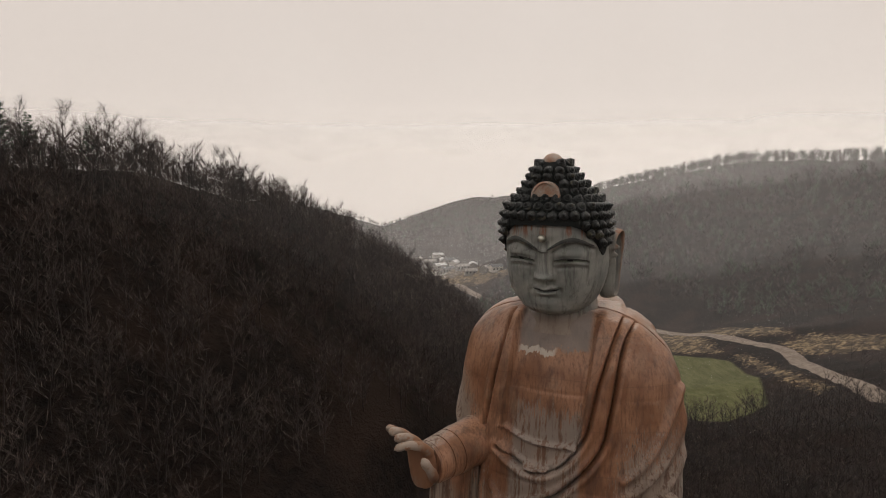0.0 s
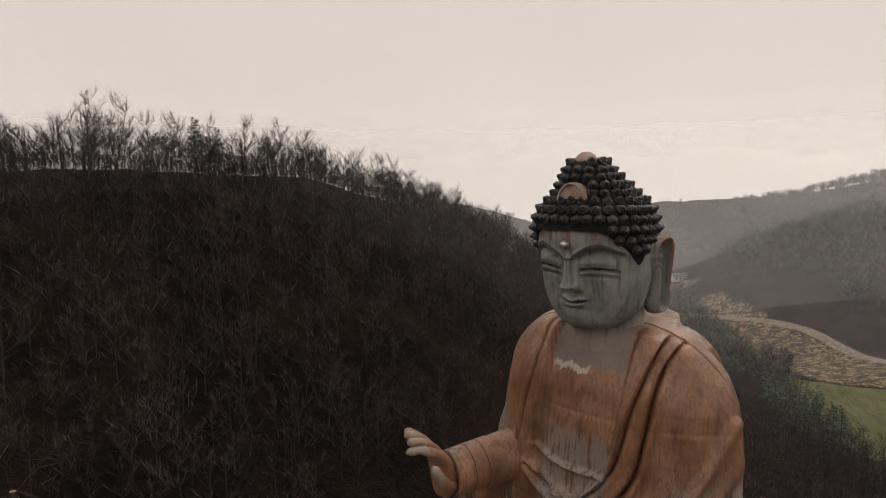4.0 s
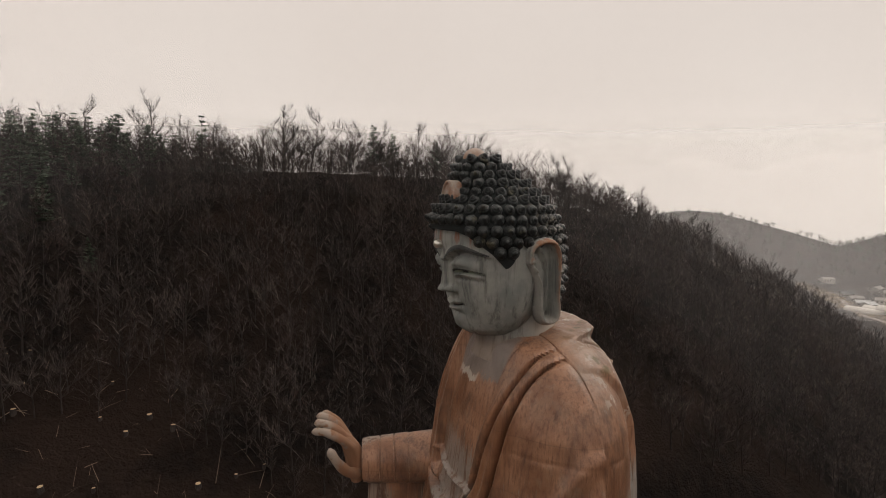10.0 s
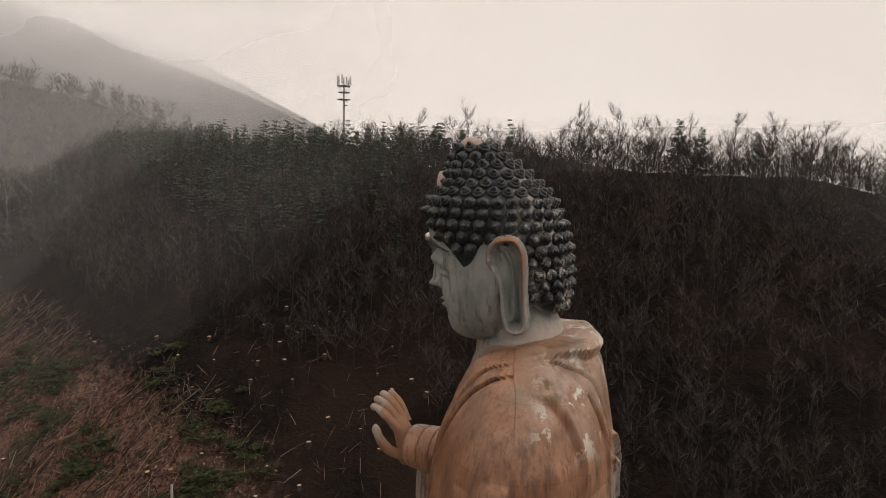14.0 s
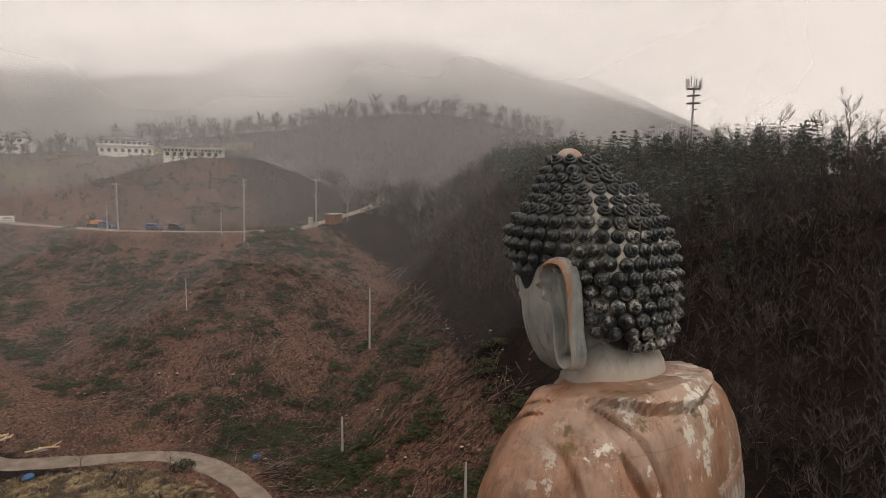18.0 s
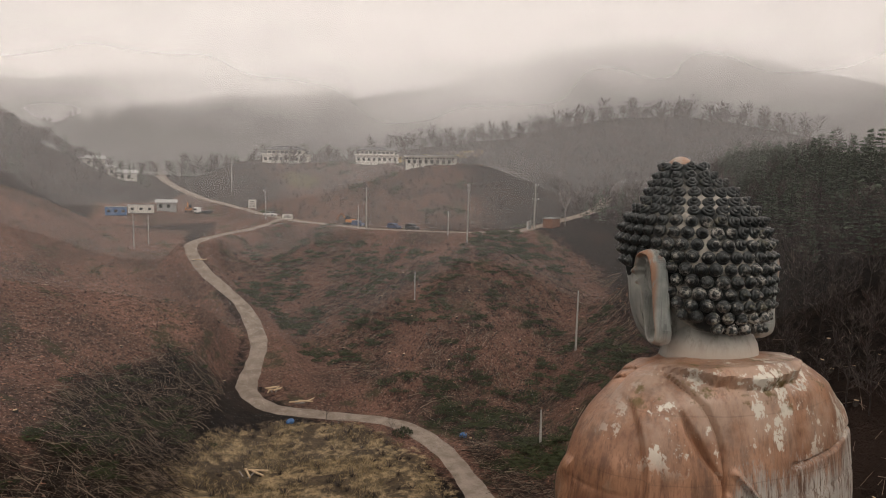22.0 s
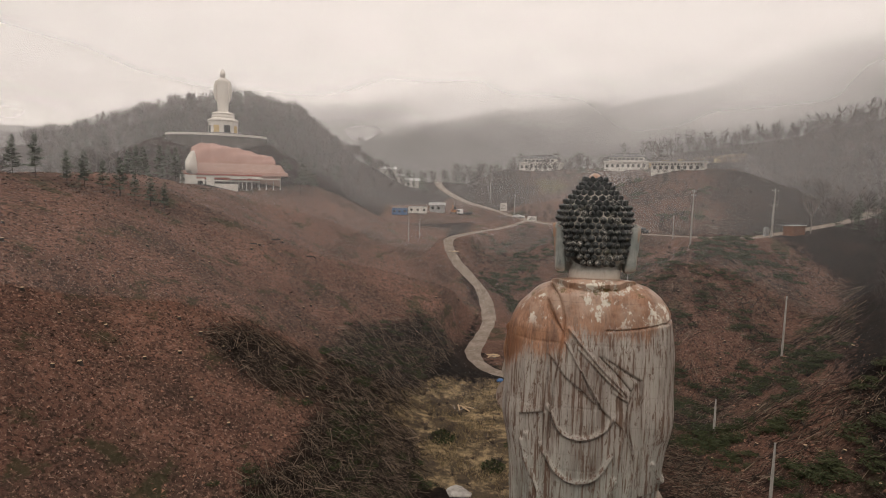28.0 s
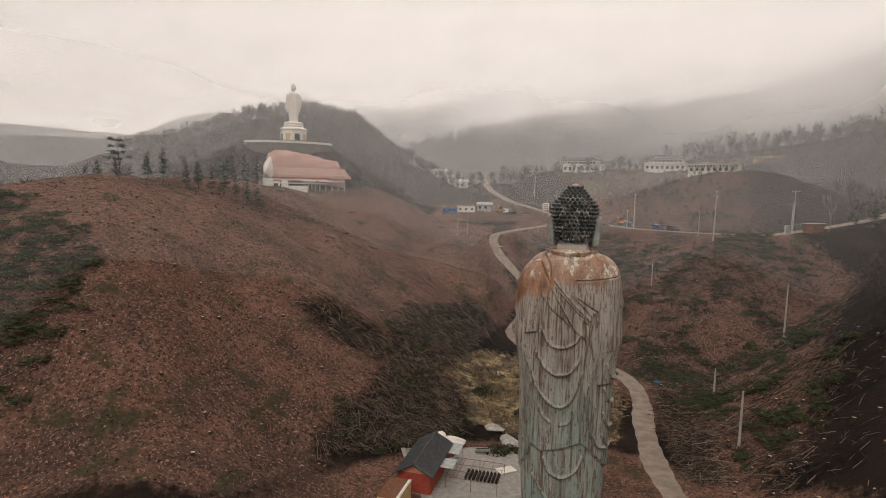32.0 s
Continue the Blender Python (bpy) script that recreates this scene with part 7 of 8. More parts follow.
for k, (w, hh) in enumerate(((5.0, 1.5), (4.0, 2.5), (3.0, 2.0), (1.8, 2.4))):
    part("tier", box(0, 6, (0, 1.5, 4.0, 6.0)[k], w, w, hh, 0.1), CONCRETE, mon)
for k in range(16):
    part("step", box(0, 2.6 - 0.7 * k, -0.34 * k - 0.1, 4.2, 0.75, 0.4), CONCRETE, mon)
for a, b, hgt in (((-120, -262), (-176, -216), 2.2), ((-178, -214), (-196, -190), 2.4)):
    wall = thing("terrace_wall", pose(0, 0, 0), "long ochre terraced wall under the misty woods", "wall", "terrace walls")
    n = 12
    for k in range(n):
        u, v = k / n, (k + 1) / n
        pa = Vector((a[0] + (b[0] - a[0]) * u, a[1] + (b[1] - a[1]) * u, 0))
        pb = Vector((a[0] + (b[0] - a[0]) * v, a[1] + (b[1] - a[1]) * v, 0))
        mid = (pa + pb) / 2
        ang = math.atan2(pb.y - pa.y, pb.x - pa.x)
        part("panel", box(mid.x, mid.y, high(mid.x, mid.y) - 0.5, (pb - pa).length - 0.05, 0.5, hgt + 1.4, 0.04, turn=ang), YELLOW, wall)


# ---- white statue and the pink hall on the eastern hill ----
def draped_figure(name, prof, folds, mat, label, m):
    """A plain standing figure: (height, half width, half depth, forward) rows."""
    f = Shell()
    zz = np.linspace(prof[0][0], prof[-1][0], 120)
    a, b, c = hermite(zz, prof)
    t = np.linspace(0, 2 * np.pi, 72, endpoint=False)
    ripple = 1 + folds * np.outer(np.clip((prof[-1][0] * 0.72 - zz) / 3, 0, 1), np.cos(t * 11))
    f.grid(np.stack([np.outer(a, np.cos(t)) * ripple, c[:, None] + np.outer(b, np.sin(t)) * ripple, np.repeat(zz[:, None], 72, 1)], -1), 0, cap=True)
    return f


fig = draped_figure("statue", [(0, 2.5, 1.9, 0), (1.5, 2.7, 1.9, 0), (4.5, 2.9, 1.9, 0), (7.5, 3.3, 1.8, 0), (9.5, 3.4, 1.7, 0), (10.8, 3.2, 1.6, 0), (11.4, 2.2, 1.3, 0), (11.8, 0.95, 0.9, -0.1), (12.1, 0.95, 0.95, -0.15), (12.7, 1.35, 1.3, -0.2), (13.4, 1.38, 1.35, -0.2), (14.0, 1.1, 1.1, -0.1), (14.5, 0.6, 0.6, 0), (14.9, 0.1, 0.1, 0)], 0.025, WHITE, "", None)
for sx in (-1, 1):
    fig.tube([tuple(p) for p in smooth_path([(sx * 2.9, -0.2, 10.6), (sx * 3.6, -0.3, 8.4), (sx * 3.6, -0.6, 6.4), (sx * 3.3, -0.6, 3.8)], 5)], [0.8, 0.85, 0.9, 0.9, 0.95, 0.95, 1.0, 1.0, 1.0, 0.95, 0.9, 0.8, 0.7, 0.6, 0.5, 0.3], 0, 14)
fig.tube([(0, 0, 13.35), (0, 0, 13.8), (0, 0, 14.3), (0, 0, 14.95)], [1.42, 1.2, 0.75, 0.1], 1, 20)
white_statue = new("statue", fig.build("white_statue", [WHITE, CONCRETE]))
white_statue.matrix_world = pose(28.2, -195, 59.6, 0, 0, 176) @ Matrix.Diagonal((0.66, 0.75, 1.0, 1))
tagged(white_statue, "tall white standing statue on a round tiered pedestal in mist", "statue")
ped = thing("pedestal", pose(28.2, -195, 51.4, 0, 0, 176) @ Matrix.Diagonal((0.78, 0.78, 1.0, 1)), "white octagonal pedestal with ochre panels under the white statue", "pedestal")
part("drum", turned([(6.3, -1.5), (6.3, 5.0)], 8), PLASTER, ped)
part("cornice", turned([(6.5, 5.0), (6.8, 5.3), (6.5, 5.7), (5.2, 6.2)], 8), WHITE, ped)
part("lotus", turned([(4.6, 6.2), (4.9, 6.6), (4.6, 7.2), (4.9, 7.7), (4.3, 8.2)], 32), WHITE, ped, "round lotus tier")
for k in range(8):
    a = math.pi / 8 + k * math.pi / 4
    rr = 6.3 * math.cos(math.pi / 8) + 0.03
    part("panel", box(rr * math.cos(a), rr * math.sin(a), 1.2, 0.1, 2.6, 2.4, 0, turn=a), YELLOW if k % 2 else GLASS_DARK, ped)
part("rail", turned([(7.4, 0.9), (7.45, 1.0), (7.4, 1.1)], 24), STEEL, ped)
ter = thing("terrace", pose(30, -191.5, 0, 0, 0, 0), "curved dark grey retaining wall with a pale parapet", "wall")
rows = [(r * math.cos(a), 4 + r * math.sin(a) * 0.5) for r in (16,) for a in np.linspace(math.radians(-5), math.radians(185), 25)]
for (xa, ya), (xb, yb) in zip(rows, rows[1:]):
    mx, my = (xa + xb) / 2, (ya + yb) / 2
    ln = math.hypot(xb - xa, yb - ya)
    ang = math.atan2(yb - ya, xb - xa)
    part("wall_block", box(mx, my - 4, 28.0, ln, 0.6, 22.8, 0.03, turn=ang), DARK_WALL, ter)
    part("parapet", box(mx, my - 4, 50.8, ln, 0.8, 0.7, 0.03, turn=ang), PLASTER, ter, "pale parapet")
lie = Shell()
xs = np.linspace(-13, 12.5, 110)
hh = np.interp(xs, [-13, -12, -8, -2, 4, 9, 12, 12.5], [1.2, 2.9, 3.3, 5.0, 5.9, 6.3, 5.2, 2.0])
dd = np.interp(xs, [-13, -8, 4, 12.5], [2.0, 2.6, 3.4, 2.2])
t = np.linspace(0, math.pi, 40)
fold = 0.22 * np.sin(np.add.outer(xs * 0.55, t * 7)) + 0.14 * np.sin(np.add.outer(xs * 1.7, t * 3))
lie.grid(np.stack([np.repeat(xs[:, None], 40, 1), np.outer(dd, np.cos(t)) + 0.4 * fold, np.outer(hh, np.sin(t) ** 0.8) + fold * np.sin(t)], -1), 0, loop=False)
pink = new("reclining_statue", lie.build("reclining_statue", [PINK]))
pink.matrix_world = pose(24.5, -172, 41.0, 0, 0, -1.5)
tagged(pink, "faded pink draped reclining statue seen from behind", "statue")
plinth = thing("pink_plinth", pose(24, -171, 0), "long stepped pink plinth with red bands above pale awnings", "plinth")
part("upper_step", prism([(-15.5, 38.6), (13.5, 38.6), (13.0, 41.1), (-14.0, 41.1)], 8, "y"), PINK_LIGHT, plinth)
part("middle_step", box(-0.6, 0.8, 37.6, 31, 9.5, 1.0, 0.05), PINK, plinth)
for k in range(4):
    part("band", box(2.6, 5.7 + 0.2 * k, 37.4 - 0.62 * k, 22 - 0.5 * k, 0.5, 0.34, 0.03), RED_WALL if k % 2 == 0 else PLASTER, plinth, "painted band")
part("core", box(0, 0, 32.5, 28, 8, 5.2, 0.05), PINK_LIGHT, plinth)
for x0, L in ((-9.5, 9.0), (-1.5, 5.0)):
    por = thing("porch_roof", pose(24 + x0, -164.6, 0), "pale sheet porch roof on thin posts", "roof", "porch roofs")
    part("sheet", box(0, 0, 36.4, L, 3.2, 0.3, 0.05), PLASTER, por)
    for k in range(5):
        part("post", rod((-L / 2 + 0.3 + k * (L - 0.6) / 4, 1.4, 33.2), (-L / 2 + 0.3 + k * (L - 0.6) / 4, 1.4, 36.4), 0.09, 6), PLASTER, por)
carv = boulder(36.2, -163.5, (2.2, 1.8, 3.9), 33, WHITE, "tall craggy white stone carving on a cream base", "stone_carving")
carv.matrix_world = pose(36.2, -163.5, 40.2, 0, 0, 30)
cream = thing("garden_wall", pose(33, -160.5, 0), "cream rendered garden wall stepping down the bank", "wall")
for x, w, z0, hgt in ((3.5, 4.5, 33, 4.2), (0.2, 2.4, 33, 3.2), (-2.6, 2.2, 33, 4.0), (-7.0, 6.4, 32.6, 2.2)):
    part("panel", box(x, 0, z0, w, 0.4, hgt, 0.04), YELLOW if False else PLASTER, cream)
# thin dark panel on the solid wall imitates the shade inside a gap
part("opening_shade", box(0.2, 0.22, 34.0, 1.4, 0.05, 1.5, 0), GLASS_DARK, cream)

# ---- far village in the northern valley ----
vr = random.Random(8)
for x, y, turn in ((-45, 478, 20), (-40, 466, 60), (-34, 484, 10), (-27, 475, 80), (-20, 462, 30), (-18, 482, 100), (-12, 470, 15), (-52, 500, 45), (-30, 500, 0), (-8, 446, 70), (-2, 412, 25), (6, 404, 90), (-14, 430, 40), (4, 386, 10), (14, 376, 65), (20, 364, 20), (-60, 520, 30), (-44, 540, 75), (-24, 522, 15), (-80, 560, 50)):
    small_house(x, y, turn, vr.uniform(7, 12), vr.uniform(5, 7), vr.uniform(2.4, 3.2), PLASTER if vr.random() < 0.25 else CONCRETE, vr.choice([SHEET, SLATE, SLATE, CONCRETE]), "small farmhouse far down the misty valley", 1.3, 0.2)
for k in range(3):
    x, y = -38 + 9 * k, 436 + vr.uniform(-8, 8)
    gh_ = thing("greenhouse", at(x, y, 70), "white plastic tunnel greenhouse in the far fields", "greenhouse", "greenhouses")
    part("cover", prism([(4 * math.cos(a), 3 * math.sin(a)) for a in np.linspace(0, math.pi, 12)], 24, "y"), PLASTER, gh_)


# ---- felled timber, stumps, brush and grass ----
dr = random.Random(31)


def slope_way(x, y):
    e = 1.5
    g = Vector((high(x + e, y) - high(x - e, y), high(x, y + e) - high(x, y - e)))
    return g.normalized() if g.length > 1e-4 else Vector((1, 0))


def stick_field(name, poly, count, lo, hi, label, across=0.5, piles=0.0, seed=0, clump=-1.0, thick=1.0):
    rg = random.Random(seed)
    pts = scatter(rg, poly, count, 0.15)
    tw = Twigs(seed)
    ways = {}
    for x, y, z in pts:
        if noise.noise(Vector((x * 0.11, y * 0.11, seed))) + rg.gauss(0, 0.12) < clump:
            continue
        key = (int(x // 6), int(y // 6))
        if key not in ways:
            g = slope_way(x, y)
            ways[key] = math.atan2(g.y, g.x) + rg.gauss(0, across + 0.4)
        a = rg.uniform(0, 6.28) if piles > 1 else ways[key] + rg.gauss(0, 0.9)
        L = rg.uniform(lo, hi)
        dx, dy = math.cos(a) * L / 2, math.sin(a) * L / 2
        za, zb = high(x - dx, y - dy), high(x + dx, y + dy)
        up = 0.06 + rg.random() ** 2 * piles
        r = (L * rg.uniform(0.006, 0.014) + 0.014) * thick
        mid = Vector((x, y, max(z, (za + zb) / 2) + up + rg.uniform(0, 0.1)))
        tw.stick((x - dx, y - dy, za + up * rg.random() + 0.03), mid, r, r * 0.75)
        tw.stick(mid, (x + dx + rg.gauss(0, 0.1), y + dy + rg.gauss(0, 0.1), zb + up * rg.random() + 0.03), r * 0.75, r * 0.35)
        if rg.random() < 0.6:
            b = a + rg.choice((-1, 1)) * rg.uniform(0.3, 0.8)
            tw.stick(mid, mid + Vector((math.cos(b) * L * 0.35, math.sin(b) * L * 0.35, rg.uniform(-0.1, 0.25))), r * 0.5, r * 0.15)
    v, t, _ = tw.arrays()
    return tagged(new(name, fast_mesh(name, v, t, [STICK])), label, "felled branches", kind="stuff")


WEST_SLOPE = [(-27, -3), (-43, -11), (-55, -22), (-67, -34), (-84, -48), (-104, -63), (-108, -78), (-92, -84), (-82, -88), (-80, -132), (-74, -158), (-48, -150), (-42, -116), (-42, -72), (-42, -48), (-36, -30)]
stick_field("felled_branches", WEST_SLOPE, 15000, 0.6, 3.8, "grey-brown felled branches strewn down the cleared slope", 0.95, 0.5, 41, 0.02)
stick_field("brush_pile", GULLY, 3600, 0.9, 4.2, "long heap of dark cut brush along the gully", 1.0, 1.3, 42, -1.0, 0.85)
stick_field("brush_pile", HEAP, 3200, 0.9, 4.2, "wide heap of dark cut brush behind the hut", 1.2, 1.3, 43, -1.0, 0.85)
STRIP = [(-22, -12), (-26, -22), (-32, -34), (-38, -44), (-43, -52), (-46, -50), (-40, -38), (-34, -24), (-27, -10)]
stick_field("brush_strip", STRIP, 1500, 1.0, 3.6, "belt of pale cut branches beside the dirt track", 0.5, 0.6, 44)
stick_field("felled_branches", FELLED_EAST, 900, 0.5, 2.2, "scattered thin branches on the reddish cleared hill", 0.8, 0.05, 45)
stick_field("felled_branches", FELLED_UP, 1600, 0.8, 3.2, "thin branches strewn over the bank below the halls", 0.7, 0.3, 48, -0.05, 1.4)
FLANK = [(52, -22), (50, -36), (53, -43), (60, -48), (67, -57), (80, -64), (92, -40), (86, -14), (60, -12)]
stick_field("felled_branches", FLANK, 900, 1.0, 3.5, "felled branches beside the cleared hill", 0.4, 0.3, 46)
LOW_WEST = [(-28, 12), (-22, 0), (-26, -10), (-44, -18), (-60, -28), (-56, -8), (-44, 6)]
stick_field("felled_branches", LOW_WEST, 260, 0.8, 2.6, "thin branches lying on dark leaf litter", 0.6, 0.1, 47)
# cut evergreen boughs: flat dark green clumps
BOUGH = []
for s in range(3):
    tw = Twigs(300 + s)
    for _ in range(150):
        a, rr = tw.r.uniform(0, 6.28), math.sqrt(tw.r.random())
        c = Vector((math.cos(a) * rr * 1.3, math.sin(a) * rr * 0.8, 0.08 + tw.r.random() * 0.35))
        e = Vector((tw.r.uniform(0.3, 1.0), tw.r.gauss(0, 0.35), tw.r.gauss(0, 0.16))).normalized() * tw.r.uniform(0.3, 0.7)
        s_ = e.cross(Vector((tw.r.gauss(0, 1), tw.r.gauss(0, 1), 1))).normalized() * 0.05
        tw.blade(c - s_, c + s_, c + e, 1)
    BOUGH.append(tw.arrays())


def bough_field(poly, count, lo, hi, label, seed):
    rg = random.Random(seed)
    rows = []
    for cx, cy, _ in scatter(rg, poly, max(count // 9, 3), 2.5):
        for _ in range(9):
            x, y = cx + rg.gauss(0, 1.7), cy + rg.gauss(0, 1.7)
            g = slope_way(x, y)
            rows.append((x, y, high(x, y), rg.uniform(lo, hi), math.atan2(g.y, g.x) + rg.gauss(0, 0.6), rg.randrange(3)))
    return joined("evergreen_boughs", BOUGH, rows, [BARK, SHRUB], label, "cut boughs")


bough_field(WEST_SLOPE, 950, 0.7, 1.5, "dark green cut pine boughs lying on the cleared slope", 51)
bough_field(FLANK, 560, 0.9, 1.7, "thick carpet of dark green cut boughs on the hill flank", 52)
bough_field(GULLY, 110, 0.6, 1.2, "dark green cut boughs in the gully", 53)
bough_field(HEAP, 120, 0.6, 1.2, "dark green cut boughs among the brush", 54)
bough_field([(-84, -92), (-92, -92), (-100, -84), (-90, -78), (-80, -80)], 110, 0.9, 1.6, "dark green cut boughs under the terrace road", 55)
bough_field(FELLED_UP, 220, 0.8, 1.6, "dark green low bushes on the bank below the halls", 56)
joined("bank_trees", FAR_KIND, rows_for(scatter(dr, FELLED_UP, 230, 2.4), 0.25, 0.6, 5, dr), [BARK, TWIG], "bare trees dotted over the bank below the halls", "woodland")
# stumps
stump_wood = turned([(0.26, -0.25), (0.20, 0.05), (0.17, 0.24)], 9)
stump_me, cut_me = bpy.data.meshes.new("stump"), bpy.data.meshes.new("cut_face")
stump_wood.to_mesh(stump_me)
stump_wood.free()
stump_me.materials.append(BARK)
cut = turned([(0.175, 0.238), (0.16, 0.262)], 9)
cut.to_mesh(cut_me)
cut.free()
cut_me.materials.append(WOOD_CUT)
spots = [*scatter(dr, FELLED_EAST, 150, 2.2), *scatter(dr, WEST_SLOPE, 95, 2.5), *scatter(dr, LOW_WEST, 50, 1.6)]
for x, y, z in spots:
    s = dr.uniform(0.7, 1.35)
    st = new("tree_stump", stump_me)
    st.matrix_world = pose(x, y, z, dr.uniform(-8, 8), dr.uniform(-8, 8), dr.uniform(0, 360)) @ Matrix.Scale(s, 4)
    tagged(st, "low tree stump with a fresh pale cut on cleared earth", "stump", "tree stumps")
    cf = new("cut_face", cut_me)
    cf.parent = st
    tagged(cf, "pale sawn top")
# short cut ends and chips lying about
chips = Twigs(91)
for x, y, z in scatter(dr, FELLED_EAST, 3600, 0.3):
    a, L = dr.uniform(0, 6.28), dr.uniform(0.12, 0.5)
    chips.stick((x, y, z + 0.05), (x + L * math.cos(a), y + L * math.sin(a), high(x + L * math.cos(a), y + L * math.sin(a)) + 0.08), dr.uniform(0.02, 0.06), 0.02)
v, t, _ = chips.arrays()
tagged(new("wood_chips", fast_mesh("wood_chips", v, t, [STICK])), "scattered short cut ends on the cleared hill", "wood debris", kind="stuff")
for poly, count in ((FELLED_EAST, 26000), (WEST_SLOPE, 9000), (FELLED_UP, 7000)):
    flakes = Twigs(92)
    for x, y, z in scatter(dr, poly, count, 0.12):
        a, L = dr.uniform(0, 6.28), 0.07 + 0.30 * dr.random() ** 1.6
        c, w = Vector((x, y, z + 0.03)), Vector((math.cos(a), math.sin(a), 0)) * L
        flakes.blade(c - w, c + Vector((-w.y, w.x, 0)) * 0.7 + Vector((0, 0, dr.uniform(0.02, 0.22))), c + w, 0)
    v, t, _ = flakes.arrays()
    tagged(new("leaf_litter", fast_mesh("leaf_litter", v, t, [FLAKE])), "dry brown leaves and clods strewn over cleared earth", "leaf litter", kind="stuff")
# split logs, single logs
for x, y, turn, n, lab in ((-29.0, -82.0, 20, 12, "loose pile of pale split logs beside the track"), (-31, -76.5, -40, 5, "few thick sawn logs on rough ground"), (-38, -137, 10, 8, "loose pile of sawn trunks below the terrace"), (-14, -60, 70, 5, "stack of pale poles leaning in dry grass")):
    pile = thing("log_pile", at(x, y, turn), lab, "logs", "log piles")
    for k in range(n):
        a = dr.gauss(0, 0.45)
        L = dr.uniform(1.4, 2.6)
        cx, cy = dr.gauss(0, 0.7), dr.gauss(0, 0.6)
        part("log", rod((cx - math.cos(a) * L / 2, cy - math.sin(a) * L / 2, 0.12 + 0.1 * (k % 3)), (cx + math.cos(a) * L / 2, cy + math.sin(a) * L / 2, 0.14 + 0.1 * (k % 3)), dr.uniform(0.07, 0.13), 7), WOOD_CUT if k % 3 else PALE_BARK, pile)
for k in range(14):
    x, y, z = dr.choice(spots)
    lg = thing("log", at(x + 1.5, y + 1, dr.uniform(0, 180)), "single sawn log lying on the cleared slope", "log", "single logs")
    part("trunk", rod((-1.4, 0, 0.15), (1.4, 0, 0.15), 0.13, 8), BARK, lg)
    part("cut_face", rod((1.4, 0, 0.15), (1.42, 0, 0.15), 0.12, 8), WOOD_CUT, lg, "pale sawn end")
# brush and grass on the valley floor
brown = [shrub(400 + s, 1.0, 0, 34) for s in range(3)]
rows = rows_for(scatter(dr, GRASSY, 150, 1.4), 0.5, 1.3, 3, dr) + rows_for(scatter(dr, WEST_SLOPE, 480, 1.4), 0.5, 1.2, 3, dr) + rows_for(scatter(dr, HEAP, 26, 2.2), 0.7, 1.4, 3, dr) + rows_for(scatter(dr, FELLED_UP, 420, 1.8), 0.5, 1.6, 3, dr)
joined("bramble", brown, rows, [TWIG, TWIG], "rounded leafless brown brambles on rough ground", "shrub")
for x, y, s in ((-6.5, -47, 1.9), (-16, -44, 1.3), (-1.5, -24, 1.6), (-3.6, -24.6, 1.3), (-36.5, -57.5, 1.5), (-11, -39, 1.6), (2.5, -31, 1.5), (0.5, -36, 1.4)):
    ob = new("shrub", fast_mesh("shrub", *SHRUBS[0][:2], [BARK, SHRUB], SHRUBS[0][2]))
    ob.matrix_world = at(x, y, x * 40) @ Matrix.Scale(s, 4)
    tagged(ob, "dense dark evergreen shrub in dry grass", "shrub", "evergreen shrubs")
small = [bare_tree(500 + s, 3.2, 4, 4, 0.5, 0.1) for s in range(3)]
small_me = [halves("small_tree", a, [BARK, TWIG]) for a in small]
for x, y, s in ((-30.2, -68.3, 1.0), (-34.2, -57.2, 1.15), (-27.5, -39.5, 1.3), (-24.5, -36, 1.0), (-16.5, -22, 1.2), (-20, -27, 1.1), (-14, -62, 0.9)):
    plant("small_tree", small_me[int(abs(x)) % 3], at(x, y, y * 31) @ Matrix.Scale(s, 4), "small bare fruit tree beside the track", "small bare trees")
straw = Twigs(77)
for x, y, z in scatter(dr, GRASSY, 4200, 0.22):
    if math.sin(x * 0.5 + 2 * math.sin(y * 0.33)) + dr.gauss(0, 0.6) < 0.0:
        continue
    for _ in range(5):
        c = Vector((x + dr.gauss(0, 0.22), y + dr.gauss(0, 0.22), z - 0.03))
        s_ = Vector((dr.gauss(0, 1), dr.gauss(0, 1), 0)).normalized() * 0.05
        straw.blade(c - s_, c + s_, c + Vector((dr.gauss(0, 0.25), dr.gauss(0, 0.25), dr.uniform(0.25, 0.6))), 0)
v, t, _ = straw.arrays()
tagged(new("dry_grass", fast_mesh("dry_grass", v, t, [STRAW])), "pale dry grass tufts beside the track", "grass", kind="stuff")
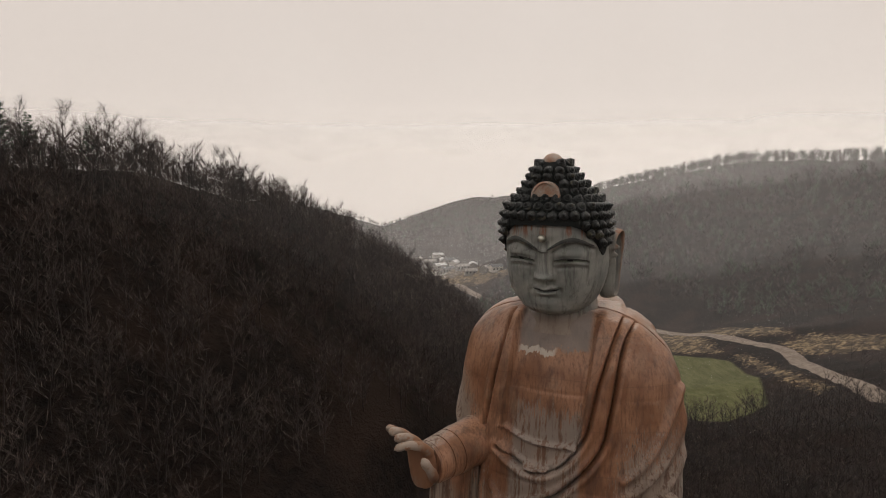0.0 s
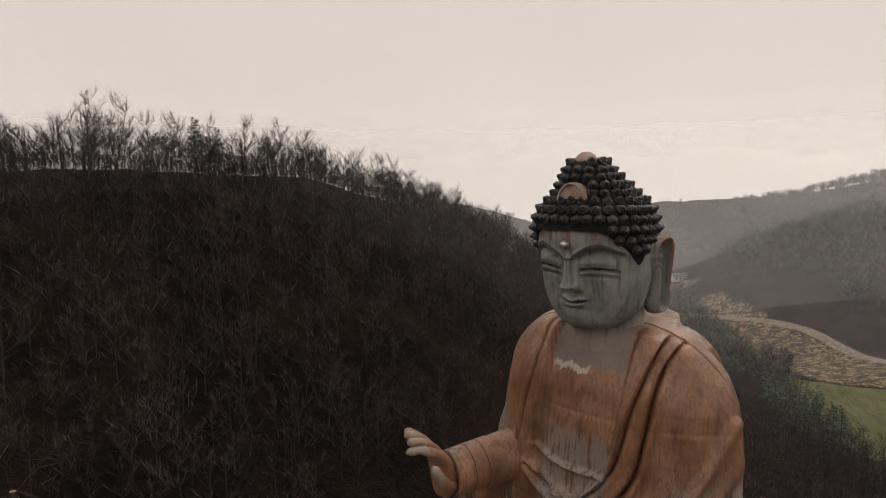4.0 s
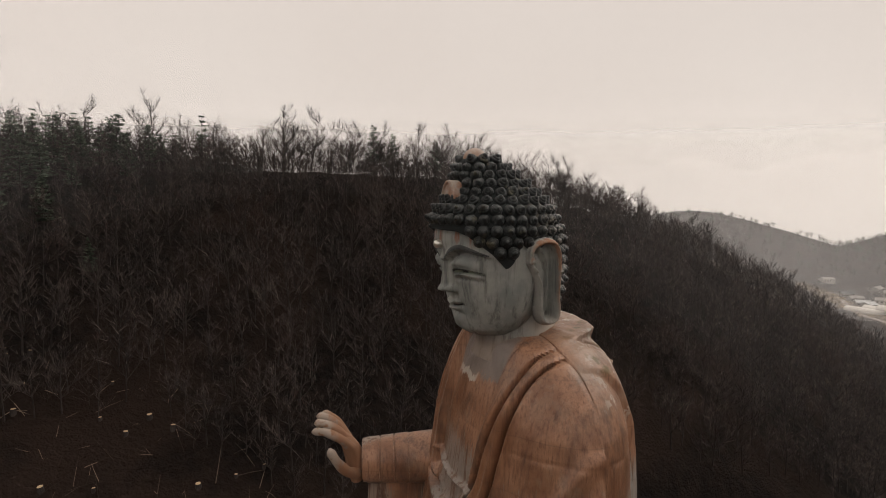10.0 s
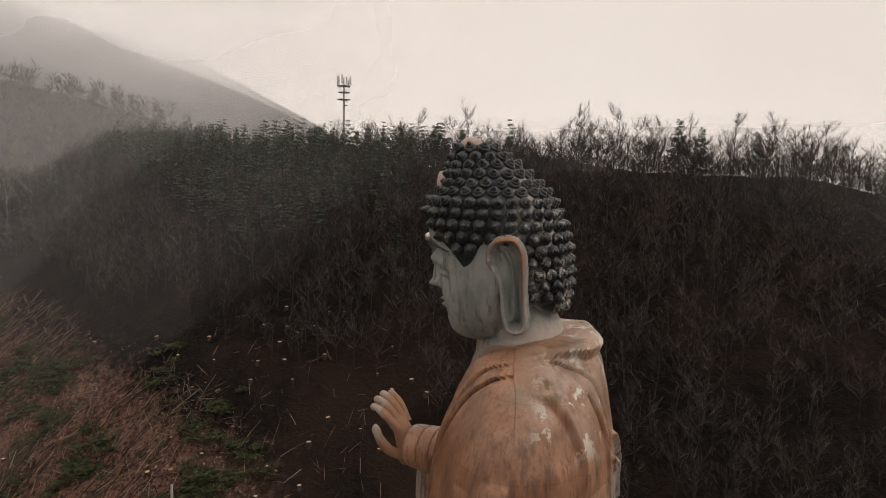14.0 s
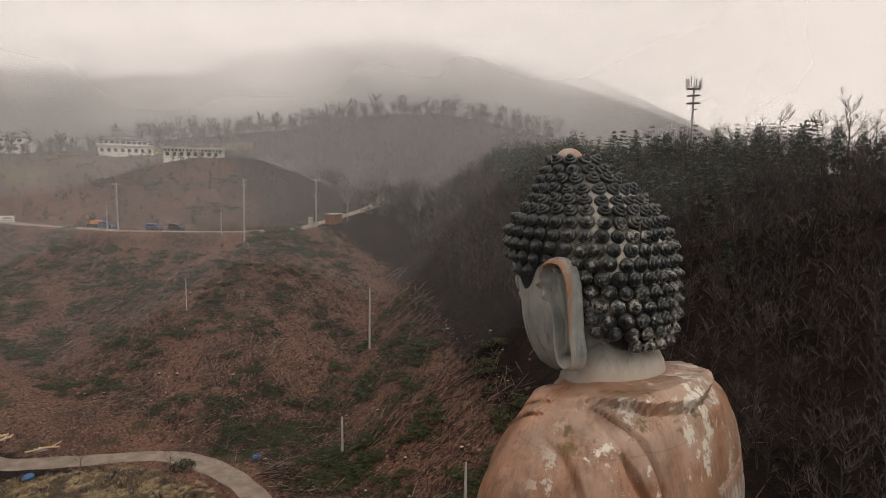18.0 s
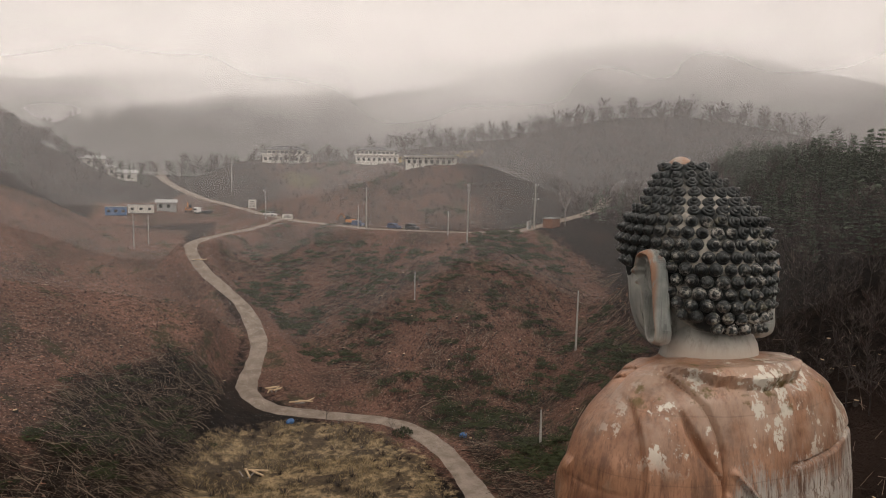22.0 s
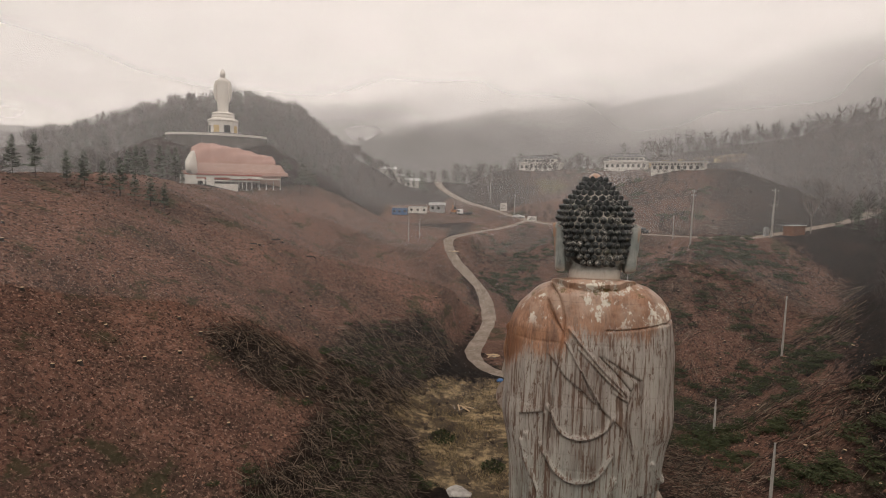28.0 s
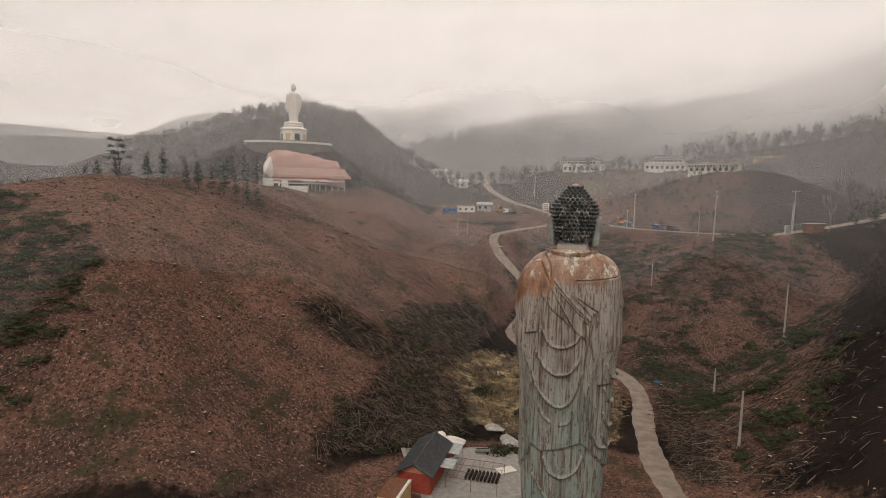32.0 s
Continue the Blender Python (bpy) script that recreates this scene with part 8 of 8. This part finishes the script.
pale = [bare_tree(600 + s, 12.5, 5, 6, 0.32, 0.25) for s in range(2)]
pale_me = [halves("pale_tree", a, [PALE_BARK, PALE_BARK]) for a in pale]
for x, y, s in ((-114.5, -84.5, 1.0), (-127, -70, 1.0), (-131, -67, 0.9), (-140, -84, 0.9)):
    plant("pale_tree", pale_me[int(abs(x)) % 2], at(x, y, x * 17) @ Matrix.Scale(s, 4), "tall pale-barked leafless tree behind the shed", "pale trees")
# pines on the eastern hill
pine_me = [halves("pine", a, [BARK, NEEDLE]) for a in PINES]
spots = [(57.8, -77.4, 0.95), (53.5, -79, 0.75), (50.8, -80, 0.85), (47, -82, 0.7), (45, -84, 0.8), (42.5, -85, 0.7), (40.5, -88, 0.85), (38, -87, 0.7), (36, -90, 0.75), (34, -92, 0.65), (60, -82, 0.6), (64, -84, 0.7), (4, -166, 0.95), (0, -168, 0.85), (8, -172, 0.8), (44, -165, 0.8), (47, -160, 0.8), (50, -154, 0.9), (43, -171, 0.9), (54, -148, 0.8), (38, -160, 0.5), (45, -140, 1.15), (42, -146, 1.25), (38.5, -149, 1.2), (45, -130, 0.95), (48, -138, 1.1), (50, -146, 1.2), (2, -168, 1.1)]
for k, (x, y, s) in enumerate(spots):
    src = pine_me[k % 4] if k in (0, 12, 13, 14) or k == 27 else conifer_meshes[k % 5]
    plant("pine", src, at(x, y, k * 47) @ Matrix.Scale(s, 4), "dark green pine on the crest of the cleared hill", "hill pines")
for x, y, lab in ((-25.4, -70.6, "bright blue crumpled tarpaulin on the ground beside the track"), (-43.0, -51.4, "dark blue plastic drum in dry grass")):
    bm = bmesh.new()
    bmesh.ops.create_icosphere(bm, subdivisions=3, radius=0.55)
    for v in bm.verts:
        v.co = Vector((v.co.x * 1.4, v.co.y, max(v.co.z * 0.7, -0.2))) * (1 + 0.22 * noise.noise(v.co * 3.1))
    tp = thing("tarpaulin" if "tarp" in lab else "drum", at(x, y, 30, 0.2), lab, "tarpaulin" if "tarp" in lab else "drum")
    part("sheet" if "tarp" in lab else "body", bm, BLUE, tp)
